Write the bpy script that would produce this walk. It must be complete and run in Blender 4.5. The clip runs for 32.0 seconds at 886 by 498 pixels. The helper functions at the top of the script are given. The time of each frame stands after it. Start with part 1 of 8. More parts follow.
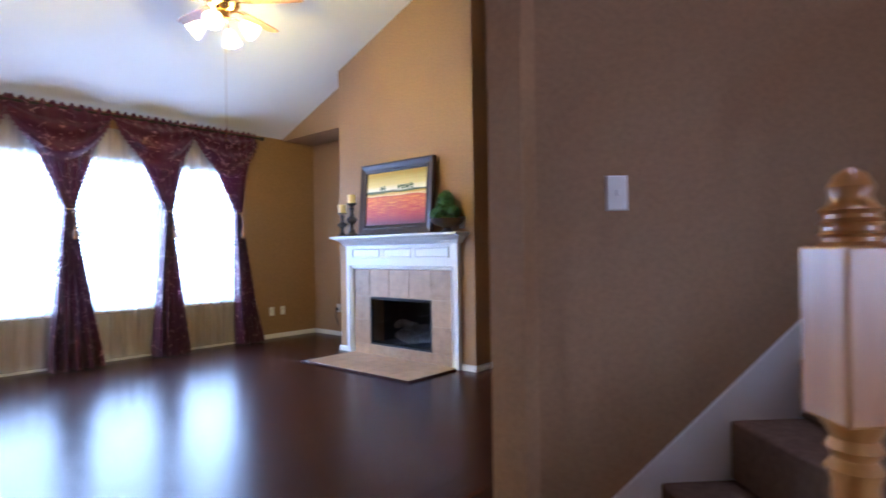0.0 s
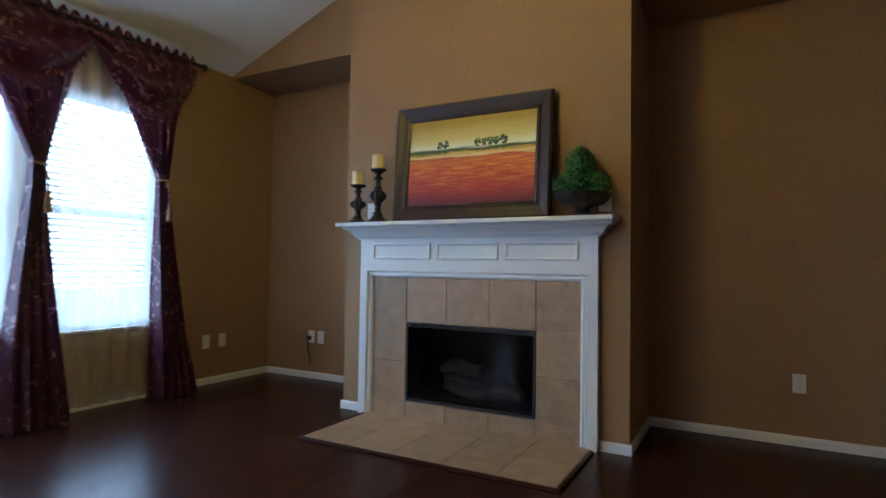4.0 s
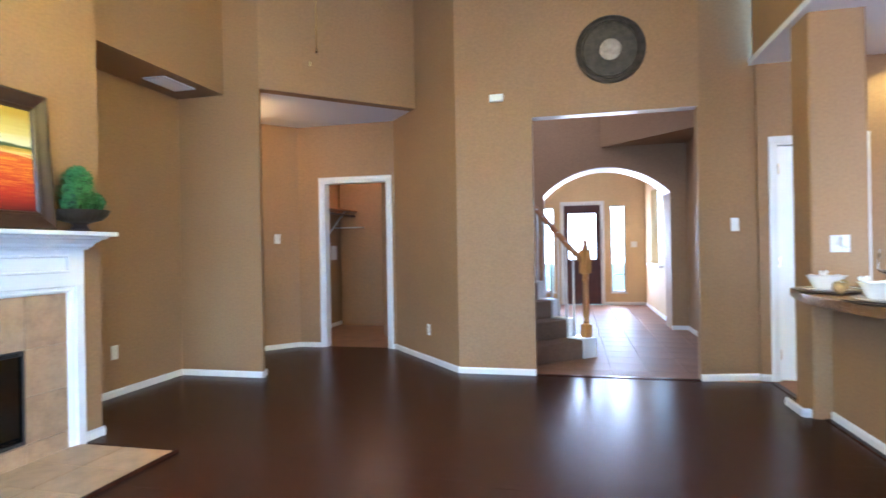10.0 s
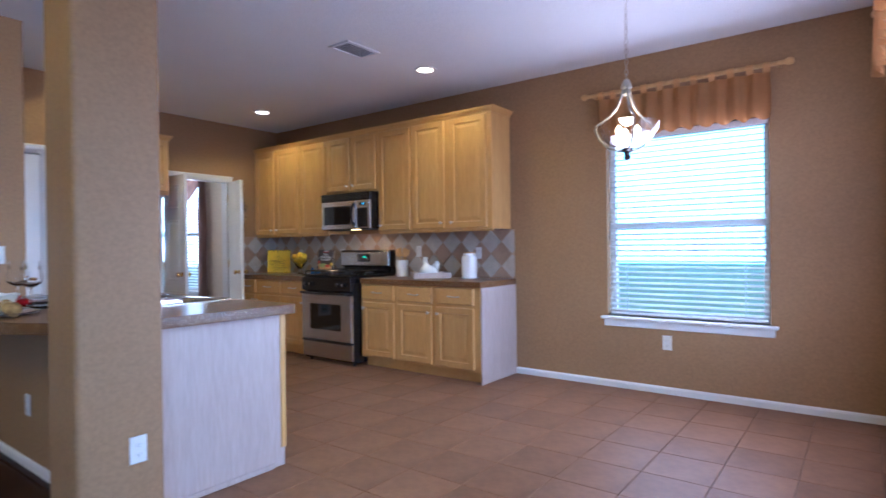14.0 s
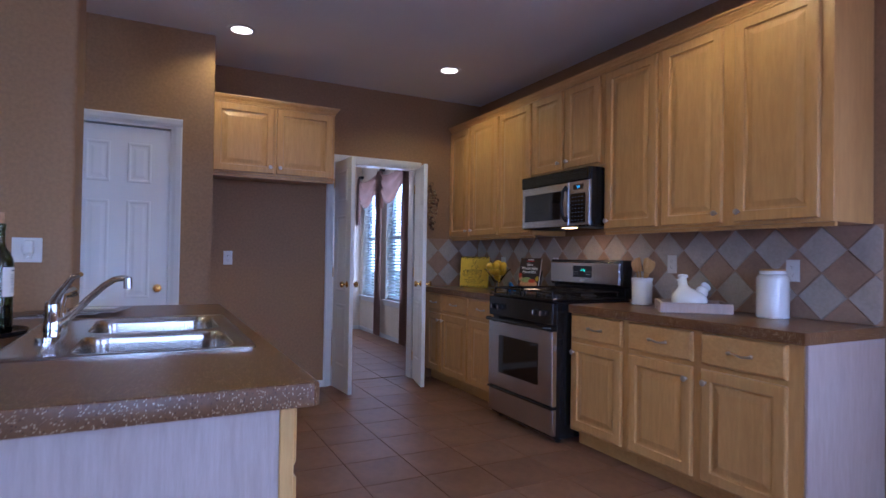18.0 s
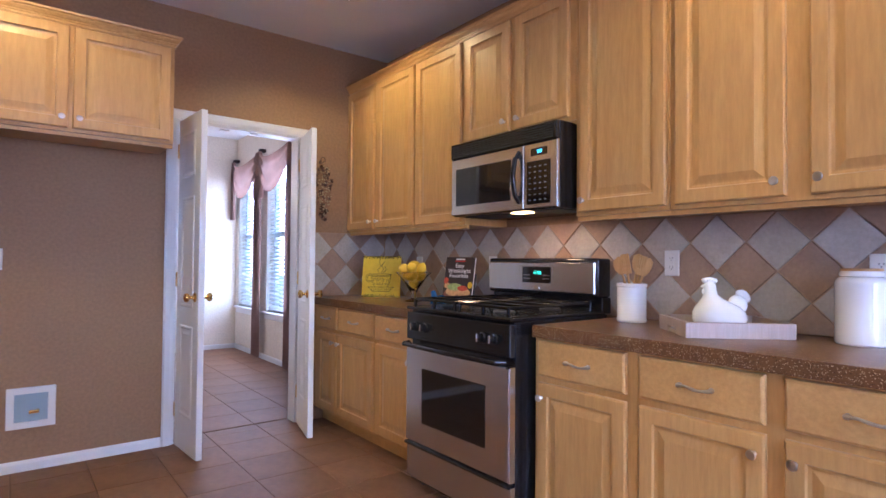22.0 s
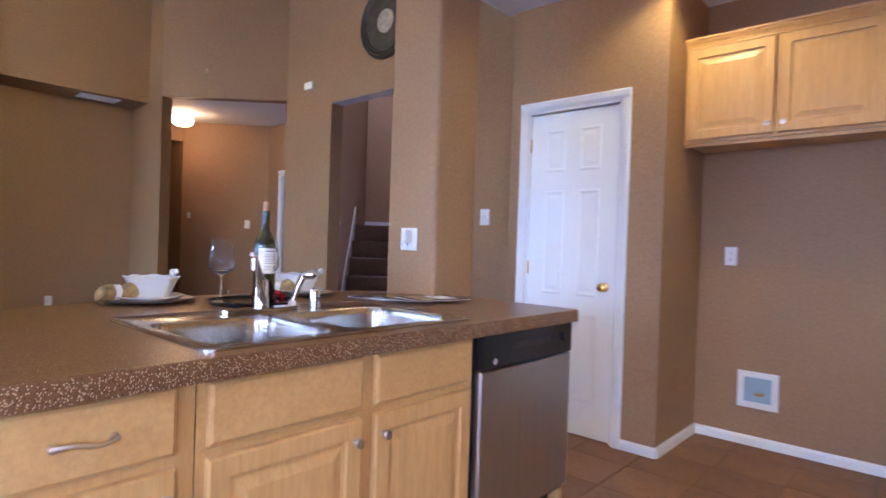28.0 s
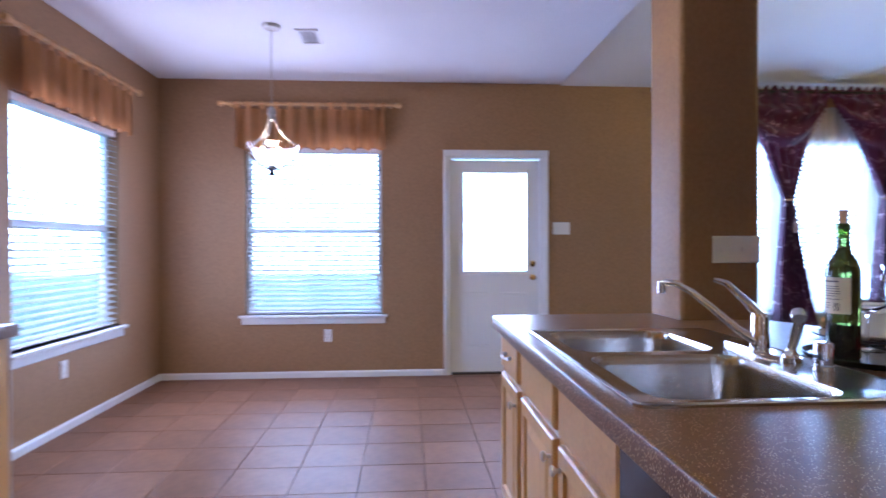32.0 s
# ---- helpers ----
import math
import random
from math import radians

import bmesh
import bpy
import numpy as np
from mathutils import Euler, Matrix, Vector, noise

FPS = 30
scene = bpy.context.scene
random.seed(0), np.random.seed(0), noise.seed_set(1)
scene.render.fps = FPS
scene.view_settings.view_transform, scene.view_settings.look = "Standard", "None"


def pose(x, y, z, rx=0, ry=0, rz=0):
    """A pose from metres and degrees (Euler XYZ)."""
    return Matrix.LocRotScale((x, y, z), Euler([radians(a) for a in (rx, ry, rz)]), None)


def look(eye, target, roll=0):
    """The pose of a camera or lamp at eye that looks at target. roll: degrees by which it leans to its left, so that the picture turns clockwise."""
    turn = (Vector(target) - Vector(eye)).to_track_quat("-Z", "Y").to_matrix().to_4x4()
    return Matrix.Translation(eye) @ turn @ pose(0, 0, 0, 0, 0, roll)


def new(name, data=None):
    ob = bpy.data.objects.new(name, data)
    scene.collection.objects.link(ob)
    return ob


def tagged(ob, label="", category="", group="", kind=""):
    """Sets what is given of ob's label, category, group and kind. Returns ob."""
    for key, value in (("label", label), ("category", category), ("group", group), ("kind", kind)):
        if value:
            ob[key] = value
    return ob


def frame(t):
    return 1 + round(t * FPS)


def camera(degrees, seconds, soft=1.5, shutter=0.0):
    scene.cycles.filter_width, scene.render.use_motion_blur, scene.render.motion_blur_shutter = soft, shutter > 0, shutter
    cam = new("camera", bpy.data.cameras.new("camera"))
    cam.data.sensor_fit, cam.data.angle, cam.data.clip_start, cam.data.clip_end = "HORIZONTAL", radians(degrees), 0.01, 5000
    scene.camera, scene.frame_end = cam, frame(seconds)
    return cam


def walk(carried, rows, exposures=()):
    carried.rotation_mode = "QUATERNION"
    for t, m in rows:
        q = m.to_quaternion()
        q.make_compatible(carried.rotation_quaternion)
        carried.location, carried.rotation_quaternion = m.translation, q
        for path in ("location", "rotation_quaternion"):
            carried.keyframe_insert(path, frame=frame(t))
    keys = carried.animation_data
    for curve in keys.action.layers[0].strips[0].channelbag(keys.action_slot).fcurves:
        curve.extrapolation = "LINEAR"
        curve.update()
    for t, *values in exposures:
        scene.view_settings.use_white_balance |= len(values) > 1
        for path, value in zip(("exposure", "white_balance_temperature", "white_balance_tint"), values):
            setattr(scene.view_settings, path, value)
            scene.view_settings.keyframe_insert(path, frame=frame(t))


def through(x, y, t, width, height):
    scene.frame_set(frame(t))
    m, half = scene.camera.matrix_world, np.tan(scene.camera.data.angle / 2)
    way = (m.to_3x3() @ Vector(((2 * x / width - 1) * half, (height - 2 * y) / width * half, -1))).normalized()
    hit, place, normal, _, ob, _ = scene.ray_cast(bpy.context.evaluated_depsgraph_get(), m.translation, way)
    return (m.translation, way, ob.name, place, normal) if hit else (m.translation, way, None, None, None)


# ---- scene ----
cam = camera(76.9, 32.0, soft=1.5, shutter=0.35)
PATH = [
    (0, (-4.169, -4.262, 1.154), (-2.662, -2.948, 1.161), -0.82),
    (0.5, (-4.324, -3.98, 1.126), (-3.004, -2.478, 1.153), 0.1),
    (1, (-4.118, -3.646, 1.148), (-2.894, -2.064, 1.174), 0.3),
    (1.5, (-3.984, -3.386, 1.157), (-2.773, -1.794, 1.19), 0.5),
    (2, (-3.951, -3.17, 1.176), (-2.694, -1.615, 1.218), 0.7),
    (2.5, (-3.881, -2.892, 1.143), (-2.553, -1.398, 1.201), 0.9),
    (3, (-3.741, -2.511, 1.115), (-2.287, -1.14, 1.18), 0.9),
    (3.5, (-3.557, -2.035, 1.063), (-1.926, -0.88, 1.141), 1.1),
    (4, (-3.255, -1.572, 1.028), (-1.497, -0.622, 1.097), 0.9),
    (4.5, (-2.956, -1.131, 0.996), (-1.073, -0.458, 1.023), 1.0),
    (6.5, (-2.272, 0.601, 1.057), (-0.415, -0.118, 0.871), -0.3),
    (7, (-2.394, 1.0, 1.09), (-0.665, 0.005, 0.948), -0.6),
    (7.5, (-2.579, 1.332, 1.107), (-0.948, 0.176, 1.043), -0.9),
    (8, (-2.731, 1.652, 1.14), (-1.28, 0.276, 1.137), -0.9),
    (8.5, (-2.921, 1.891, 1.166), (-1.611, 0.38, 1.189), -0.7),
    (9, (-3.018, 2.018, 1.189), (-1.914, 0.351, 1.205), -0.7),
    (9.5, (-3.001, 2.066, 1.185), (-2.21, 0.229, 1.193), -0.8),
    (10, (-3.026, 2.076, 1.188), (-2.575, 0.128, 1.189), -1.0),
    (10.5, (-3.084, 2.123, 1.211), (-2.917, 0.13, 1.203), -1.3),
    (11, (-3.268, 2.104, 1.212), (-3.227, 0.104, 1.208), -1.3),
    (11.5, (-3.335, 2.134, 1.224), (-3.455, 0.138, 1.217), -1.2),
    (12, (-3.275, 2.147, 1.247), (-3.707, 0.194, 1.234), -0.9),
    (12.5, (-3.252, 2.144, 1.236), (-3.98, 0.281, 1.229), -0.8),
    (13, (-3.318, 2.236, 1.263), (-4.384, 0.543, 1.242), -0.6),
    (13.5, (-3.485, 2.288, 1.24), (-4.881, 0.855, 1.225), -0.6),
    (14, (-3.635, 2.337, 1.195), (-5.232, 1.134, 1.189), -0.7),
    (14.5, (-3.785, 2.342, 1.179), (-5.492, 1.301, 1.18), -0.8),
    (16.5, (-4.946, 2.065, 1.124), (-6.44, 0.737, 1.157), -0.2),
    (17, (-5.03, 1.762, 1.138), (-6.326, 0.240, 1.171), 0.2),
    (17.5, (-5.2, 1.393, 1.14), (-6.191, -0.344, 1.17), 0.6),
    (18, (-5.292, 1.049, 1.176), (-6.21, -0.728, 1.206), 0.9),
    (18.5, (-5.344, 0.748, 1.204), (-6.28, -1.019, 1.236), 1.1),
    (19, (-5.344, 0.539, 1.22), (-6.302, -1.217, 1.257), 1.2),
    (19.5, (-5.267, 0.406, 1.231), (-6.289, -1.313, 1.274), 1.3),
    (20, (-5.149, 0.288, 1.238), (-6.283, -1.359, 1.277), 1.3),
    (20.5, (-5.291, 0.264, 1.203), (-6.457, -1.36, 1.256), 1.2),
    (21, (-5.509, 0.149, 1.191), (-6.733, -1.432, 1.236), 0.7),
    (21.5, (-5.718, 0.014, 1.172), (-6.949, -1.562, 1.212), 0.6),
    (22, (-5.9, -0.115, 1.153), (-7.127, -1.695, 1.198), 0.5),
    (22.5, (-6.176, -0.236, 1.137), (-7.356, -1.85, 1.185), 0.6),
    (23, (-6.511, -0.356, 1.13), (-7.545, -2.068, 1.183), 0.9),
    (23.5, (-6.828, -0.492, 1.137), (-7.715, -2.284, 1.187), 1.0),
    (24, (-7.106, -0.502, 1.148), (-7.687, -2.415, 1.174), 1.3),
    (24.5, (-7.26, -0.343, 1.162), (-7.436, -2.335, 1.185), 1.7),
    (25, (-7.352, -0.097, 1.183), (-7.083, -2.079, 1.195), 1.9),
    (25.5, (-7.446, 0.068, 1.202), (-6.707, -1.791, 1.203), 2.3),
    (27.5, (-7.111, 0.075, 1.197), (-5.932, -1.541, 1.183), 1.9),
    (28, (-6.815, -0.115, 1.158), (-5.482, -1.606, 1.142), 1.9),
    (28.5, (-6.498, -0.46, 1.153), (-4.914, -1.68, 1.122), 1.5),
    (29, (-6.304, -0.786, 1.12), (-4.45, -1.535, 1.078), 1.8),
    (29.5, (-6.12, -1.129, 1.107), (-4.134, -1.359, 1.057), 1.8),
    (30, (-6.045, -1.491, 1.101), (-4.075, -1.151, 1.041), 1.6),
    (30.5, (-6.043, -1.822, 1.137), (-4.373, -0.723, 1.063), 0.3),
    (31, (-6.135, -2.129, 1.155), (-4.892, -0.563, 1.105), 0.6),
    (31.5, (-6.09, -2.444, 1.206), (-5.418, -0.561, 1.167), 0.0),
    (32, (-6.014, -2.726, 1.207), (-5.886, -0.73, 1.198), -0.2),
]
EXPO = [(0.0, 0.45, 5200, 23), (1.0, -0.25, 5150, 21), (2.0, -0.45, 5150, 19), (3.0, -0.8, 5400, 15), (4.5, -0.85, 5600, 10), (6.5, 0.35, 5400, 15), (9.0, 0.95, 5450, 11), (11.0, 0.95, 4950, 11),
        (12.0, 0.5, 5000, 16), (13.0, 0.5, 4900, 18), (14.0, -0.2, 4850, 19), (17.0, -1.25, 4550, 27), (18.0, -0.9, 4700, 30), (19.0, -0.25, 5100, 34), (20.0, 0.25, 5100, 28), (22.0, 0.25, 5000, 30),
        (23.0, 0.4, 5100, 31), (24.0, 0.45, 5200, 32), (25.0, 0.45, 5200, 30), (28.0, 0.4, 5000, 26), (30.0, 0.85, 5000, 22), (31.0, 0.4, 4750, 26), (32.0, -0.1, 4800, 26)]
walk(cam, [(t, look(e, a, r)) for t, e, a, r in PATH], EXPO)

# ---------------- plan, in metres ----------------
XW, YN, XE = -8.265, 2.50, 0.73          # west wall, north wall, recess wall
YC, YP, YF = -3.17, -3.25, -3.91        # wall with the wide opening, pantry wall, fridge wall
XS = -5.65                              # side of the fridge recess
ZT0 = 0.892                             # top of the counters
ZC = 2.743                              # flat ceiling
XV = -4.55                              # edge of the flat ceiling


def vault(y):
    return 2.73 + 0.382 * (YN - y)


# ---------------- light ----------------
world = bpy.data.worlds.new("sky")
scene.world = world
world.use_nodes = True
wn = world.node_tree
sky = wn.nodes.new("ShaderNodeTexSky")
sky.sky_type = "NISHITA"
sky.sun_disc = False
sky.sun_elevation, sky.sun_rotation = radians(48), radians(200)
wn.links.new(sky.outputs[0], wn.nodes["Background"].inputs["Color"])
wn.nodes["Background"].inputs["Strength"].default_value = 0.12
sun = new("sun", bpy.data.lights.new("sun", "SUN"))
sun.data.energy, sun.data.angle, sun.data.color = 2.5, radians(0.6), (1.0, 0.93, 0.82)
sun.matrix_basis = look((0, 0, 10), (0.3, 0.9, 8.9))


def area(name, x, y, z, rx, rz, w, h, power, col=(0.81, 0.75, 0.85)):
    l = bpy.data.lights.new(name, "AREA")
    l.shape, l.size, l.size_y, l.energy, l.color = "RECTANGLE", w, h, power, col
    ob = new(name, l)
    ob.matrix_basis = pose(x, y, z, rx, 0, rz)
    return ob


def point(name, x, y, z, power, col=(1.0, 0.78, 0.5), r=0.04):
    l = bpy.data.lights.new(name, "POINT")
    l.energy, l.color, l.shadow_soft_size = power, col, r
    ob = new(name, l)
    ob.location = (x, y, z)
    return ob


def spot(name, x, y, z, power, col=(1.0, 0.8, 0.55), angle=120):
    l = bpy.data.lights.new(name, "SPOT")
    l.energy, l.color, l.shadow_soft_size, l.spot_size, l.spot_blend = power, col, 0.06, radians(angle), 0.45
    ob = new(name, l)
    ob.location = (x, y, z)
    return ob


WIN_N = [(-3.26, -2.40), (-2.29, -1.43), (-1.30, -0.44)]
for a, b in WIN_N:
    area("daylight_fill", (a + b) / 2, YN + 0.012, 1.39, 90, 180, b - a - 0.04, 1.6, 38, (0.50, 0.70, 1.0))
area("daylight_fill", -6.87, YN + 0.012, 1.37, 90, 180, 1.15, 1.46, 33)
area("daylight_fill", -5.145, YN + 0.03, 1.43, 90, 180, 0.6, 0.93, 10)
area("daylight_fill", -3.23, -9.72, 1.4, 90, 0, 0.5, 0.9, 24)
area("daylight_fill", -3.935, -9.72, 1.13, 90, 0, 0.24, 1.7, 20)
area("daylight_fill", XW + 0.004, 1.2, 1.36, 90, -90, 1.14, 1.46, 33)
for k in (-7.12, -6.11):
    area("daylight_fill", XW + 0.004, k, 1.45, 90, -90, 0.72, 1.7, 22, (0.85, 0.92, 1.0))
for x, y in ((-7.455, -3.07), (-5.80, -3.05), (-7.44, -0.7), (-5.66, -0.42)):
    spot("recessed_lamp", x, y, ZC - 0.02, 37, (1.0, 0.79, 0.25), 146)
# unseen fill lamp, added under the stair ceiling to brighten the hall walls
area("daylight_fill", -2.0, -4.7, 4.15, -35, 0, 1.4, 1.2, 48)

# ---------------- helpers ----------------
def nodes_of(name):
    m = bpy.data.materials.new(name)
    m.use_nodes = True
    nt = m.node_tree
    return m, nt, nt.nodes["Principled BSDF"]


def add_bump(nt, bsdf, height, strength, dist):
    b = nt.nodes.new("ShaderNodeBump")
    b.inputs["Strength"].default_value = strength
    b.inputs["Distance"].default_value = dist
    nt.links.new(height, b.inputs["Height"])
    nt.links.new(b.outputs["Normal"], bsdf.inputs["Normal"])


def coords(nt, scale=(1, 1, 1), rot=(0, 0, 0), space="Object"):
    c = nt.nodes.new("ShaderNodeTexCoord")
    mp = nt.nodes.new("ShaderNodeMapping")
    mp.inputs["Scale"].default_value = scale
    mp.inputs["Rotation"].default_value = rot
    nt.links.new(c.outputs[space], mp.inputs["Vector"])
    return mp.outputs["Vector"]


def noise_node(nt, vec, scale, detail=4.0, rough=0.55):
    n = nt.nodes.new("ShaderNodeTexNoise")
    n.inputs["Scale"].default_value = scale
    n.inputs["Detail"].default_value = detail
    n.inputs["Roughness"].default_value = rough
    nt.links.new(vec, n.inputs["Vector"])
    return n.outputs["Fac"]


def ramp(nt, fac, stops):
    r = nt.nodes.new("ShaderNodeValToRGB")
    el = r.color_ramp.elements
    while len(el) < len(stops):
        el.new(0.5)
    for e, (p, c) in zip(el, stops):
        e.position, e.color = p, (*c, 1)
    nt.links.new(fac, r.inputs["Fac"])
    return r.outputs["Color"]


def mixc(nt, fac, a, b, kind="MIX"):
    m = nt.nodes.new("ShaderNodeMix")
    m.data_type, m.blend_type = "RGBA", kind
    for sock, v in ((m.inputs["Factor"], fac), (m.inputs["A"], a), (m.inputs["B"], b)):
        if isinstance(v, (int, float)):
            sock.default_value = v
        elif isinstance(v, tuple):
            sock.default_value = (*v, 1)
        else:
            nt.links.new(v, sock)
    return m.outputs["Result"]


def scaled(c, k):
    return tuple(min(1.0, v * k) for v in c)


def plain(name, col, rough=0.5, metal=0.0, vary=0.08, nscale=6.0, bump=0.0, bscale=60.0, bdist=0.002, coat=0.0):
    """Paint, plastic or metal with soft large-scale variation and a fine relief."""
    m, nt, b = nodes_of(name)
    v = coords(nt)
    f = noise_node(nt, v, nscale)
    nt.links.new(ramp(nt, f, [(0.25, scaled(col, 1 - vary)), (0.75, scaled(col, 1 + vary))]), b.inputs["Base Color"])
    b.inputs["Roughness"].default_value = rough
    b.inputs["Metallic"].default_value = metal
    b.inputs["Coat Weight"].default_value = coat
    if bump:
        add_bump(nt, b, noise_node(nt, v, bscale, 6.0, 0.6), bump, bdist)
    return m


def glow(name, col, power):
    m, nt, b = nodes_of(name)
    b.inputs["Base Color"].default_value = (*col, 1)
    b.inputs["Emission Color"].default_value = (*col, 1)
    b.inputs["Emission Strength"].default_value = power
    return m


def glass(name, rough=0.0, col=(1, 1, 1), ior=1.45):
    m, nt, b = nodes_of(name)
    b.inputs["Base Color"].default_value = (*col, 1)
    b.inputs["Roughness"].default_value = rough
    b.inputs["Transmission Weight"].default_value = 1.0
    b.inputs["IOR"].default_value = ior
    return m


def thing(name, label, category, at=(0, 0, 0), rz=0, group="", kind=""):
    ob = new(name)
    ob.empty_display_size = 0.05
    ob.matrix_basis = pose(*at, 0, 0, rz)
    return tagged(ob, label, category, group, kind)


def finish(bm, name, material, smooth=False):
    bmesh.ops.recalc_face_normals(bm, faces=bm.faces)
    me = bpy.data.meshes.new(name)
    bm.to_mesh(me)
    bm.free()
    for mt in material if isinstance(material, (list, tuple)) else (material,):
        me.materials.append(mt)
    if smooth:
        for p in me.polygons:
            p.use_smooth = True
        me.set_sharp_from_angle(angle=radians(38))
    return me


def part(name, bm, material, parent=None, label="", smooth=False, at=None):
    ob = new(name, finish(bm, name, material, smooth))
    if parent is not None:
        ob.parent = parent
    if at is not None:
        ob.matrix_basis = at
    return tagged(ob, label)


def share(name, mesh, parent, m, label=""):
    ob = new(name, mesh)
    ob.parent = parent
    ob.matrix_basis = m
    return tagged(ob, label)


def struct(name, bm, material, label, category, smooth=False):
    return tagged(part(name, bm, material, None, "", smooth), label, category, "", "structure")


def box(x0, x1, y0, y1, z0, z1, bm=None, bev=0.0, seg=1):
    """A box between two corners, its edges rounded by bev."""
    t = bmesh.new()
    xs, ys, zs = sorted((x0, x1)), sorted((y0, y1)), sorted((z0, z1))
    vs = [t.verts.new((x, y, z)) for z in zs for y in ys for x in xs]
    for f in ((0, 2, 3, 1), (4, 5, 7, 6), (0, 1, 5, 4), (2, 6, 7, 3), (0, 4, 6, 2), (1, 3, 7, 5)):
        t.faces.new([vs[i] for i in f])
    if bev:
        bmesh.ops.bevel(t, geom=t.edges[:], offset=bev, segments=seg, affect="EDGES", profile=0.5)
    if bm is None:
        return t
    merge(bm, t)
    return bm


def merge(bm, other, m=None):
    me = bpy.data.meshes.new("tmp")
    other.to_mesh(me)
    other.free()
    if m is not None:
        me.transform(m)
    bm.from_mesh(me)
    bpy.data.meshes.remove(me)
    return bm


def lathe(profile, segs=24, bm=None, m=None):
    """A body turned about z from (radius, height) pairs."""
    t = bmesh.new()
    rings = []
    for r, z in profile:
        if r < 1e-5:
            rings.append([t.verts.new((0, 0, z))])
        else:
            rings.append([t.verts.new((r * math.cos(2 * math.pi * k / segs), r * math.sin(2 * math.pi * k / segs), z)) for k in range(segs)])
    for a, b in zip(rings, rings[1:]):
        for k in range(segs):
            q = (k + 1) % segs
            if len(a) == 1 and len(b) == 1:
                continue
            if len(a) == 1:
                t.faces.new((a[0], b[q], b[k]))
            elif len(b) == 1:
                t.faces.new((a[k], a[q], b[0]))
            else:
                t.faces.new((a[k], a[q], b[q], b[k]))
    if bm is None and m is None:
        return t
    if bm is None:
        t.transform(m)
        return t
    return merge(bm, t, m)


def tube(points, radius, segs=10, bm=None, taper=None):
    """A round bar along points; taper gives a radius factor along it."""
    t = bmesh.new()
    pts = [Vector(p) for p in points]
    rings = []
    side = None
    for i, p in enumerate(pts):
        d = (pts[min(i + 1, len(pts) - 1)] - pts[max(i - 1, 0)]).normalized()
        if side is None:
            side = d.orthogonal().normalized()
        side = (side - d * side.dot(d)).normalized()
        up = d.cross(side)
        r = radius * (taper[i] if taper else 1.0)
        rings.append([t.verts.new(p + r * (math.cos(2 * math.pi * k / segs) * side + math.sin(2 * math.pi * k / segs) * up)) for k in range(segs)])
    for a, b in zip(rings, rings[1:]):
        for k in range(segs):
            q = (k + 1) % segs
            t.faces.new((a[k], a[q], b[q], b[k]))
    t.faces.new(rings[0][::-1])
    t.faces.new(rings[-1])
    if bm is None:
        return t
    return merge(bm, t)


def prism(pts, z0, z1, bm=None):
    """An upright body over a plan outline."""
    t = bmesh.new()
    lo = [t.verts.new((x, y, z0)) for x, y in pts]
    hi = [t.verts.new((x, y, z1)) for x, y in pts]
    n = len(pts)
    t.faces.new(lo[::-1])
    t.faces.new(hi)
    for k in range(n):
        q = (k + 1) % n
        t.faces.new((lo[k], lo[q], hi[q], hi[k]))
    if bm is None:
        return t
    return merge(bm, t)


def sweep(profile, a, b, bm=None, up=(0, 0, 1), ends=(0, 0)):
    """A moulding: profile pairs (out, height) carried from a to b; out is to the right of the way from a to b. ends: mitre, metres of run per metre out."""
    t = bmesh.new()
    a, b = Vector(a), Vector(b)
    d = (b - a).normalized()
    u = Vector(up)
    o = d.cross(u).normalized()
    r0 = [t.verts.new(a + o * p + u * h - d * (p * ends[0])) for p, h in profile]
    r1 = [t.verts.new(b + o * p + u * h + d * (p * ends[1])) for p, h in profile]
    n = len(profile)
    for k in range(n):
        q = (k + 1) % n
        t.faces.new((r0[k], r0[q], r1[q], r1[k]))
    t.faces.new(r0[::-1])
    t.faces.new(r1)
    if bm is None:
        return t
    return merge(bm, t)


def wall_x(y0, y1, x0, x1, z1, holes=(), z0=0.0, bm=None):
    """A wall slab between x0 and x1 (its thickness), from y0 to y1; holes are (ya, yb, za, zb)."""
    return wall_run(y0, y1, x0, x1, z0, z1, holes, True, bm)


def wall_y(x0, x1, y0, y1, z1, holes=(), z0=0.0, bm=None):
    return wall_run(x0, x1, y0, y1, z0, z1, holes, False, bm)


def wall_run(a0, a1, t0, t1, z0, z1, holes, along_y, bm):
    bm = bmesh.new() if bm is None else bm
    cuts = sorted({a0, a1, *[h[0] for h in holes], *[h[1] for h in holes]})
    for a, b in zip(cuts, cuts[1:]):
        zs = [(z0, z1)]
        for h in holes:
            if h[0] <= a + 1e-6 and h[1] >= b - 1e-6:
                nxt = []
                for lo, hi in zs:
                    if h[2] > lo + 1e-6:
                        nxt.append((lo, min(h[2], hi)))
                    if h[3] < hi - 1e-6:
                        nxt.append((max(h[3], lo), hi))
                zs = nxt
        for lo, hi in zs:
            if along_y:
                box(t0, t1, a, b, lo, hi, bm)
            else:
                box(a, b, t0, t1, lo, hi, bm)
    bmesh.ops.remove_doubles(bm, verts=bm.verts, dist=1e-5)
    return bm

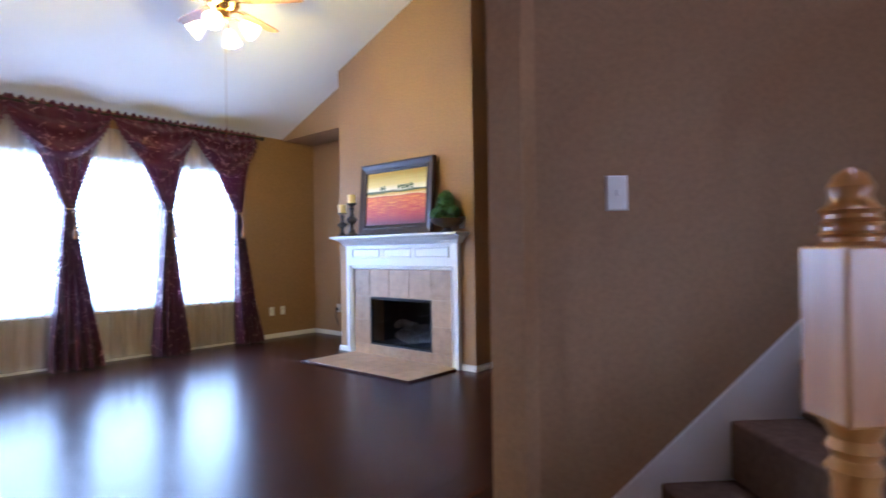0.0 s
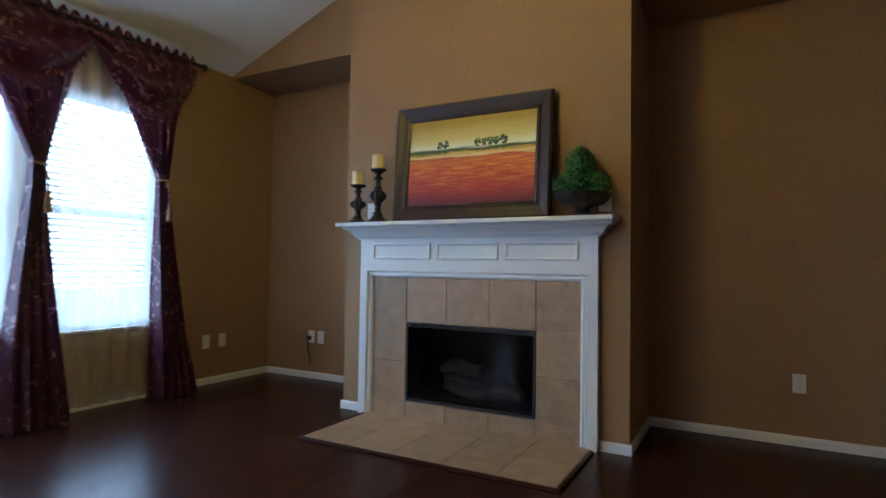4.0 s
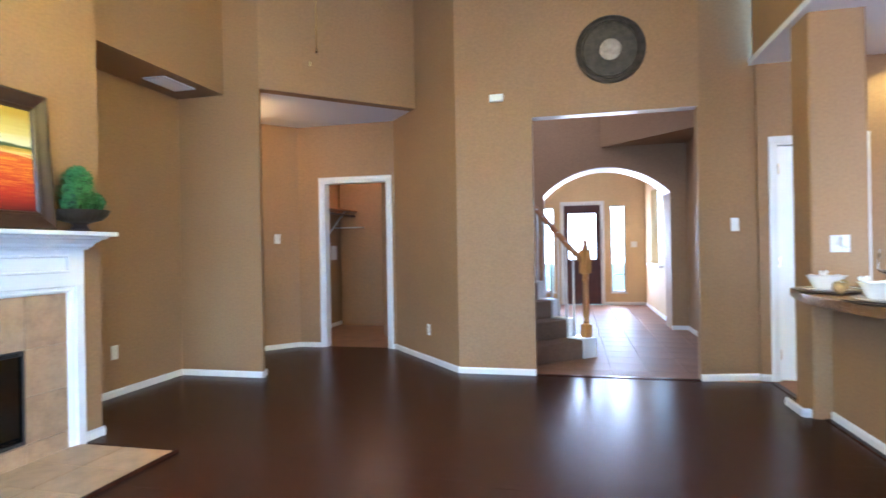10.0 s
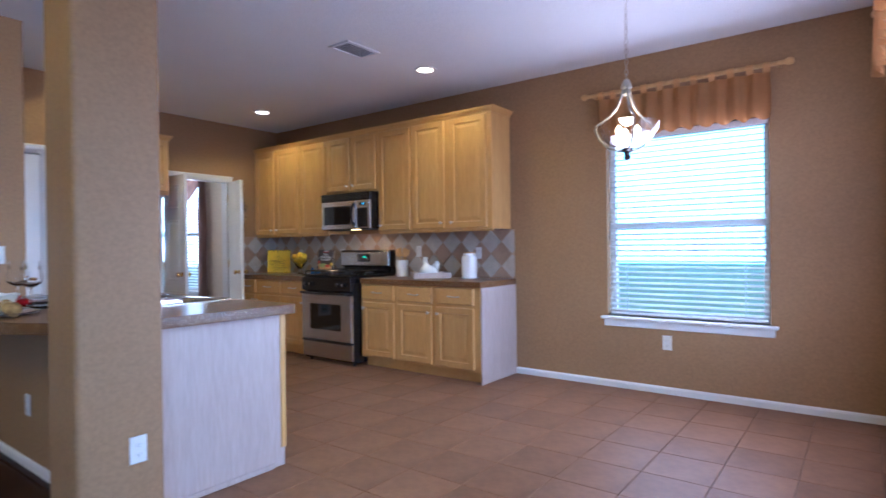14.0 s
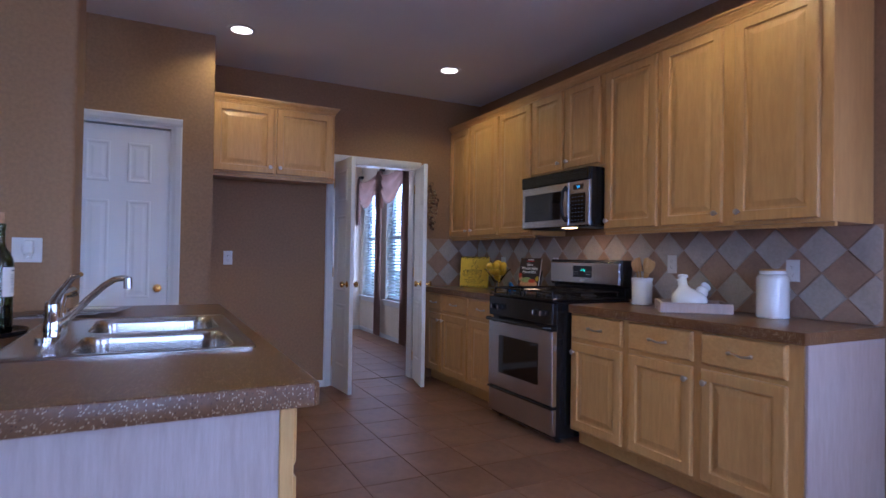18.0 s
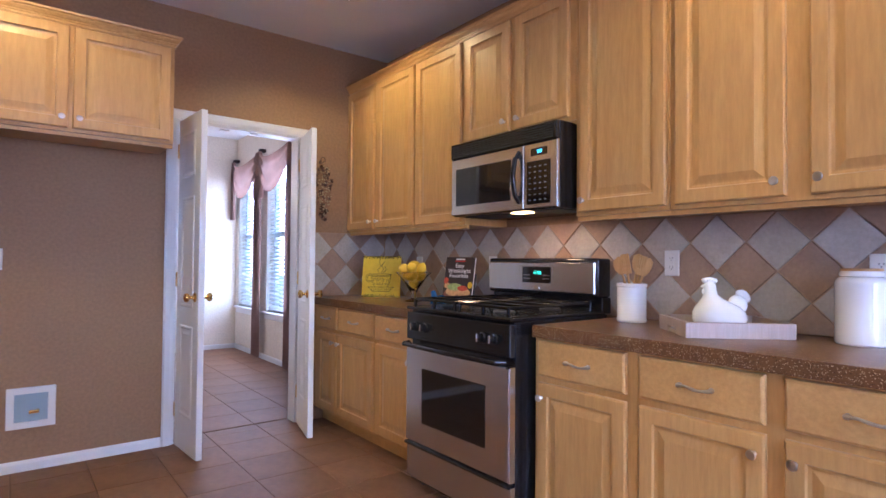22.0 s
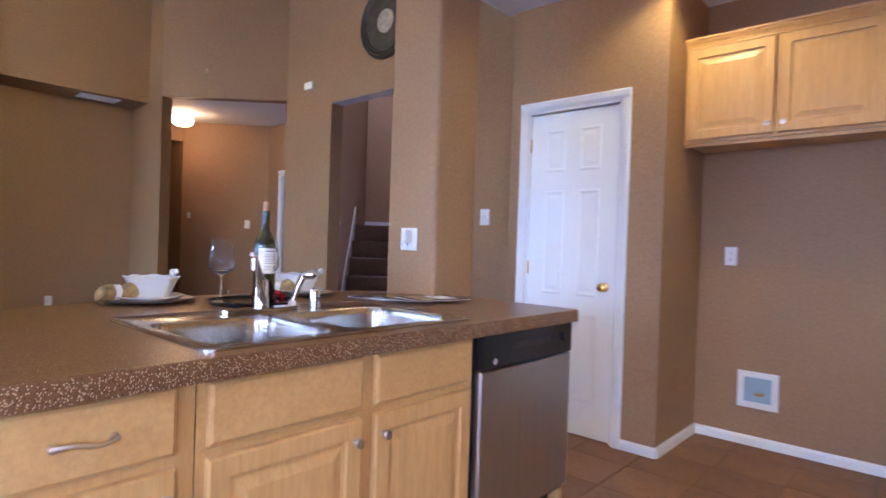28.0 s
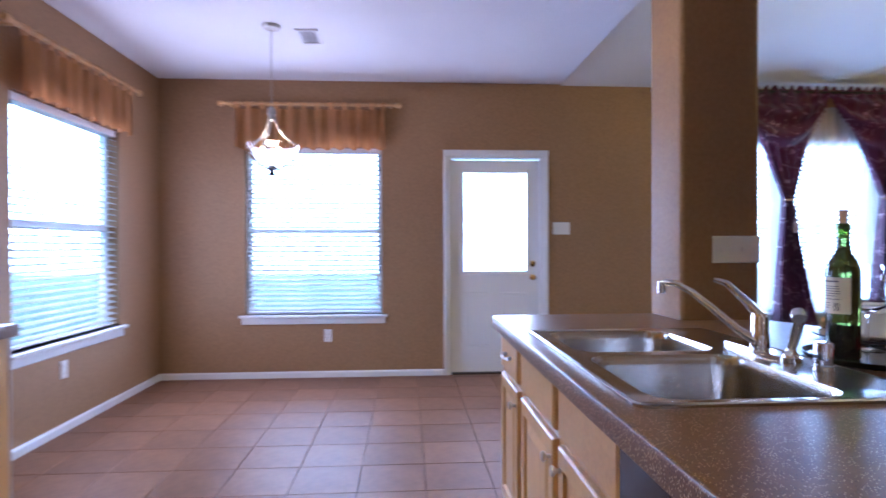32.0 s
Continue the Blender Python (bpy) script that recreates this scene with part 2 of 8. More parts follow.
# ---------------- materials ----------------
def wall_paint(name, col, rough=0.62):
    """Eggshell paint over an orange-peel texture."""
    m, nt, b = nodes_of(name)
    v = coords(nt)
    big = noise_node(nt, v, 0.9, 5.0)
    c = ramp(nt, big, [(0.3, scaled(col, 0.93)), (0.7, scaled(col, 1.06))])
    fine = noise_node(nt, v, 55.0, 3.0)
    c2 = ramp(nt, fine, [(0.3, (0.89, 0.89, 0.89)), (0.7, (1.08, 1.08, 1.08))])
    nt.links.new(mixc(nt, 1.0, c, c2, "MULTIPLY"), b.inputs["Base Color"])
    b.inputs["Roughness"].default_value = rough
    b.inputs["Specular IOR Level"].default_value = 0.35
    add_bump(nt, b, noise_node(nt, v, 130.0, 3.0), 0.35, 0.0015)
    return m


def grain_wood(name, light, dark, axis=2, rough=0.35, coat=0.15, stretch=9.0, wander=0.5):
    """Wood with long grain along an axis."""
    m, nt, b = nodes_of(name)
    sc = [stretch, stretch, stretch]
    sc[axis] = 0.7
    info = nt.nodes.new("ShaderNodeObjectInfo")
    c = nt.nodes.new("ShaderNodeTexCoord")
    add = nt.nodes.new("ShaderNodeVectorMath")
    add.operation = "MULTIPLY_ADD"
    comb = nt.nodes.new("ShaderNodeCombineXYZ")
    for s in ("X", "Y", "Z"):
        nt.links.new(info.outputs["Random"], comb.inputs[s])
    nt.links.new(comb.outputs[0], add.inputs[0])
    add.inputs[1].default_value = (7.3, 3.1, 5.7)
    nt.links.new(c.outputs["Object"], add.inputs[2])
    mp = nt.nodes.new("ShaderNodeMapping")
    mp.inputs["Scale"].default_value = sc
    nt.links.new(add.outputs[0], mp.inputs["Vector"])
    n1 = noise_node(nt, mp.outputs["Vector"], 2.2, 6.0, 0.6)
    n2 = noise_node(nt, mp.outputs["Vector"], 11.0, 4.0, 0.7)
    col = ramp(nt, n1, [(0.3, dark), (0.68, light)])
    fine = ramp(nt, n2, [(0.35, (0.9, 0.88, 0.85)), (0.65, (1.04, 1.04, 1.04))])
    col = mixc(nt, 1.0, col, fine, "MULTIPLY")
    tone = ramp(nt, info.outputs["Random"], [(0.0, (0.95, 0.94, 0.93)), (1.0, (1.05, 1.04, 1.03))])
    nt.links.new(mixc(nt, 1.0, col, tone, "MULTIPLY"), b.inputs["Base Color"])
    b.inputs["Roughness"].default_value = rough
    b.inputs["Coat Weight"].default_value = coat
    b.inputs["Coat Roughness"].default_value = 0.2
    add_bump(nt, b, n2, 0.12, 0.001)
    return m


def stone_tile(name, col, rough=0.35, scale=5.0, vary=0.16, bump=0.15):
    """Mottled ceramic tile, each a little different."""
    m, nt, b = nodes_of(name)
    info = nt.nodes.new("ShaderNodeObjectInfo")
    v = coords(nt)
    n1 = noise_node(nt, v, scale, 7.0, 0.62)
    n2 = noise_node(nt, v, scale * 7, 4.0, 0.6)
    c = ramp(nt, n1, [(0.3, scaled(col, 1 - vary)), (0.5, col), (0.72, scaled(col, 1 + vary * 0.8))])
    f = ramp(nt, n2, [(0.3, (0.9, 0.89, 0.88)), (0.7, (1.06, 1.06, 1.06))])
    tone = ramp(nt, info.outputs["Random"], [(0.0, (0.9, 0.89, 0.88)), (1.0, (1.08, 1.07, 1.06))])
    c = mixc(nt, 1.0, c, f, "MULTIPLY")
    nt.links.new(mixc(nt, 1.0, c, tone, "MULTIPLY"), b.inputs["Base Color"])
    b.inputs["Roughness"].default_value = rough
    add_bump(nt, b, n1, bump, 0.003)
    return m


def speckle_counter(name):
    """Brown laminate with pale and dark flecks."""
    m, nt, b = nodes_of(name)
    v = coords(nt)
    base = ramp(nt, noise_node(nt, v, 30.0, 6.0, 0.7), [(0.3, (0.110, 0.048, 0.016)), (0.7, (0.165, 0.078, 0.028))])

    def flecks(scale, lo, hi):
        w = nt.nodes.new("ShaderNodeTexVoronoi")
        w.inputs["Scale"].default_value = scale
        w.inputs["Randomness"].default_value = 1.0
        nt.links.new(v, w.inputs["Vector"])
        r = nt.nodes.new("ShaderNodeMapRange")
        r.inputs["From Min"].default_value, r.inputs["From Max"].default_value = lo, hi
        r.inputs["To Min"].default_value, r.inputs["To Max"].default_value = 1.0, 0.0
        nt.links.new(w.outputs["Distance"], r.inputs["Value"])
        s = nt.nodes.new("ShaderNodeSeparateColor")
        nt.links.new(w.outputs["Color"], s.inputs[0])
        g = nt.nodes.new("ShaderNodeMath")
        g.operation = "GREATER_THAN"
        g.inputs[1].default_value = 0.66
        nt.links.new(s.outputs[0], g.inputs[0])
        mu = nt.nodes.new("ShaderNodeMath")
        mu.operation = "MULTIPLY"
        nt.links.new(r.outputs["Result"], mu.inputs[0])
        nt.links.new(g.outputs[0], mu.inputs[1])
        return mu.outputs[0]

    c = mixc(nt, flecks(240.0, 0.25, 0.42), base, (0.52, 0.39, 0.25))
    c = mixc(nt, flecks(170.0, 0.20, 0.34), c, (0.05, 0.019, 0.009))
    nt.links.new(c, b.inputs["Base Color"])
    b.inputs["Roughness"].default_value = 0.29
    b.inputs["Specular IOR Level"].default_value = 0.34
    return m


def brushed(name, col=(0.62, 0.61, 0.6), rough=0.26, axis=1):
    m, nt, b = nodes_of(name)
    sc = [260.0, 260.0, 260.0]
    sc[axis] = 2.0
    n = noise_node(nt, coords(nt, tuple(sc)), 1.0, 3.0)
    nt.links.new(ramp(nt, n, [(0.3, scaled(col, 0.9)), (0.7, scaled(col, 1.08))]), b.inputs["Base Color"])
    b.inputs["Metallic"].default_value = 1.0
    b.inputs["Roughness"].default_value = rough
    add_bump(nt, b, n, 0.025, 0.0005)
    return m


def damask(name, col, fleck):
    """Dark red satin with small woven flecks."""
    m, nt, b = nodes_of(name)
    v = coords(nt)
    line = ramp(nt, noise_node(nt, v, 11.0, 1.5), [(0.470, (0, 0, 0)), (0.492, (1, 1, 1)), (0.508, (1, 1, 1)), (0.530, (0, 0, 0))])
    f2 = mixc(nt, 1.0, line, ramp(nt, noise_node(nt, coords(nt, (1, 1, 0.8)), 17.0, 1.0), [(0.50, (0, 0, 0)), (0.56, (1, 1, 1))]), "MULTIPLY")
    base = ramp(nt, noise_node(nt, v, 2.5), [(0.3, scaled(col, 0.75)), (0.7, scaled(col, 1.25))])
    nt.links.new(mixc(nt, f2, base, fleck), b.inputs["Base Color"])
    b.inputs["Roughness"].default_value = 0.42
    b.inputs["Sheen Weight"].default_value = 0.3
    add_bump(nt, b, noise_node(nt, v, 300.0, 2.0), 0.1, 0.0008)
    return m


def sheer(name, col, through):
    """Thin cloth that lets light and view through."""
    m, nt, b = nodes_of(name)
    out = nt.nodes["Material Output"]
    tr = nt.nodes.new("ShaderNodeBsdfTransparent")
    tl = nt.nodes.new("ShaderNodeBsdfTranslucent")
    tl.inputs["Color"].default_value = (*col, 1)
    b.inputs["Base Color"].default_value = (*col, 1)
    b.inputs["Roughness"].default_value = 0.9
    m1 = nt.nodes.new("ShaderNodeMixShader")
    m1.inputs[0].default_value = 0.5
    nt.links.new(b.outputs[0], m1.inputs[1])
    nt.links.new(tl.outputs[0], m1.inputs[2])
    m2 = nt.nodes.new("ShaderNodeMixShader")
    weave = noise_node(nt, coords(nt, (60, 60, 3)), 1.0, 2.0)
    r = nt.nodes.new("ShaderNodeMapRange")
    r.inputs["To Min"].default_value, r.inputs["To Max"].default_value = through - 0.12, through + 0.12
    nt.links.new(weave, r.inputs["Value"])
    nt.links.new(r.outputs["Result"], m2.inputs[0])
    nt.links.new(m1.outputs[0], m2.inputs[1])
    nt.links.new(tr.outputs[0], m2.inputs[2])
    nt.links.new(m2.outputs[0], out.inputs["Surface"])
    return m


def cloth(name, col, glowthrough=0.35, rough=0.85):
    """Cloth that passes some light from behind."""
    m, nt, b = nodes_of(name)
    out = nt.nodes["Material Output"]
    v = coords(nt)
    c = ramp(nt, noise_node(nt, v, 3.5), [(0.3, scaled(col, 0.85)), (0.7, scaled(col, 1.12))])
    nt.links.new(c, b.inputs["Base Color"])
    b.inputs["Roughness"].default_value = rough
    tl = nt.nodes.new("ShaderNodeBsdfTranslucent")
    nt.links.new(c, tl.inputs["Color"])
    mx = nt.nodes.new("ShaderNodeMixShader")
    mx.inputs[0].default_value = glowthrough
    nt.links.new(b.outputs[0], mx.inputs[1])
    nt.links.new(tl.outputs[0], mx.inputs[2])
    nt.links.new(mx.outputs[0], out.inputs["Surface"])
    add_bump(nt, b, noise_node(nt, v, 220.0, 2.0), 0.15, 0.001)
    return m


TAN = (0.315, 0.187, 0.090)
M_WALL = wall_paint("tan_wall_paint", TAN)
M_CREAM = wall_paint("cream_wall_paint", (0.62, 0.45, 0.24))
M_WHITEWALL = wall_paint("pale_wall_paint", (0.74, 0.66, 0.54))
M_CEIL = plain("ceiling_texture", (0.78, 0.78, 0.78), 0.9, vary=0.03, nscale=1.2, bump=0.8, bscale=45.0, bdist=0.006)
M_TRIM = plain("white_gloss_trim", (0.72, 0.72, 0.71), 0.3, vary=0.03, nscale=3.0)
M_DOORWHITE = plain("white_door_paint", (0.78, 0.78, 0.77), 0.35, vary=0.03, nscale=2.0)
M_LAM = grain_wood("dark_laminate", (0.043, 0.0155, 0.0098), (0.021, 0.007, 0.0045), axis=0, rough=0.27, coat=0.0, stretch=14.0)
M_LAM.node_tree.nodes["Principled BSDF"].inputs["Specular IOR Level"].default_value = 0.10
M_GROOVE = plain("dark_joint", (0.006, 0.003, 0.002), 0.6)
M_TILE = stone_tile("terracotta_floor_tile", (0.225, 0.120, 0.067), 0.48, 4.0, 0.2, 0.12)
M_TILE.node_tree.nodes["Principled BSDF"].inputs["Specular IOR Level"].default_value = 0.12
M_GROUT = plain("tile_grout", (0.13, 0.075, 0.048), 0.9, vary=0.15, nscale=20.0)
M_FTILE = stone_tile("beige_fireplace_tile", (0.35, 0.228, 0.132), 0.45, 9.0, 0.22, 0.3)
M_FGROUT = plain("beige_grout", (0.46, 0.33, 0.22), 0.9)
M_BSGREY = stone_tile("grey_splash_tile", (0.45, 0.41, 0.35), 0.5, 9.0, 0.14, 0.3)
M_BSTAN = stone_tile("tan_splash_tile", (0.35, 0.235, 0.155), 0.5, 9.0, 0.16, 0.3)
M_MAPLE = grain_wood("maple", (0.62, 0.368, 0.125), (0.565, 0.318, 0.10), axis=2, rough=0.36, coat=0.2, stretch=6.0)
M_MAPLEH = grain_wood("maple_cross", (0.62, 0.368, 0.125), (0.565, 0.318, 0.10), axis=1, rough=0.36, coat=0.2, stretch=6.0)
M_COUNTER = speckle_counter("speckled_counter")
M_STEEL = brushed("brushed_steel")
M_STEELV = brushed("brushed_steel_upright", (0.55, 0.54, 0.53), 0.3, 2)
M_SINK = plain("sink_steel", (0.50, 0.47, 0.43), 0.21, 1.0, vary=0.08, nscale=5.0)
M_CHROME = plain("chrome", (0.8, 0.8, 0.8), 0.08, 1.0, vary=0.01)
M_NICKEL = plain("satin_nickel", (0.62, 0.58, 0.54), 0.28, 1.0, vary=0.04)
M_BRASS = plain("polished_brass", (0.82, 0.56, 0.2), 0.16, 1.0, vary=0.04)
M_BLACK = plain("black_enamel", (0.012, 0.012, 0.013), 0.2, vary=0.1)
M_BLACKM = plain("black_matt", (0.015, 0.014, 0.014), 0.6, vary=0.2)
M_DARKGLASS = plain("dark_glass", (0.006, 0.006, 0.007), 0.06, vary=0.05, coat=0.3)
M_BRONZE = plain("dark_bronze", (0.022, 0.014, 0.010), 0.45, vary=0.35, nscale=30.0, bump=0.4, bscale=70.0)
M_FRAMEWOOD = plain("espresso_frame", (0.028, 0.013, 0.009), 0.4, vary=0.3, nscale=14.0)
M_WAX = plain("cream_wax", (0.75, 0.58, 0.28), 0.5, vary=0.05)
M_PLASTIC = plain("white_plastic", (0.75, 0.74, 0.71), 0.35, vary=0.03)
M_SLOT = plain("socket_slots", (0.05, 0.045, 0.04), 0.6)
M_CURTAIN = damask("burgundy_damask", (0.105, 0.009, 0.042), (0.50, 0.27, 0.30))
M_SHEER = sheer("white_sheer", (0.8, 0.78, 0.74), 0.62)
M_TASSEL = plain("tan_tassel", (0.26, 0.14, 0.08), 0.8, vary=0.2, nscale=60.0)
M_VAL = cloth("gold_valance", (0.55, 0.30, 0.12), 0.35)
M_SWAG = cloth("taupe_swag", (0.42, 0.28, 0.23), 0.3)
M_SLAT = cloth("white_blind_slat", (0.82, 0.82, 0.80), 0.25, 0.5)
M_VINYL = plain("white_vinyl", (0.8, 0.8, 0.8), 0.4, vary=0.02)
M_PANE = glass("window_glass", 0.0, (1, 1, 1), 1.01)
M_CLEAR = glass("clear_glass", 0.0)
M_CERAMIC = plain("white_ceramic", (0.80, 0.79, 0.76), 0.12, vary=0.02, coat=0.4)
M_CARPET = plain("tan_carpet", (0.16, 0.10, 0.065), 0.95, vary=0.25, nscale=40.0, bump=1.0, bscale=300.0, bdist=0.006)
M_OAK = grain_wood("golden_oak", (0.52, 0.24, 0.06), (0.38, 0.155, 0.036), axis=2, rough=0.35)
M_OAKX = grain_wood("oak_rail", (0.40, 0.18, 0.055), (0.28, 0.11, 0.035), axis=1, rough=0.35)
M_REDDOOR = grain_wood("dark_red_door", (0.10, 0.028, 0.018), (0.06, 0.016, 0.010), axis=2, rough=0.35)
M_LEAF = plain("boxwood_leaf", (0.040, 0.145, 0.032), 0.5, vary=0.55, nscale=60.0)
M_LEAFSHADE = plain("inner_leaf_shade", (0.012, 0.035, 0.010), 0.8, vary=0.4, nscale=60.0)
M_WASH = grain_wood("whitewashed_board", (0.48, 0.39, 0.345), (0.44, 0.35, 0.305), axis=2, rough=0.5, coat=0.0, stretch=8.0)

# ---------------- structure ----------------
T = 0.14
WW = (0.60, 1.80, 0.60, 2.12)      # west window: y0 y1 z0 z1
WD = (-7.50, -6.25, 0.58, 2.13)    # dining window
LZ = (0.56, 2.24)                  # living windows
DB = (-5.615, -4.735, 0.0, 2.055)    # back door opening
struct("wall_west", wall_x(YF, YN + T, XW - T, XW, 2.9, [WW]), M_WALL, "tan painted wall with one window", "wall")
struct("wall_north", wall_y(XW, XE + 0.3, YN, YN + T, 2.95, [WD, DB] + [(a, b, *LZ) for a, b in WIN_N]), M_WALL, "tan painted outer wall with windows and a door", "wall")
struct("wall_recess", wall_x(-2.83, YN, XE, XE + T, 4.6), M_WALL, "tan painted wall beside the chimney breast", "wall")
struct("wall_soffit_north", prism([(0.22, 1.005), (XE, 1.005), (XE, YN), (0.22, YN)], 2.71, 3.7), M_WALL, "tan soffit above a wall recess", "wall")
struct("wall_soffit_south", prism([(0.22, -2.69), (XE, -2.69), (XE, -1.005), (0.22, -1.005)], 2.71, 5.0), M_WALL, "tan soffit above a wall recess", "wall")

# chimney breast with the hole for the firebox
FB = (-0.46, 0.46, 0.125, 0.655)
bm = wall_x(-1.005, 1.005, 0.02, 0.20, 4.7, [FB])
struct("wall_chimney_south", box(0.20, XE, -1.005, -0.60, 0, 4.7), M_WALL, "tan side of the chimney breast", "wall")
struct("wall_chimney_north", box(0.20, XE, 0.60, 1.005, 0, 4.7), M_WALL, "tan side of the chimney breast", "wall")
struct("wall_chimney_core", box(0.20, XE, -0.60, 0.60, 0.80, 4.7), M_WALL, "masonry core above the firebox", "wall")
struct("wall_chimney_breast", bm, M_WALL, "tan painted chimney breast rising to the sloped ceiling", "wall")

# wall end beside the hall, diagonal header, angled walls round the laundry door
CA, HE, CB = (-0.155, -2.69), (-1.37, -3.86), (-1.955, -3.17)
LR, LL = (-0.953, -4.335), (0.31, -4.335)
struct("wall_hall_end", prism([CA, (XE, CA[1]), (XE, CA[1] - T), (-0.09, CA[1] - T)], 0, 5.1), M_WALL, "tan wall end beside the hall", "wall")
struct("wall_hall_header", prism([CA, HE, (HE[0] + 0.08, HE[1] - 0.1), (CA[0] + 0.08, CA[1] - 0.1)], ZC, 5.3), M_WALL, "tan header over the hall opening", "wall")
struct("wall_angled", prism([LR, CB, (CB[0] - 0.02, CB[1] - T), (LR[0] - 0.12, LR[1] - 0.05)], 0, 5.3), M_WALL, "tan angled wall beside the laundry door", "wall")
LD = (-0.86, -0.03, 0, 2.04)
struct("wall_laundry", wall_y(LR[0] - 0.1, LL[0] + 0.05, LR[1] - T, LR[1], ZC, [LD]), M_WALL, "tan wall with the laundry doorway", "wall")
HC = (1.09, -3.47)
struct("wall_hall_angled", prism([LL, (LL[0] + 0.10, LL[1] - 0.09), (HC[0] + 0.10, HC[1] - 0.09), HC], 0, ZC), M_WALL, "tan angled hall wall", "wall")
struct("wall_hall_side", prism([HC, (HC[0] + 0.10, HC[1] - 0.09), (3.0, HC[1] - 0.09), (3.0, HC[1])], 0, ZC), M_WALL, "tan side wall of the passage", "wall")
struct("wall_hall_beam", box(HC[0] + 0.02, HC[0] + 0.14, HC[1], -2.83, 2.48, ZC), M_WALL, "tan header over the passage", "wall")
struct("wall_hall_far", wall_x(-3.6, -2.5, 3.0, 3.0 + T, ZC), M_WALL, "tan wall at the end of the hall", "wall")
struct("wall_hall_north", wall_y(XE, 3.0, -2.83, -2.69, ZC), M_WALL, "tan hall wall", "wall")
struct("ceiling_hall", prism([(CA[0] + 0.005, CA[1] - 0.012), (3.1, CA[1] - 0.012), (3.1, -4.4), (-0.9, -4.4), (HE[0] + 0.03, HE[1] - 0.012)], ZC + 0.001, ZC + 0.05), M_CEIL, "white textured hall ceiling", "ceiling")
# laundry room
struct("wall_laundry_side", wall_x(-7.38, LR[1] - T, 0.655, 0.78, ZC), M_WALL, "tan laundry wall", "wall")
struct("wall_laundry_back", wall_y(-0.66, 0.655, -7.38, -7.24, ZC), M_WALL, "tan laundry back wall", "wall")
struct("wall_laundry_west", wall_x(-7.24, -5.40, -0.66, -0.54, ZC), M_WALL, "tan laundry wall", "wall")
struct("ceiling_laundry", prism([(0.7, -7.3), (0.7, LR[1] - T), (-1.2, LR[1] - T), (-0.44, -5.33), (-0.56, -7.3)], ZC, ZC + 0.05), M_CEIL, "white laundry ceiling", "ceiling")

# wall with the wide opening to the foyer
OP = (-4.105, -2.682, 0, 2.40)
struct("wall_south", wall_y(OP[0] - 0.02, CB[0], YC - 0.13, YC, 5.3, [OP]), M_WALL, "tan wall with a wide opening to the foyer", "wall")
PW = (-4.62, -3.285)      # where the angled stretch meets the pantry wall
struct("wall_pantry_corner", prism([(OP[0] - 0.02, YC), PW, (PW[0], PW[1] - 0.12), (OP[0] - 0.02, YC - 0.13)], 0, 5.3), M_WALL, "tan wall stretch between the wide opening and the pantry", "wall")
PD = (-5.39, -4.745, 0, 2.05)
struct("wall_pantry", wall_y(XS, -4.60, YP - 0.12, YP, ZC, [PD]), M_WALL, "tan wall with the white pantry door", "wall")
struct("wall_fridge_side", wall_x(YF - 0.12, YP - 0.12, XS, XS + 0.12, ZC), M_WALL, "tan side wall of the fridge recess", "wall")
FD = (-7.535, -6.715, 0, 2.04)
struct("wall_fridge", wall_y(XW, XS, YF - 0.12, YF, ZC, [FD]), M_WALL, "tan wall with double doors to the dining room", "wall")
struct("wall_pantry_back", wall_y(XS + 0.12, -4.60, -4.35, -4.25, ZC), M_WALL, "tan pantry wall", "wall")
struct("wall_over_kitchen", wall_x(YC, YN, XV - 0.12, XV, 5.0, [], ZC + 0.055), M_WALL, "tan wall above the kitchen edge", "wall")

# columns
def column(name, x0, x1, y0, y1, z1):
    bm = box(x0, x1, y0, y1, 0, z1)
    es = [e for e in bm.edges if abs(e.verts[0].co.z - e.verts[1].co.z) > 1]
    bmesh.ops.bevel(bm, geom=es, offset=0.022, segments=4, affect="EDGES", profile=0.5)
    struct(name, bm, M_WALL, "tan painted square column with rounded corners", "column", True)


column("column_1", -4.86, -4.512, -0.44, -0.14, ZC)
column("column_2", -4.945, -4.595, -2.455, -2.145, ZC)

# ceilings
struct("ceiling_kitchen", box(XW, XV, YF, YN, ZC, ZC + 0.05), M_CEIL, "white textured flat ceiling", "ceiling")
bm = bmesh.new()
t0 = [(XV, YN + T), (XE + 0.1, YN + T), (XE + 0.1, -4.6), (XV, -4.6)]
lo = [bm.verts.new((x, y, vault(y))) for x, y in t0]
hi = [bm.verts.new((x, y, vault(y) + 0.05)) for x, y in t0]
bm.faces.new(lo[::-1])
bm.faces.new(hi)
for k in range(4):
    q = (k + 1) % 4
    bm.faces.new((lo[k], lo[q], hi[q], hi[k]))
struct("ceiling_vault", bm, M_CEIL, "white textured sloped ceiling", "ceiling")

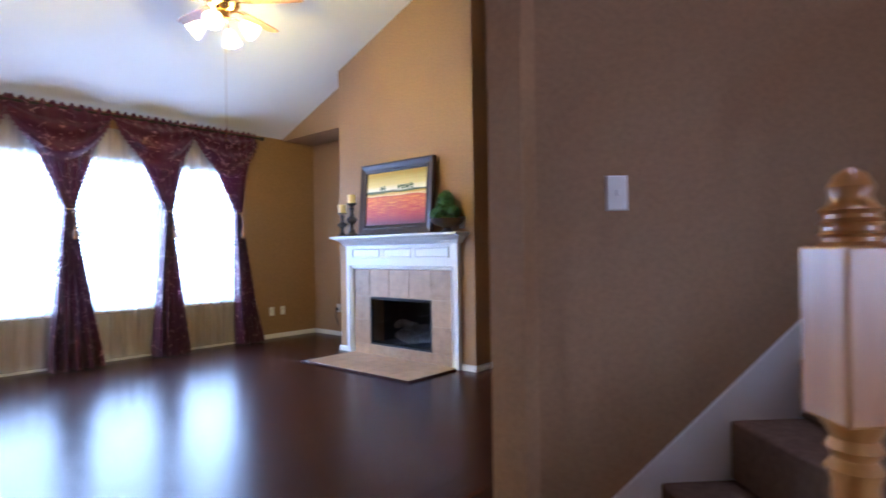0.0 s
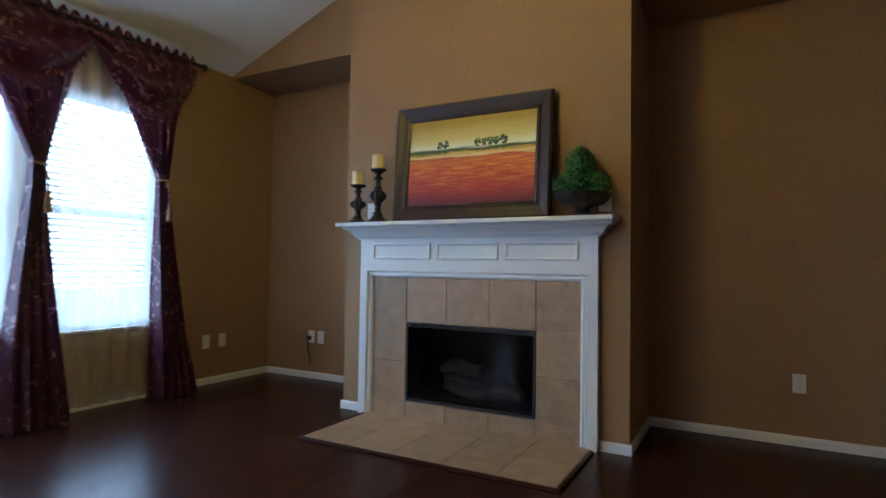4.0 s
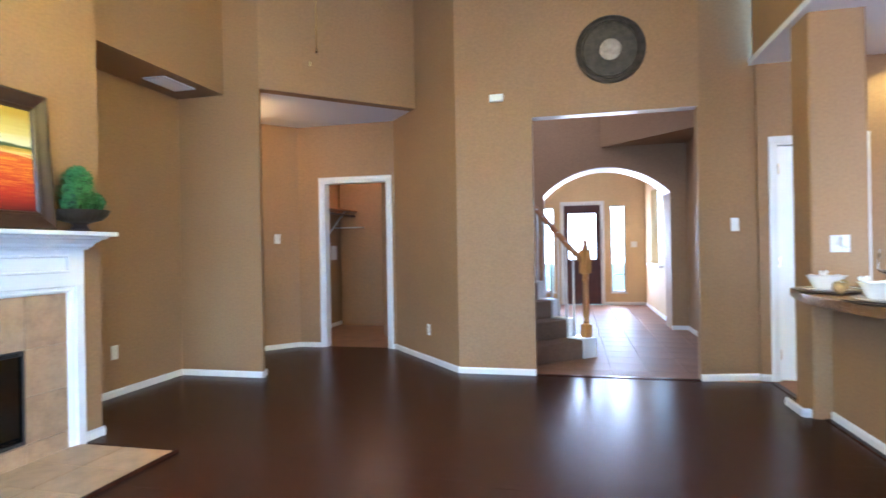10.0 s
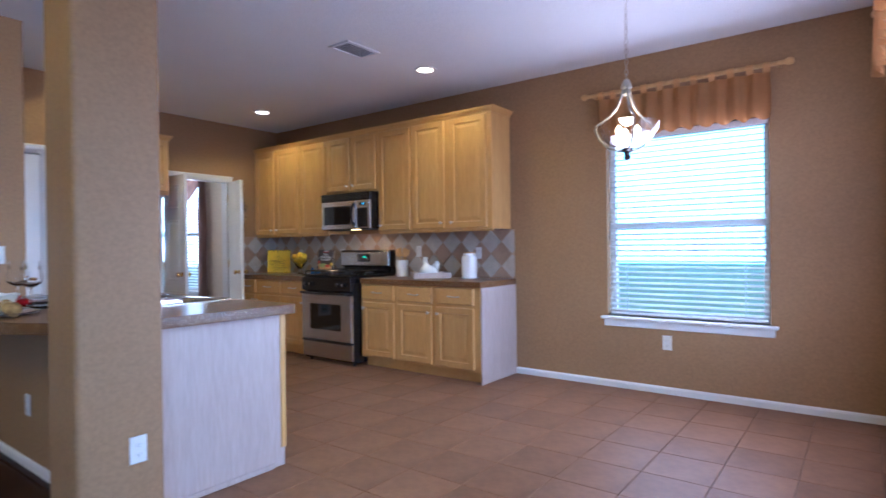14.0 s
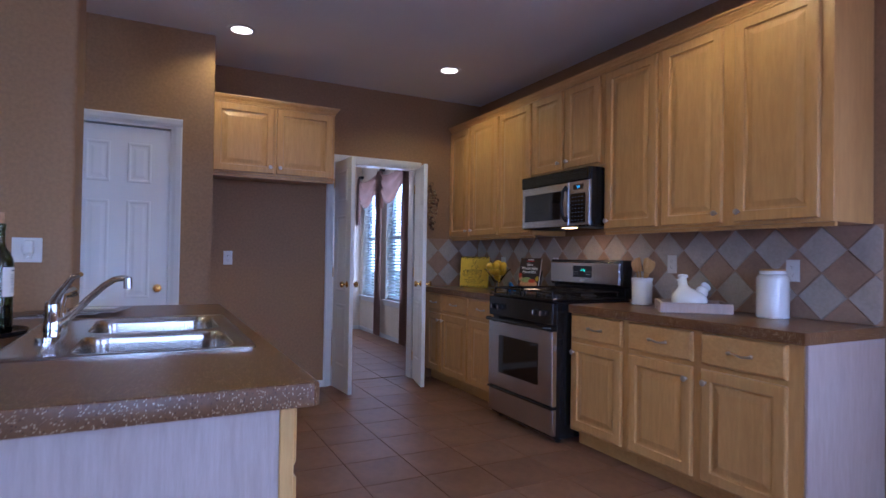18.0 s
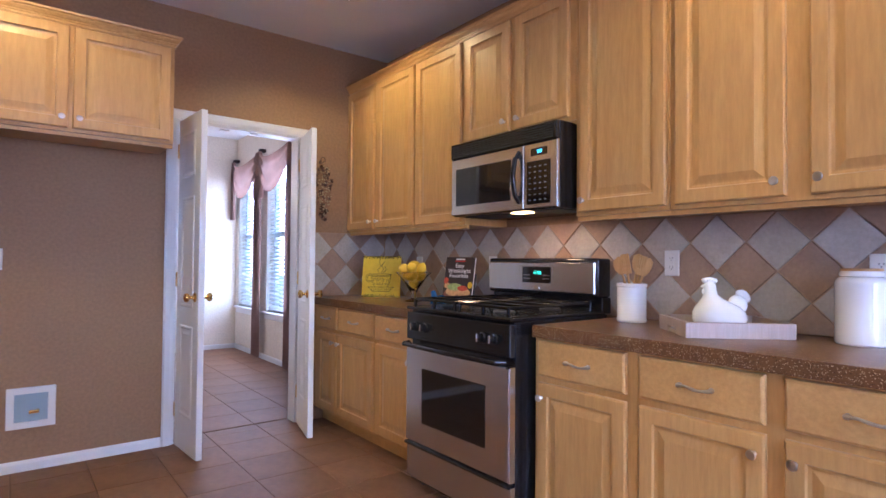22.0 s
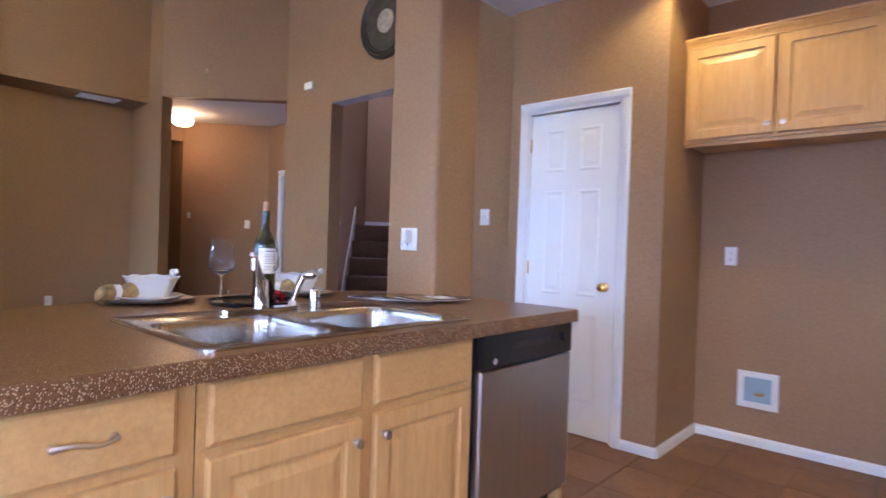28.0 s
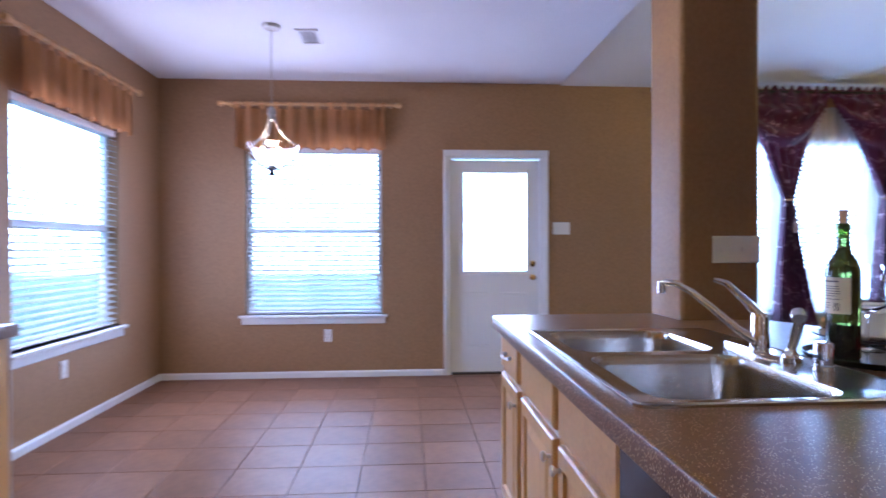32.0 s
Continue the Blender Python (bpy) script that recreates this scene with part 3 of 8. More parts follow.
# foyer, arch wall, front wall
YA, YD = -6.30, -9.75
AX0, AX1, AZ0, AZ1 = -4.38, -2.62, 1.95, 2.33
bm = bmesh.new()
N = 24
pts = [(AX0, 0.0), (AX0, AZ0)]
cx, half, rise = (AX0 + AX1) / 2, (AX1 - AX0) / 2, AZ1 - AZ0
cx_arch = cx
R = (half * half + rise * rise) / (2 * rise)
for k in range(1, N):
    x = AX0 + (AX1 - AX0) * k / N
    pts.append((x, AZ1 - R + math.sqrt(R * R - (x - cx) ** 2)))
pts += [(AX1, AZ0), (AX1, 0.0)]
for ya, yb in ((YA, YA - 0.5),):
    for (xa, za), (xb, zb) in zip(pts[1:-1], pts[2:-1]):
        v = [bm.verts.new(p) for p in ((xa, ya, za), (xb, ya, zb), (xb, ya, 4.3), (xa, ya, 4.3), (xa, yb, za), (xb, yb, zb), (xb, yb, 4.3), (xa, yb, 4.3))]
        for f in ((0, 1, 2, 3), (4, 7, 6, 5), (0, 4, 5, 1), (3, 2, 6, 7)):
            bm.faces.new([v[i] for i in f])
box(-4.74, AX0, YA, YA - 0.5, 0, 4.3, bm)
box(AX1, 0.6, YA, YA - 0.5, 0, 4.3, bm)
bmesh.ops.remove_doubles(bm, verts=bm.verts, dist=1e-4)
struct("wall_arch", bm, M_WALL, "tan wall with a wide arched opening", "wall")
FDX = (-3.61, -2.85, 0, 2.06)
SL = [(-4.08, -3.79, 0.25, 2.02), (-2.67, -2.39, 0.25, 2.02)]
struct("wall_front", wall_y(-4.6, -2.0, YD - T, YD, 2.9, [FDX] + SL), M_CREAM, "cream front wall with door and sidelights", "wall")
struct("wall_foyer_west", wall_x(YD, YA - 0.5, -4.60, -4.46, 2.9, [(-8.9, -7.6, 0.85, 2.2)]), M_CREAM, "cream foyer wall with an opening", "wall")
struct("wall_study", wall_x(YD, YA, -6.2, -6.06, 2.9), M_WHITEWALL, "pale wall beyond the foyer opening", "wall")
struct("wall_foyer_east", wall_x(YD, YA - 0.5, -2.12, -2.0, 2.9), M_CREAM, "cream foyer wall", "wall")
struct("ceiling_foyer", box(-4.6, -2.0, YD, YA - 0.5, 2.85, 2.9), M_CEIL, "white foyer ceiling", "ceiling")
struct("wall_stairhall_west", wall_x(YA, YC - 0.13, -4.74, -4.60, 4.3), M_WALL, "tan hall wall", "wall")
struct("ceiling_stairhall", box(-4.74, 0.6, YA, YC - 0.13, 4.2, 4.25), M_CEIL, "white ceiling above the stairs", "ceiling")
US = (0.70, -0.714)     # way up the stairs
SW0 = (-2.60, -3.30)
struct("wall_stair", prism([SW0, (SW0[0] + US[0] * 2.95, SW0[1] + US[1] * 2.95), (SW0[0] + US[0] * 2.95 + 0.09, SW0[1] + US[1] * 2.95 + 0.09), (-2.42, -3.30)], 0, 4.3), M_WALL, "tan wall beside the stairs", "wall")
# formal dining room
YB = -7.62
struct("wall_dining_back", wall_y(XW - T, -5.0, YB - T, YB, ZC), M_WHITEWALL, "pale dining room wall", "wall")
DW = [(-7.50, -6.74), (-6.50, -5.72)]
struct("wall_dining_west", wall_x(YB, YF - 0.12, XW - T, XW, ZC, [(a, b, 0.56, 2.35) for a, b in DW]), M_WHITEWALL, "pale dining room wall with two windows", "wall")
struct("wall_dining_east", wall_x(YB, YF - 0.12, -5.12, -5.0, ZC), M_WHITEWALL, "pale dining room wall", "wall")
struct("ceiling_dining", box(XW, -5.0, YB, YF - 0.12, ZC, ZC + 0.05), M_CEIL, "white dining room ceiling", "ceiling")

# floors: the slab, then pieces are laid at the end of the file
struct("floor", box(XW - T, 3.2, YD - T, YN + T, -0.15, -0.012), M_GROUT, "concrete floor slab with tile grout", "floor")
gr = box(-60, 60, -70, 60, -0.4, -0.3)
M_GRASS = plain("lawn", (0.06, 0.09, 0.03), 0.9, vary=0.4, nscale=3.0)
tagged(part("ground", gr, M_GRASS), "green lawn round the house", "ground", "", "structure")

# ---------------- shared shapes ----------------
def rings(w, h, steps, back=0.0, bm=None):
    """A plate w by h in local x and z, front towards -y, shaped by steps of (inset, height)."""
    t = bmesh.new()
    loops = []
    for ins, d in [(0.0, -back), *steps]:
        loops.append([t.verts.new(p) for p in ((ins, -d, ins), (w - ins, -d, ins), (w - ins, -d, h - ins), (ins, -d, h - ins))])
    for a, b in zip(loops, loops[1:]):
        for k in range(4):
            q = (k + 1) % 4
            t.faces.new((a[k], a[q], b[q], b[k]))
    t.faces.new(loops[0][::-1])
    t.faces.new(loops[-1])
    if bm is None:
        return t
    return merge(bm, t)


def shifted(bm, m):
    bm.transform(m)
    return bm


BASE = [(0, 0), (0.014, 0), (0.014, 0.042), (0.009, 0.052), (0.003, 0.058), (0, 0.058)]
base_n = 0


def baseboard(*pts):
    """White skirting along a line; the room is to the right of the way."""
    global base_n
    base_n += 1
    bm = bmesh.new()
    for (xa, ya), (xb, yb) in zip(pts, pts[1:]):
        sweep(BASE, (xa, ya, 0.0), (xb, yb, 0.0), bm)
    struct("baseboard_%d" % base_n, bm, M_TRIM, "white painted baseboard", "baseboard")


def casing(name, x, y, rz, w, h, proud=0.018, wall=None):
    """A door casing round an opening w by h; local x along the wall, front towards -y."""
    root = tagged(new(name), "white moulded door casing", "trim", "", "structure")
    root.matrix_basis = pose(x, y, 0, 0, 0, rz)
    cw = 0.058
    prof = [(0, 0), (cw, 0), (cw, 0.012), (cw - 0.01, 0.018), (0.02, 0.014), (0.006, 0.008), (0, 0.006)]

    def run(a, b, up):
        return sweep(prof, a, b, None, up)
    bm = bmesh.new()
    sweep(prof, (0, 0, h), (0, 0, 0), bm, (0, -1, 0))
    part("jamb_casing", bm, M_TRIM, root)
    bm = bmesh.new()
    sweep(prof, (w, 0, 0), (w, 0, h), bm, (0, -1, 0))
    part("jamb_casing", bm, M_TRIM, root)
    bm = bmesh.new()
    sweep(prof, (w + cw, 0, h), (-cw, 0, h), bm, (0, -1, 0))
    part("head_casing", bm, M_TRIM, root)
    if wall:
        part("jamb", box(0.0, 0.016, 0.002, wall, 0, h), M_TRIM, root)
        part("jamb", box(w - 0.016, w, 0.002, wall, 0, h), M_TRIM, root)
        part("head_jamb", box(0.016, w - 0.016, 0.002, wall, h - 0.016, h), M_TRIM, root)
    return root


def outlet(x, y, z, rz, sw=0, gangs=1, group="wall plates"):
    """A wall plate: sockets, or rocker and toggle switches."""
    w = 0.07 + 0.046 * (gangs - 1)
    label = "white plastic light switch plate on the wall" if sw else "white plastic socket plate on the wall"
    root = thing("light_switch" if sw else "wall_outlet", label, "switch" if sw else "outlet", (x, y, z), rz, group)
    part("plate", shifted(rings(w, 0.115, [(0, 0.003), (0.004, 0.006)], 0.0), pose(-w / 2, 0, -0.0575)), M_PLASTIC, root)
    for g in range(gangs):
        gx = (g - (gangs - 1) / 2) * 0.046
        if sw:
            part("toggle", shifted(box(-0.005, 0.005, -0.016, -0.006, -0.01, 0.012, None, 0.002), pose(gx, 0, 0)), M_PLASTIC, root)
            part("screw", shifted(lathe([(0.003, 0), (0.003, 0.001), (0, 0.0012)], 8), pose(gx, -0.006, 0.03, 90)), M_PLASTIC, root)
        else:
            for dz in (-0.02, 0.02):
                s = part("socket", shifted(lathe([(0.0165, 0), (0.0165, 0.0015), (0.015, 0.002), (0, 0.002)], 16), pose(gx, -0.006, dz, 90)), M_PLASTIC, root)
                bm = bmesh.new()
                box(-0.0075, -0.0055, -0.0086, -0.0078, -0.002, 0.006, bm)
                box(0.0055, 0.0075, -0.0086, -0.0078, -0.001, 0.006, bm)
                box(-0.002, 0.002, -0.0086, -0.0078, -0.009, -0.005, bm)
                part("slots", shifted(bm, pose(gx, 0, dz)), M_SLOT, s)
    return root


# ---------------- windows and blinds ----------------
slat_cache = {}


def window(n, x, y, rz, w, z0, z1, label, mid=True, slats=True, blind_label="white horizontal blind, slats half open", stool=True, tilt=28):
    """A vinyl window in its reveal; local x along the wall, y outwards."""
    h = z1 - z0
    root = tagged(new("window_%d" % n), label, "window", "", "structure")
    root.matrix_basis = pose(x, y, z0, 0, 0, rz)
    fw = 0.045
    bm = bmesh.new()
    for a, b, c, d in ((0, fw, 0, h), (w - fw, w, 0, h), (fw, w - fw, 0, fw), (fw, w - fw, h - fw, h)):
        box(a, b, 0.085, 0.135, c, d, bm)
    part("window_frame", bm, M_VINYL, root)
    if mid:
        part("meeting_rail", box(fw, w - fw, 0.08, 0.13, h * 0.5 - 0.022, h * 0.5 + 0.022, None, 0.004), M_VINYL, root)
    for a, b in (((fw, h * 0.5 - 0.022), (h * 0.5 + 0.022, h - fw)) if mid else ((fw, h - fw),)):
        p = part("pane", box(fw, w - fw, 0.105, 0.109, a, b), M_PANE, root)
        p.visible_shadow = False
    if stool:
        part("window_sill", box(-0.05, w + 0.05, -0.045, 0.084, -0.026, 0.0, None, 0.006, 2), M_TRIM, root)
        part("apron", box(-0.03, w + 0.03, -0.016, -0.001, -0.085, -0.027, None, 0.004), M_TRIM, root)
    if not slats:
        return root
    bl = thing("window_blind", blind_label, "blind", (x, y, z0), rz, "window blinds")
    m = 0.012
    part("headrail", box(m, w - m, 0.02, 0.07, h - 0.055, h - 0.005, None, 0.004), M_VINYL, bl)
    part("bottom_rail", box(m, w - m, 0.025, 0.065, 0.012, 0.03, None, 0.004), M_VINYL, bl)
    key = round(w, 3)
    if key not in slat_cache:
        bm = bmesh.new()
        cur = [(-0.024, 0.0), (-0.012, 0.0022), (0.0, 0.003), (0.012, 0.0022), (0.024, 0.0)]
        up = [[bm.verts.new((xx, yy, zz + 0.0014)) for yy, zz in cur] for xx in (m, w - m)]
        dn = [[bm.verts.new((xx, yy, zz - 0.0014)) for yy, zz in cur] for xx in (m, w - m)]
        for k in range(4):
            bm.faces.new((up[0][k], up[0][k + 1], up[1][k + 1], up[1][k]))
            bm.faces.new((dn[0][k], dn[1][k], dn[1][k + 1], dn[0][k + 1]))
        for k in (0, 4):
            bm.faces.new((up[0][k], up[1][k], dn[1][k], dn[0][k]))
        slat_cache[key] = finish(bm, "slat", M_SLAT, True)
    n_s = int((h - 0.11) / 0.0435)
    for k in range(n_s):
        share("slat", slat_cache[key], bl, pose(0, 0.045, 0.055 + (h - 0.13) * k / (n_s - 1), tilt + math.sin(k * 1.7) * 1.5, 0, 0))
    for cx in (0.16, w - 0.16):
        part("cord", box(cx - 0.002, cx + 0.002, 0.018, 0.021, 0.02, h - 0.06), M_VINYL, bl)
    return root


for k, (a, b) in enumerate(WIN_N):
    window(k + 1, a, YN, 0, b - a, *LZ, "white vinyl window behind sheer curtains")
window(4, WD[0], YN, 0, WD[1] - WD[0], WD[2], WD[3], "white vinyl window with a painted stool", tilt=22)
window(5, XW, WW[0], 90, WW[1] - WW[0], WW[2], WW[3], "white vinyl window with a painted stool", tilt=16)

# glowing overcast distance outside the windows
M_SKYGLOW = glow("bright_sky", (0.60, 0.82, 1.0), 12.0)
M_SKYWEST = glow("hazy_blue_sky", (0.36, 0.72, 1.0), 4.4)
tagged(part("backdrop_north", box(-40, 40, 30, 30.2, -0.3, 26), M_SKYGLOW), "bright hazy sky beyond the windows", "backdrop", "", "structure")
tagged(part("backdrop_west", box(-50.2, -50, -40, 40, -0.3, 30), M_SKYWEST), "bright hazy sky beyond the windows", "backdrop", "", "structure")
tagged(part("backdrop_south", box(-40, 40, -50.2, -50, -0.3, 30), M_SKYGLOW), "bright hazy sky beyond the front door", "backdrop", "", "structure")

# bare garden tree outside the west window
tree = thing("garden_tree", "bare garden tree with thin branches outside the window", "tree", (-13.6, 2.1, -0.3))
M_BARK = plain("grey_bark", (0.13, 0.10, 0.08), 0.9, vary=0.3, nscale=12.0)
part("trunk", tube([(0, 0, 0), (0.05, 0.03, 0.7), (0.0, 0.05, 1.4), (0.06, 0.0, 2.0)], 0.09, 10, None, [1.2, 0.9, 0.75, 0.6]), M_BARK, tree, "", True)
rt = random.Random(21)
for k in range(14):
    a, h0 = rt.random() * 6.28, 0.8 + 1.2 * rt.random()
    bm = bmesh.new()
    d = Vector((math.cos(a), math.sin(a), 0.6 + rt.random() * 0.5))
    p = Vector((0.03, 0.02, h0))
    pts = [p]
    for q in range(5):
        d = (d + Vector((rt.gauss(0, 0.25), rt.gauss(0, 0.25), rt.gauss(0, 0.2)))).normalized()
        p = p + d * 0.3
        pts.append(p)
    tube([tuple(v) for v in pts], 0.022, 6, bm, [1, 0.8, 0.6, 0.45, 0.3, 0.15])
    for v in pts[1:-1]:
        for side in range(3):
            e = Vector((rt.gauss(0, 1), rt.gauss(0, 1), rt.gauss(0.3, 0.7))).normalized()
            f = (e + Vector((rt.gauss(0, 0.4), rt.gauss(0, 0.4), 0.2))).normalized()
            tube([tuple(v), tuple(v + e * 0.22), tuple(v + e * 0.22 + f * 0.22)], 0.008, 5, bm, [1, 0.7, 0.3])
    part("branch", bm, M_BARK, tree, "", True)

# ---------------- burgundy curtains ----------------
def drape(top_c, tie_x, foot, half_top, z_top, z_tie, seed, yw, deep=1.0):
    """A panel gathered on a rod, caught at a tie and spreading to the floor."""
    r = random.Random(seed)
    root = thing("curtain", "burgundy patterned satin curtain tied back with a tasselled cord", "curtain", (0, 0, 0), 0, "burgundy curtains")
    cols, rows_ = 64, 46
    bm = bmesh.new()
    grid = []
    ph = r.random() * 6
    for j in range(rows_ + 1):
        v = j / rows_
        if v < 0.5:
            u = v / 0.5
            z = z_top + (z_tie - z_top) * u
            s = u ** 1.1
            cx = top_c + (tie_x - top_c) * s
            hw = half_top * (1 - s) + 0.042 * s
            dep = 0.018 + 0.012 * u
        else:
            u = (v - 0.5) / 0.5
            z = z_tie * (1 - u) + 0.012
            s = min(1.0, u * 1.05) ** 1.15
            cx = tie_x + (foot[0] - tie_x) * s
            hw = 0.045 + (foot[1] - 0.045) * s
            dep = 0.026 + (0.05 * u if deep > 0.9 else 0.004 * u)
        line = []
        for i in range(cols + 1):
            a = i / cols * 2 - 1
            wv = math.sin(a * 15 + ph + 1.4 * math.sin(v * 3 + ph)) * dep + math.sin(a * 31 + ph * 2) * dep * 0.35
            out = 0.03 if v < 0.5 else 0.03 + foot[2] * ((v - 0.5) / 0.5) ** 2 * (1 - 0.25 * a * a)
            line.append(bm.verts.new((cx + a * hw, yw - 0.055 - out - wv, z + 0.006 * math.sin(a * 40 + v * 9))))
        grid.append(line)
    for a, b in zip(grid, grid[1:]):
        for i in range(cols):
            bm.faces.new((a[i], a[i + 1], b[i + 1], b[i]))
    bmesh.ops.solidify(bm, geom=bm.faces[:], thickness=0.003)
    part("panel", bm, M_CURTAIN, root, "", True)
    # tie cord and tassel
    bm = lathe([(0.040, -0.012), (0.046, -0.006), (0.046, 0.006), (0.040, 0.012)], 20)
    part("tie_cord", shifted(bm, pose(tie_x, yw - 0.09, z_tie)), M_TASSEL, root, "gold twisted cord", True)
    bm = tube([(tie_x + 0.01, yw - 0.14, z_tie - 0.01), (tie_x + 0.03, yw - 0.155, z_tie - 0.1), (tie_x + 0.03, yw - 0.155, z_tie - 0.17)], 0.006)
    lathe([(0, 0.02), (0.014, 0.012), (0.018, 0), (0.013, -0.02), (0.02, -0.03), (0.026, -0.12), (0.024, -0.125), (0, -0.125)], 16, bm, pose(tie_x + 0.03, yw - 0.155, z_tie - 0.19))
    part("tassel", bm, M_TASSEL, root, "tan tassel", True)
    return root


def swag(x0, x1, z_top, drop, seed, yw):
    """A gathered swag of the valance."""
    r = random.Random(seed)
    root = thing("curtain_swag", "burgundy satin swag with a gathered heading on the rod", "curtain", (0, 0, 0), 0, "burgundy swags")
    cols, rows_ = 56, 26
    bm = bmesh.new()
    grid = []
    ph = r.random() * 6
    for j in range(rows_ + 1):
        v = j / rows_
        line = []
        for i in range(cols + 1):
            a = i / cols
            bow = math.sin(math.pi * a)
            head = 0.065 * abs(math.sin(a * 34 + ph)) if j == 0 else 0
            z = z_top + head - v * (0.09 + drop * bow ** 0.9)
            fold = math.sin(v * 15 + 1.1 * bow + ph) * 0.022 * (0.35 + bow) * min(1, v * 5)
            gath = math.sin(a * 46 + ph) * 0.012 * (1 - v)
            line.append(bm.verts.new((x0 + (x1 - x0) * (a + 0.02 * math.sin(v * 5 + ph)), yw - 0.10 - 0.10 * bow * math.sin(math.pi * min(1, v * 0.8)) - fold - gath, z)))
        grid.append(line)
    for a, b in zip(grid, grid[1:]):
        for i in range(cols):
            bm.faces.new((a[i], a[i + 1], b[i + 1], b[i]))
    bmesh.ops.solidify(bm, geom=bm.faces[:], thickness=0.003)
    part("cloth", bm, M_CURTAIN, root, "", True)
    bm = bmesh.new()
    for i in range(30):
        a = (i + 0.5) / 30
        bow = math.sin(math.pi * a)
        zb = z_top - (0.09 + drop * bow ** 0.9)
        lathe([(0, 0), (0.006, -0.006), (0.008, -0.03), (0, -0.034)], 6, bm, pose(x0 + (x1 - x0) * (a + 0.02 * math.sin(5 + ph)), yw - 0.10 - 0.10 * bow * math.sin(math.pi * 0.8) - 0.01, zb + 0.004))
    tagged(part("fringe", bm, M_CURTAIN, root), "burgundy bobble fringe", kind="stuff")
    return root


ZT = 2.675
TIES = [(-3.215, 1.62), (-2.36, 1.64), (-1.36, 1.66), (-0.50, 1.67)]
TOPS = [(-3.24, 0.36), (-2.40, 0.38), (-1.46, 0.36), (-0.62, 0.33)]
FEET = [(-3.38, 0.25, 0.015), (-2.34, 0.26, 0.20), (-1.40, 0.19, 0.16), (-0.40, 0.17, 0.10)]
for k in range(4):
    drape(TOPS[k][0], TIES[k][0], FEET[k], TOPS[k][1], ZT - 0.06, TIES[k][1], 11 + k, YN, 0.5 if k == 0 else 1.0)
SW_X = [(-3.60, -2.86), (-2.88, -1.96), (-1.93, -1.06), (-1.08, -0.24)]
for k, (a, b) in enumerate(SW_X):
    swag(a, b, ZT, 0.45, 31 + k, YN)
rod = thing("curtain_rod", "dark metal curtain rod with ball ends under the sloped ceiling", "curtain rod")
part("pole", tube([(-3.66, YN - 0.10, ZT), (-0.18, YN - 0.10, ZT)], 0.014, 12), M_BRONZE, rod, "", True)
for xx in (-3.69, -0.15):
    part("finial", shifted(lathe([(0, -0.03), (0.022, -0.018), (0.028, 0), (0.022, 0.018), (0, 0.03)], 14), pose(xx, YN - 0.10, ZT)), M_BRONZE, rod, "", True)
for xx in (-3.55, -1.945, -0.3):
    part("bracket", box(xx - 0.012, xx + 0.012, YN - 0.10, YN - 0.001, ZT - 0.03, ZT - 0.012, None, 0.003), M_BRONZE, rod)


def sheer_panel(x0, x1, seed):
    r = random.Random(seed)
    root = thing("sheer_curtain", "thin white sheer curtain reaching to the floor", "curtain", (0, 0, 0), 0, "sheer curtains")
    bm = bmesh.new()
    cols, rows_ = 70, 8
    ph = r.random() * 6
    grid = []
    for j in range(rows_ + 1):
        v = j / rows_
        grid.append([bm.verts.new((x0 + (x1 - x0) * i / cols, YN - 0.035 + 0.016 * math.sin(i * 0.62 + ph + v), 2.52 * (1 - v) + 0.03)) for i in range(cols + 1)])
    for a, b in zip(grid, grid[1:]):
        for i in range(cols):
            bm.faces.new((a[i], a[i + 1], b[i + 1], b[i]))
    part("panel", bm, M_SHEER, root, "", True)


for k, (a, b) in enumerate(((-3.28, -2.36), (-2.35, -1.37), (-1.35, -0.42))):
    sheer_panel(a, b, 50 + k)

# ---------------- fireplace ----------------
fp = thing("fireplace", "white wooden mantelpiece with beige tile surround and dark gas fire", "fireplace", (0.02, 0, 0))
# all parts in world axes, offset by the root
OFF = pose(-0.02, 0, 0)


def fpart(name, bm, mat, label="", smooth=False, parent=None):
    return part(name, bm, mat, parent or fp, label, smooth, OFF)


S0, S1 = 0.735, 0.775         # inner and outer half widths of the mitred moulding
ZL = 0.962                    # underside of the lintel
for s in (-1, 1):
    y0, y1 = sorted((s * S1, s * 0.838))
    fpart("side_board", box(-0.03, 0.018, y0, y1, 0.0, ZL + S1 - S0, None, 0.002), M_TRIM)
t = bmesh.new()
loops = []
for p, d in ((0, 0), (0, 0.026), (0.008, 0.036), (0.016, 0.040), (0.022, 0.034), (0.034, 0.034), (0.04, 0.052), (0.04, 0)):
    loops.append([t.verts.new((0.018 - d, y, z)) for y, z in ((-S0 - p, 0.0), (-S0 - p, ZL + p), (S0 + p, ZL + p), (S0 + p, 0.0))])
for a, b in zip(loops, loops[1:]):
    for k in range(3):
        t.faces.new((a[k], a[k + 1], b[k + 1], b[k]))
fpart("surround_moulding", t, M_TRIM)
fpart("frieze", box(-0.03, 0.018, -0.838, 0.838, ZL + S1 - S0, 1.25, None, 0.002), M_TRIM)
for c, w in ((-0.495, 0.46), (0.0, 0.44), (0.495, 0.46)):
    m = Matrix.Translation((-0.0305, c + w / 2, 1.085)) @ pose(0, 0, 0, 0, 0, -90)
    fpart("frieze_panel", shifted(rings(w, 0.11, [(0, 0.008), (0.004, 0.012), (0.012, 0.011), (0.017, 0.001)], 0.0), m), M_TRIM)
CROWN = [(0, 0), (0.045, 0.0), (0.05, 0.012), (0.062, 0.018), (0.07, 0.035), (0.095, 0.058), (0.12, 0.066), (0.125, 0.08), (0, 0.08)]
t = bmesh.new()
loops = []
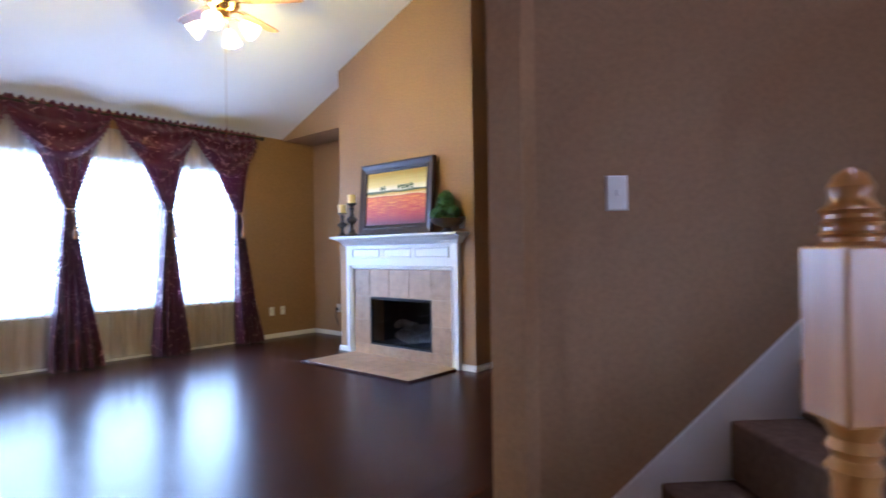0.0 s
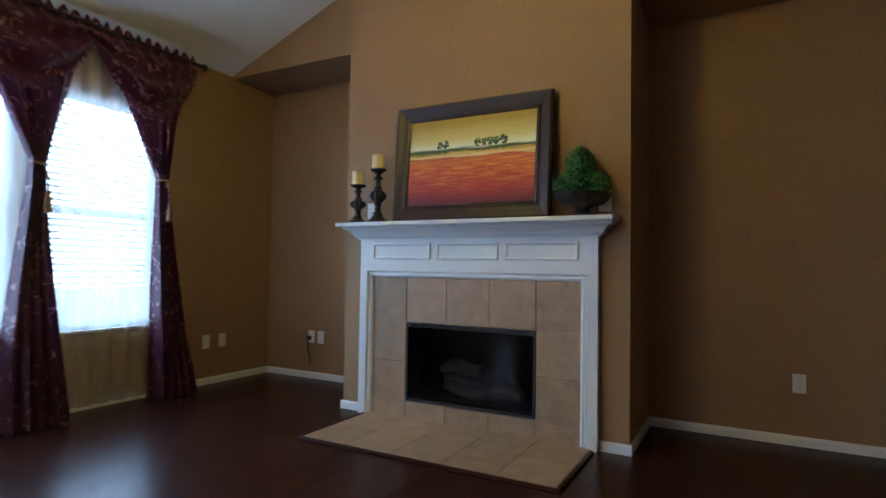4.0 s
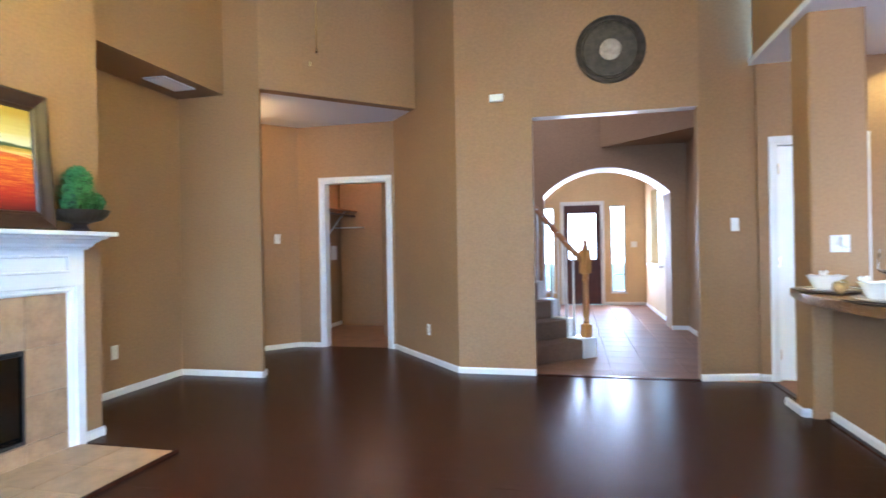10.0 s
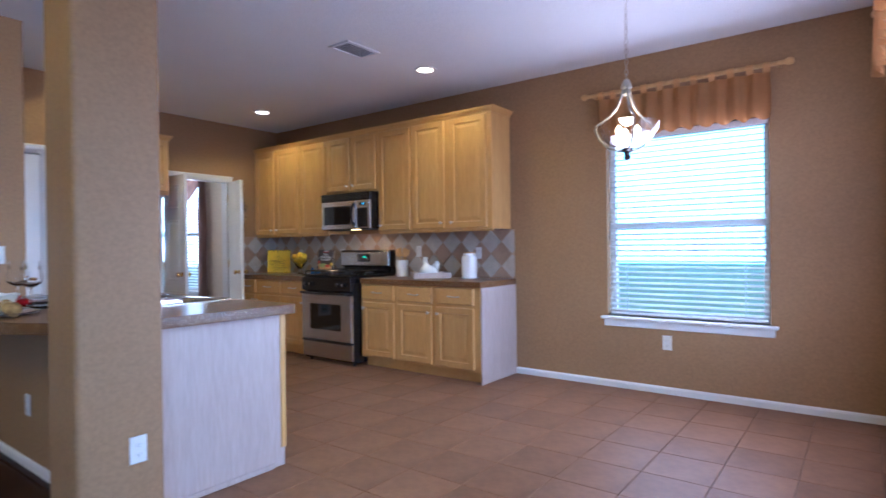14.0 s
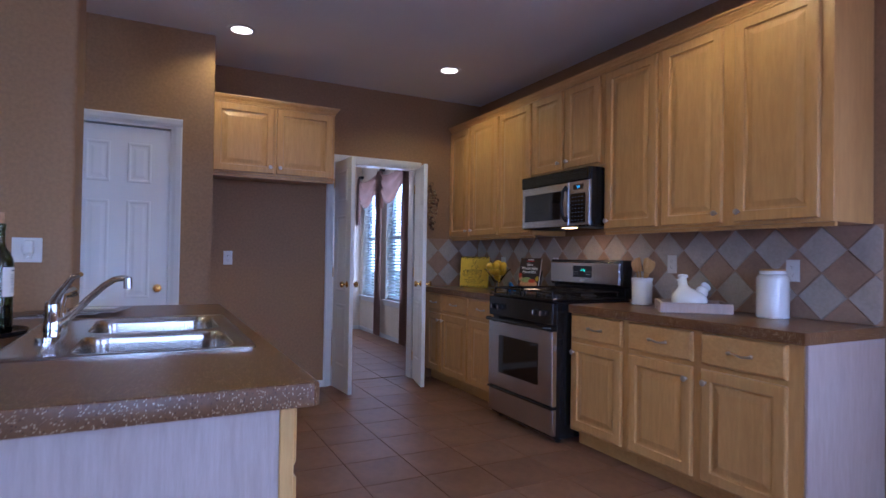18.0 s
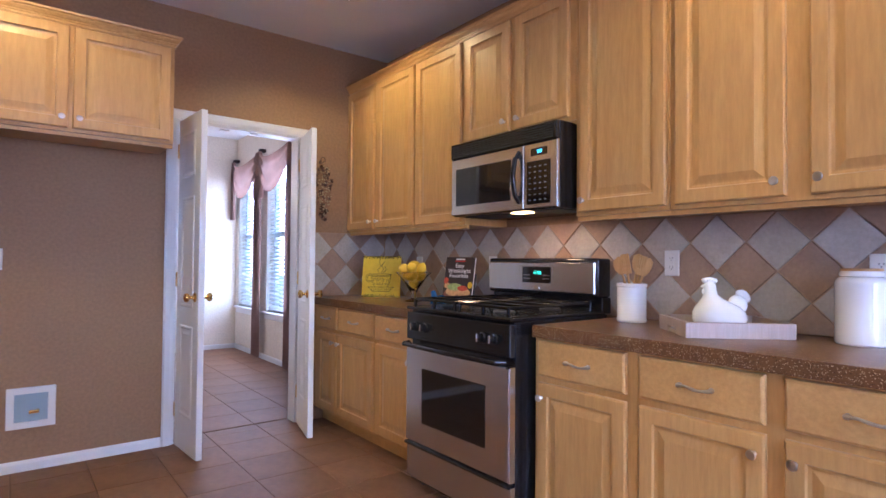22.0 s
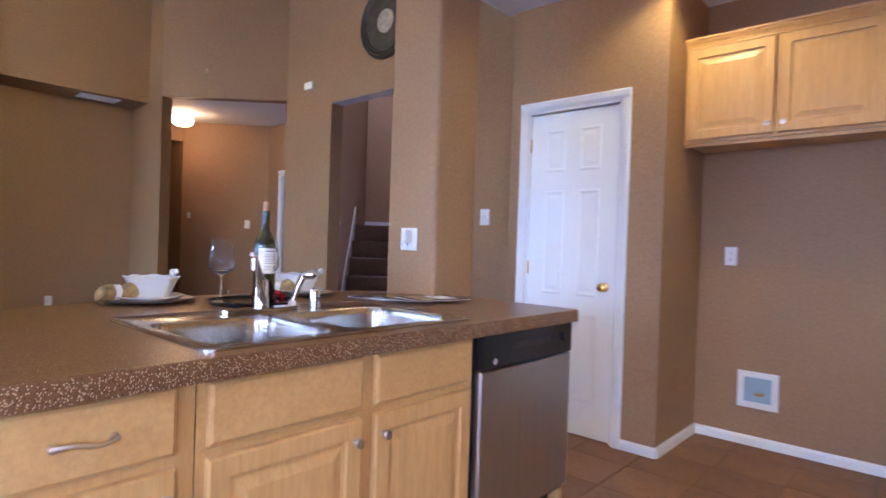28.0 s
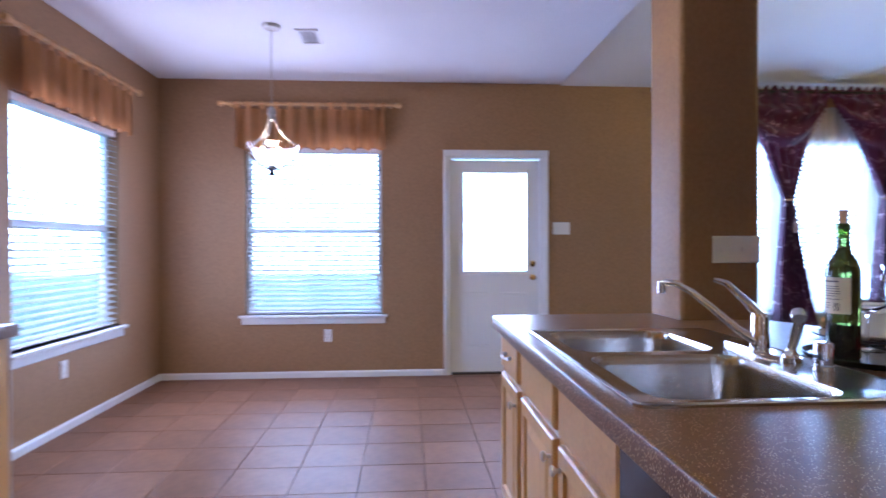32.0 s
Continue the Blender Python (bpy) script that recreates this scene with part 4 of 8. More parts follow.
for p, hgt in CROWN:
    q = p - 0.0
    loops.append([t.verts.new(v) for v in ((0.018, -0.81 - q, 1.225 + hgt), (0.0 - q, -0.81 - q, 1.225 + hgt), (0.0 - q, 0.81 + q, 1.225 + hgt), (0.018, 0.81 + q, 1.225 + hgt))])
for a, b in zip(loops, loops[1:]):
    for k in range(4):
        q = (k + 1) % 4
        t.faces.new((a[k], a[q], b[q], b[k]))
fpart("crown_moulding", t, M_TRIM)
fpart("mantel_shelf", box(-0.188, 0.018, -0.95, 0.95, 1.306, 1.334, None, 0.006, 2), M_TRIM)
# tiles of the surround: five across the top, columns beside the opening, a low row beneath
fpart("tile_bed", wall_x(-0.735, 0.735, 0.006, 0.018, 0.965, [(-0.462, 0.462, 0.122, 0.658)]), M_FGROUT)


def ftile(y0, y1, z0, z1):
    g = 0.002
    m = Matrix.Translation((0.006, y1 - g, z0 + g)) @ pose(0, 0, 0, 0, 0, -90)
    fpart("tile", shifted(rings(y1 - y0 - 2 * g, z1 - z0 - 2 * g, [(0, 0.007), (0.002, 0.009)], 0.0), m), M_FTILE)


ys = [-0.735, -0.462, -0.154, 0.154, 0.462, 0.735]
for a, b in zip(ys, ys[1:]):
    ftile(a, b, 0.658, 0.965)
for a, b in ((-0.735, -0.462), (0.462, 0.735)):
    for c, d in ((0.122, 0.39), (0.39, 0.658), (0.0, 0.122)):
        ftile(a, b, c, d)
for a, b in zip(ys[1:-1], ys[2:-1]):
    ftile(a, b, 0.0, 0.122)
# firebox
bm = bmesh.new()
box(0.03, 0.06, -0.455, 0.455, 0.127, 0.16, bm)
for a, b, c, d in ((-0.458, -0.446, 0.127, 0.653), (0.446, 0.458, 0.127, 0.653), (-0.446, 0.446, 0.127, 0.145), (-0.446, 0.446, 0.628, 0.653)):
    box(-0.004, 0.03, a, b, c, d, bm)
fpart("firebox_frame", bm, M_BLACKM)
for k in range(2):
    fpart("louvre", box(-0.008, 0.0, -0.42, 0.42, 0.634 + 0.009 * k, 0.638 + 0.009 * k), M_BLACK)
fpart("glass", box(0.004, 0.008, -0.446, 0.446, 0.145, 0.628), glass("smoked_glass", 0.02, (0.38, 0.39, 0.42), 1.3))
bm = bmesh.new()
box(0.20, 0.59, -0.58, 0.58, 0.10, 0.115, bm)
box(0.575, 0.59, -0.58, 0.58, 0.115, 0.79, bm)
box(0.21, 0.575, -0.595, -0.58, 0.115, 0.79, bm)
box(0.21, 0.575, 0.58, 0.595, 0.115, 0.79, bm)
fpart("firebox", bm, M_BLACKM)
M_LOG = plain("ceramic_log", (0.26, 0.20, 0.13), 0.95, vary=0.5, nscale=14.0, bump=1.0, bscale=40.0, bdist=0.01)
for k, (ya, yb, z, x) in enumerate(((-0.30, 0.26, 0.20, 0.22), (-0.22, 0.32, 0.22, 0.34), (-0.12, 0.2, 0.31, 0.29), (0.0, 0.3, 0.34, 0.25))):
    pts = [(x + 0.02 * math.sin(i), ya + (yb - ya) * i / 6, z + 0.02 * math.sin(i * 1.3 + k)) for i in range(7)]
    fpart("log", tube(pts, 0.045, 10, None, [0.8, 1, 1.1, 1, 1.05, 0.95, 0.75]), M_LOG, "", True)
# hearth
hearth = thing("hearth", "beige tiled hearth flush on the floor before the fireplace", "hearth", (0, 0, 0))
part("bed", box(-0.685, -0.0005, -0.80, 0.75, 0.0, 0.009), M_FGROUT, hearth)
hx = [-0.685, -0.345, -0.002]
hy = [-0.80, -0.49, -0.18, 0.13, 0.44, 0.75]
for a, b in zip(hx, hx[1:]):
    for c, d in zip(hy, hy[1:]):
        part("tile", box(a + 0.002, b - 0.002, c + 0.002, d - 0.002, 0.009, 0.016, None, 0.0015), M_FTILE, hearth)
part("edge_strip", box(-0.71, -0.687, -0.825, 0.775, 0.0, 0.018, None, 0.004), M_LAM, hearth)
part("edge_strip", box(-0.687, -0.055, -0.825, -0.802, 0.0, 0.018, None, 0.004), M_LAM, hearth)
part("edge_strip", box(-0.687, -0.055, 0.752, 0.775, 0.0, 0.018, None, 0.004), M_LAM, hearth)

# ---------------- on the mantel ----------------
ZM = 1.334
# painting: frame leaning against the breast
pic = thing("framed_painting", "framed landscape painting of red fields with trees, leaning on the mantel", "painting", (0, 0, 0))
PWD, PHT = 1.095, 0.778
MP = Matrix.Translation((-0.085, 0.52, ZM)) @ pose(0, 0, 0, 0, 0, -90) @ pose(0, 0, 0, -4.5)
fo = [(0.0, 0.0), (0.0, 0.03), (0.012, 0.04), (0.03, 0.036), (0.055, 0.026), (0.075, 0.022), (0.085, 0.028), (0.098, 0.022), (0.105, 0.012)]
t = bmesh.new()
loops = [[t.verts.new(p) for p in ((i, -d, i), (PWD - i, -d, i), (PWD - i, -d, PHT - i), (i, -d, PHT - i))] for i, d in fo]
for a, b in zip(loops, loops[1:]):
    for k in range(4):
        q = (k + 1) % 4
        t.faces.new((a[k], a[q], b[q], b[k]))
part("frame", t, M_FRAMEWOOD, pic, "", False, MP)


def painting_material():
    m, nt, b = nodes_of("landscape_painting")
    c = nt.nodes.new("ShaderNodeTexCoord")
    s = nt.nodes.new("ShaderNodeSeparateXYZ")
    nt.links.new(c.outputs["Object"], s.inputs[0])
    strokes = noise_node(nt, coords(nt, (2.2, 2.2, 30)), 2.0, 9.0, 0.72)
    ma = nt.nodes.new("ShaderNodeMath")
    ma.operation = "MULTIPLY_ADD"
    ma.inputs[1].default_value = 0.07
    nt.links.new(strokes, ma.inputs[0])
    nt.links.new(s.outputs["Z"], ma.inputs[2])
    mr = nt.nodes.new("ShaderNodeMapRange")
    mr.inputs["From Min"].default_value, mr.inputs["From Max"].default_value = 0.035, 0.57
    nt.links.new(ma.outputs[0], mr.inputs["Value"])
    col = ramp(nt, mr.outputs["Result"], [(0.0, (0.10, 0.006, 0.006)), (0.10, (0.24, 0.010, 0.006)), (0.22, (0.40, 0.020, 0.008)), (0.38, (0.50, 0.055, 0.010)), (0.52, (0.58, 0.095, 0.014)),
                                          (0.575, (0.50, 0.10, 0.02)), (0.59, (0.75, 0.60, 0.25)), (0.625, (0.62, 0.36, 0.04)), (0.65, (0.05, 0.09, 0.02)), (0.675, (0.06, 0.10, 0.03)), (0.70, (0.80, 0.78, 0.56)), (0.80, (0.66, 0.55, 0.18)), (1.0, (0.42, 0.28, 0.025))])
    n2 = noise_node(nt, coords(nt, (2.6, 2.6, 38)), 2.4, 9.0, 0.75)
    yel = ramp(nt, n2, [(0.47, (0, 0, 0)), (0.60, (0.9, 0.9, 0.9))])
    low = ramp(nt, mr.outputs["Result"], [(0.1, (0, 0, 0)), (0.4, (1, 1, 1)), (0.55, (1, 1, 1)), (0.57, (0, 0, 0))])
    f = mixc(nt, 1.0, yel, low, "MULTIPLY")
    col = mixc(nt, f, col, (0.80, 0.30, 0.02))
    nt.links.new(col, b.inputs["Base Color"])
    b.inputs["Roughness"].default_value = 0.5
    add_bump(nt, b, strokes, 0.25, 0.002)
    return m


M_ART = painting_material()
IW, IH = PWD - 0.21, PHT - 0.21
part("canvas", box(0, IW, 0.0, 0.006, 0, IH), M_ART, pic, "oil painting of red fields under a yellow sky", False, MP @ Matrix.Translation((0.105, -0.014, 0.105)))
M_TREE = plain("painted_trees", (0.04, 0.085, 0.022), 0.6, vary=0.5, nscale=60.0)
M_PATH = plain("painted_path", (0.72, 0.50, 0.18), 0.6, vary=0.2, nscale=60.0)
for fx, s in ((0.255, 0.95), (0.305, 1.05), (0.565, 1.05), (0.615, 0.95), (0.66, 1.0), (0.71, 1.1), (0.765, 1.15)):
    bm = bmesh.new()
    r_ = random.Random(int(fx * 1000))
    for k in range(26):
        a_, d_ = r_.random() * 6.28, 0.024 * s * math.sqrt(r_.random())
        lathe([(0, -0.0008), (0.0065 * s, 0), (0, 0.0008)], 7, bm, pose(fx * IW + d_ * 0.85 * math.cos(a_), -0.0012, 0.634 * IH + 0.034 * s + d_ * math.sin(a_), 90))
    box(fx * IW - 0.003, fx * IW + 0.003, -0.0016, -0.0008, 0.585 * IH, 0.62 * IH, bm)
    part("painted_tree", bm, M_TREE, pic, "", False, MP @ Matrix.Translation((0.105, -0.014, 0.105)))
pts = [(0.33, 0.615), (0.42, 0.60), (0.55, 0.585), (0.72, 0.578), (0.9, 0.558), (1.0, 0.54)]
t = bmesh.new()
vs = [(t.verts.new((x * IW, -0.001, z * IH)), t.verts.new((x * IW, -0.001, z * IH - 0.002 - 0.007 * x))) for x, z in pts]
for a, b in zip(vs, vs[1:]):
    t.faces.new((a[0], a[1], b[1], b[0]))
part("painted_path", t, M_PATH, pic, "", False, MP @ Matrix.Translation((0.105, -0.014, 0.105)))


def fluted(profile, segs, ribs, deep, z0, z1):
    """A turned shape whose bulb between z0 and z1 is ribbed like a melon."""
    bm = bmesh.new()
    prev = None
    for r, z in profile:
        cut = deep * r * max(0.0, math.sin(math.pi * min(1, max(0, (z - z0) / (z1 - z0)))))
        cur = [bm.verts.new(((r - cut * (0.5 + 0.5 * math.cos(ribs * a))) * math.cos(a), (r - cut * (0.5 + 0.5 * math.cos(ribs * a))) * math.sin(a), z)) for a in (2 * math.pi * k / segs for k in range(segs))]
        if prev:
            for k in range(segs):
                q = (k + 1) % segs
                bm.faces.new((prev[k], prev[q], cur[q], cur[k]))
        else:
            bm.faces.new(cur[::-1])
        prev = cur
    bm.faces.new(prev)
    return bm


def candlestick(y, hgt, label):
    root = thing("candlestick", label, "candlestick", (-0.092, y, ZM), 0, "candlesticks on the mantel")
    k = hgt / 0.34
    prof = [(0.070, 0), (0.073, 0.008), (0.066, 0.016), (0.050, 0.026), (0.034, 0.040), (0.028, 0.050), (0.034, 0.058), (0.022, 0.066), (0.019, 0.10), (0.027, 0.108), (0.019, 0.116),
            (0.036, 0.128), (0.052, 0.142), (0.059, 0.158), (0.056, 0.172), (0.040, 0.188), (0.022, 0.2), (0.029, 0.21), (0.018, 0.22), (0.017, 0.255), (0.031, 0.262), (0.031, 0.27), (0.018, 0.28), (0.021, 0.296), (0.048, 0.310), (0.056, 0.317), (0.056, 0.323)]
    part("stem", fluted([(r, z * k) for r, z in prof], 40, 10, 0.22, 0.116 * k, 0.2 * k), M_BRONZE, root, "", True)
    top = 0.3232 * k
    part("candle", shifted(lathe([(0.043, 0), (0.044, 0.004), (0.044, 0.090), (0.040, 0.096), (0.02, 0.093), (0, 0.091)], 28), pose(0, 0, top)), M_WAX, root, "cream pillar candle", True)
    part("wick", shifted(tube([(0, 0, 0.09), (0.002, 0, 0.106)], 0.0013, 6), pose(0, 0, top)), M_SLOT, root)


candlestick(0.825, 0.285, "short dark turned candlestick with a cream candle")
candlestick(0.655, 0.392, "tall dark turned candlestick with a cream candle")

topi = thing("topiary_plant", "small green boxwood topiary in a dark footed urn", "plant", (-0.085, -0.76, ZM))
urn_prof = [(0.062, 0), (0.064, 0.010), (0.050, 0.017), (0.040, 0.040), (0.046, 0.048), (0.062, 0.056), (0.118, 0.070), (0.150, 0.096), (0.163, 0.122), (0.165, 0.130), (0.156, 0.131), (0.145, 0.118), (0.05, 0.108)]
part("urn", fluted(urn_prof, 72, 24, 0.10, 0.056, 0.125), M_BRONZE, topi, "dark gadrooned urn", True)


def leaf_ball(cx, cy, cz, r, n, seed, size):
    rr = random.Random(seed)
    vs, fs = [], []
    for _ in range(n):
        d = Vector((rr.gauss(0, 1), rr.gauss(0, 1), rr.gauss(0, 1))).normalized()
        p = Vector((cx, cy, cz)) + d * r * (0.72 + 0.33 * rr.random() + 0.06 * math.sin(d.x * 9) * math.cos(d.z * 8))
        a = (d + Vector((rr.gauss(0, 0.5), rr.gauss(0, 0.5), rr.gauss(0, 0.5)))).normalized()
        u = a.orthogonal().normalized()
        u.rotate(Matrix.Rotation(rr.random() * 6.28, 3, a))
        w_ = a.cross(u)
        s = size * (0.7 + 0.6 * rr.random())
        k = len(vs)
        vs += [p - u * s, p + w_ * s * 0.55 + a * s * 0.15, p + u * s, p - w_ * s * 0.55 + a * s * 0.15]
        fs.append((k, k + 1, k + 2, k + 3))
    return vs, fs


V, Fc = [], []
BALLS = ((0, 0.015, 0.310, 0.082, 1400, 1), (0.0, 0.02, 0.225, 0.104, 1500, 2), (-0.01, -0.095, 0.185, 0.062, 850, 3), (-0.045, 0.095, 0.175, 0.064, 800, 5), (0.0, 0.012, 0.345, 0.058, 600, 6))
for c in BALLS:
    v, f = leaf_ball(*c, 0.0085)
    k = len(V)
    V += v
    Fc += [tuple(i + k for i in q) for q in f]
me = bpy.data.meshes.new("foliage")
me.from_pydata([tuple(v) for v in V], [], Fc)
me.materials.append(M_LEAF)
ob = new("foliage", me)
ob.parent = topi
# dark cores: the shade between the leaves is put into their colour
for cx, cy, cz, r, n, seed in BALLS:
    bm = bmesh.new()
    bmesh.ops.create_icosphere(bm, subdivisions=3, radius=r * 0.74, matrix=Matrix.Translation((cx, cy, cz)))
    for v in bm.verts:
        v.co += 0.010 * noise.noise(v.co * 40) * Vector((1, 1, 1))
    part("foliage_shade_core", bm, M_LEAFSHADE, topi, "", True)
for yy in (0.78, -0.865):
    outlet(0.018, yy, ZM + 0.095, -90)

# ---------------- outlets, vents, plaque, medallion ----------------
outlet(XE - 0.001, -1.86, 0.37, -90)
outlet(XE - 0.001, 1.345, 0.40, -90)
outlet(XE - 0.001, 1.835, 0.38, -90)
cable = thing("power_cable", "short dark cable hanging from a recess socket", "cable", (XE - 0.02, 1.945, 0.38))
outlet(XE - 0.001, 1.945, 0.38, -90)
part("plug", box(-0.03, 0.0, -0.02, 0.02, -0.03, 0.01, None, 0.006), M_BLACKM, cable)
part("lead", tube([(-0.03, 0, -0.02), (-0.045, -0.01, -0.10), (-0.03, -0.03, -0.19), (-0.04, -0.035, -0.24)], 0.006), M_BLACKM, cable, "", True)
for xx in (0.02, 0.19):
    outlet(xx, YN - 0.001, 0.365, 0)
outlet(-3.76, YN - 0.001, 0.365, 0)
outlet(-1.98, YN - 0.001, 0.36, 0)
outlet(-1.531, -3.660, 0.338, 131)
outlet(-4.41, -3.236, 1.36, 193, sw=1, gangs=1)
outlet(-4.70 , -1.32, 0.36, 90)
chime = thing("door_chime", "small white plastic door chime box high on the wall", "door chime", (-2.355, YC + 0.001, 2.60))
part("cover", box(-0.065, 0.065, 0.0, 0.035, -0.035, 0.035, None, 0.008, 2), M_PLASTIC, chime)
med = thing("wall_medallion", "large round dark carved wall medallion with a pale centre", "wall decoration", (-3.39, YC + 0.001, 2.96))
M_MED = plain("weathered_bronze", (0.06, 0.05, 0.038), 0.5, 0.3, vary=0.5, nscale=22.0, bump=0.5, bscale=80.0)
M_MEDP = plain("pale_plaster", (0.38, 0.32, 0.24), 0.7, vary=0.3, nscale=25.0)
ring = lambda prof: shifted(lathe(prof, 64), pose(0, 0, 0, -90))
part("rim", ring([(0.305, 0), (0.305, 0.02), (0.295, 0.032), (0.283, 0.02), (0.272, 0.03), (0.258, 0.016), (0.246, 0.026), (0.235, 0.014)]), M_MED, med, "", True)
part("dish", ring([(0.235, 0.004), (0.235, 0.014), (0.16, 0.022), (0.10, 0.014), (0.095, 0.004)]), M_MED, med, "", True)
part("boss", ring([(0.095, 0.002), (0.095, 0.02), (0.08, 0.028), (0.05, 0.03), (0.03, 0.022), (0, 0.022)]), M_MEDP, med, "pale centre disc", True)
bm = bmesh.new()
for k in range(40):
    a = k * math.pi / 20
    lathe([(0.009, 0), (0.007, 0.005), (0, 0.007)], 8, bm, pose(0.198 * math.cos(a), 0.014, 0.198 * math.sin(a), -90))
part("beading", bm, M_MED, med, "", True)


def ceiling_vent(x, y, z, w, l, rz, label):
    root = thing("ceiling_vent", label, "vent", (x, y, z), rz, "ceiling vents")
    bm = bmesh.new()
    for a, b, c, d in ((-w / 2, w / 2, -l / 2, -l / 2 + 0.025), (-w / 2, w / 2, l / 2 - 0.025, l / 2), (-w / 2, -w / 2 + 0.025, -l / 2 + 0.025, l / 2 - 0.025), (w / 2 - 0.025, w / 2, -l / 2 + 0.025, l / 2 - 0.025)):
        box(a, b, c, d, -0.012, 0.0, bm)
    part("frame", bm, M_TRIM, root)
    part("backing", box(-w / 2 + 0.025, w / 2 - 0.025, -l / 2 + 0.025, l / 2 - 0.025, -0.002, -0.0005), M_SLOT, root)
    n = int((w - 0.05) / 0.022)
    me = finish(shifted(box(-0.009, 0.009, -l / 2 + 0.025, l / 2 - 0.025, -0.001, 0.001), pose(0, 0, 0, 0, 35, 0)), "slat", M_TRIM)
    for k in range(n):
        share("slat", me, root, pose(-w / 2 + 0.036 + k * (w - 0.072) / max(1, n - 1), 0, -0.007))


ceiling_vent(0.44, -2.22, 2.709, 0.22, 0.40, 0, "white metal ceiling vent in the soffit")
ceiling_vent(-6.70, -0.81, ZC - 0.001, 0.22, 0.34, 90, "white metal ceiling vent")
ceiling_vent(-6.72, 1.40, ZC - 0.001, 0.16, 0.28, 0, "white metal ceiling vent")

# ---------------- ceiling fan ----------------
FX, FY, FZ = -2.0, -0.12, 2.98
fan = thing("ceiling_fan", "brass ceiling fan with oak blades and four lit glass shades", "ceiling fan", (FX, FY, FZ))
zc = vault(FY) - FZ
part("downrod", tube([(0, 0, 0.22), (0, 0, zc - 0.02)], 0.014, 12), M_BRASS, fan, "", True)
part("canopy", lathe([(0.0, zc + 0.02), (0.07, zc + 0.01), (0.075, zc - 0.03), (0.04, zc - 0.09), (0.016, zc - 0.1)], 24), M_BRASS, fan, "", True)
part("motor", lathe([(0, 0.24), (0.05, 0.235), (0.10, 0.21), (0.13, 0.17), (0.13, 0.12), (0.10, 0.085), (0.05, 0.07), (0.055, 0.03), (0.04, 0.0), (0, -0.005)], 32), M_BRASS, fan, "", True)
bl = finish(prism([(0.17, -0.05), (0.55, -0.072), (0.62, -0.06), (0.64, 0.0), (0.62, 0.06), (0.55, 0.072), (0.17, 0.05)], -0.004, 0.004), "blade", M_OAKX)
for k in range(5):
    share("blade", bl, fan, pose(0, 0, 0.14, 0, 0, 20 + 72 * k) @ pose(0, 0, 0, 10))
    part("blade_iron", box(0.10, 0.24, -0.018, 0.018, -0.007, -0.004), M_BRASS, fan, "", False, pose(0, 0, 0.14, 0, 0, 20 + 72 * k) @ pose(0, 0, 0, 10))
M_BULB = glow("warm_bulb", (1.0, 0.72, 0.36), 30.0)
M_SHADE = glow("lit_frosted_glass", (1.0, 0.80, 0.48), 7.0)
for k in range(4):
    a = radians(45 + 90 * k)
    m = pose(0.15 * math.cos(a), 0.15 * math.sin(a), -0.02, 0, 0, math.degrees(a)) @ pose(0, 0, 0, 0, -48, 0) @ pose(0, 0, 0, 180)
    part("arm", tube([(0.03 * math.cos(a), 0.03 * math.sin(a), 0.02), (0.10 * math.cos(a), 0.10 * math.sin(a), 0.01), (0.15 * math.cos(a), 0.15 * math.sin(a), -0.018)], 0.008, 8), M_BRASS, fan, "", True)
    part("shade", shifted(lathe([(0.024, 0), (0.036, 0.014), (0.055, 0.066), (0.064, 0.10), (0.072, 0.115), (0.069, 0.115), (0.052, 0.066), (0.0, 0.02)], 20), m), M_SHADE, fan, "lit frosted glass shade", True)
part("pull_chain", tube([(0.02, 0, 0), (0.02, 0, -0.93)], 0.0016, 6), M_BRASS, fan)
part("chain_knob", shifted(lathe([(0, 0.012), (0.007, 0), (0, -0.012)], 10), pose(0.02, 0, -0.94)), M_BRASS, fan, "", True)
for k in range(2):
    point("fan_lamp", FX + (0.2 if k else -0.2), FY, FZ - 0.14, 45, (1.0, 0.78, 0.18))

# ---------------- baseboards of the living room ----------------
baseboard((DB[1] + 0.06, YN), (XE, YN))
baseboard((XE, YN), (XE, 1.005))
baseboard((XE, 1.005), (0.02, 1.005))
baseboard((0.02, 1.02), (0.02, 0.81))
baseboard((0.02, -0.81), (0.02, -1.02))
baseboard((0.02, -1.005), (XE, -1.005))
baseboard((XE, -1.005), (XE, CA[1]))
baseboard((XE, CA[1]), CA)
baseboard(CA, (-0.10, CA[1] - T))
baseboard((LD[0] - 0.06, LR[1]), LR)
baseboard(LL, (LD[1] + 0.06, LR[1]))
baseboard(HC, LL)
baseboard((3.0, HC[1]), HC)
baseboard(LR, CB)
baseboard((CB[0] + 0.01, YC), (OP[1], YC))
baseboard((OP[0], YC), (OP[0] - 0.02, YC))
baseboard((OP[0] - 0.02, YC), PW)

# ---------------- kitchen cabinets ----------------
DOOR = [(0, 0.013), (0.002, 0.017), (0.006, 0.020), (0.052, 0.020), (0.056, 0.011), (0.066, 0.009), (0.072, 0.010), (0.098, 0.018)]
DRAWER = [(0, 0.011), (0.003, 0.016), (0.010, 0.020)]
door_cache = {}


def door_mesh(w, h, steps, mat, name):
    key = (round(w, 3), round(h, 3), len(steps), mat.name)
    if key not in door_cache:
        door_cache[key] = finish(rings(w, h, steps, 0.0), name, mat)
    return door_cache[key]


knob_me = finish(shifted(lathe([(0, 0), (0.008, 0), (0.006, 0.008), (0.006, 0.014), (0.013, 0.018), (0.0155, 0.023), (0.013, 0.028), (0, 0.031)], 16), pose(0, 0, 0, 90)), "knob", M_NICKEL, True)


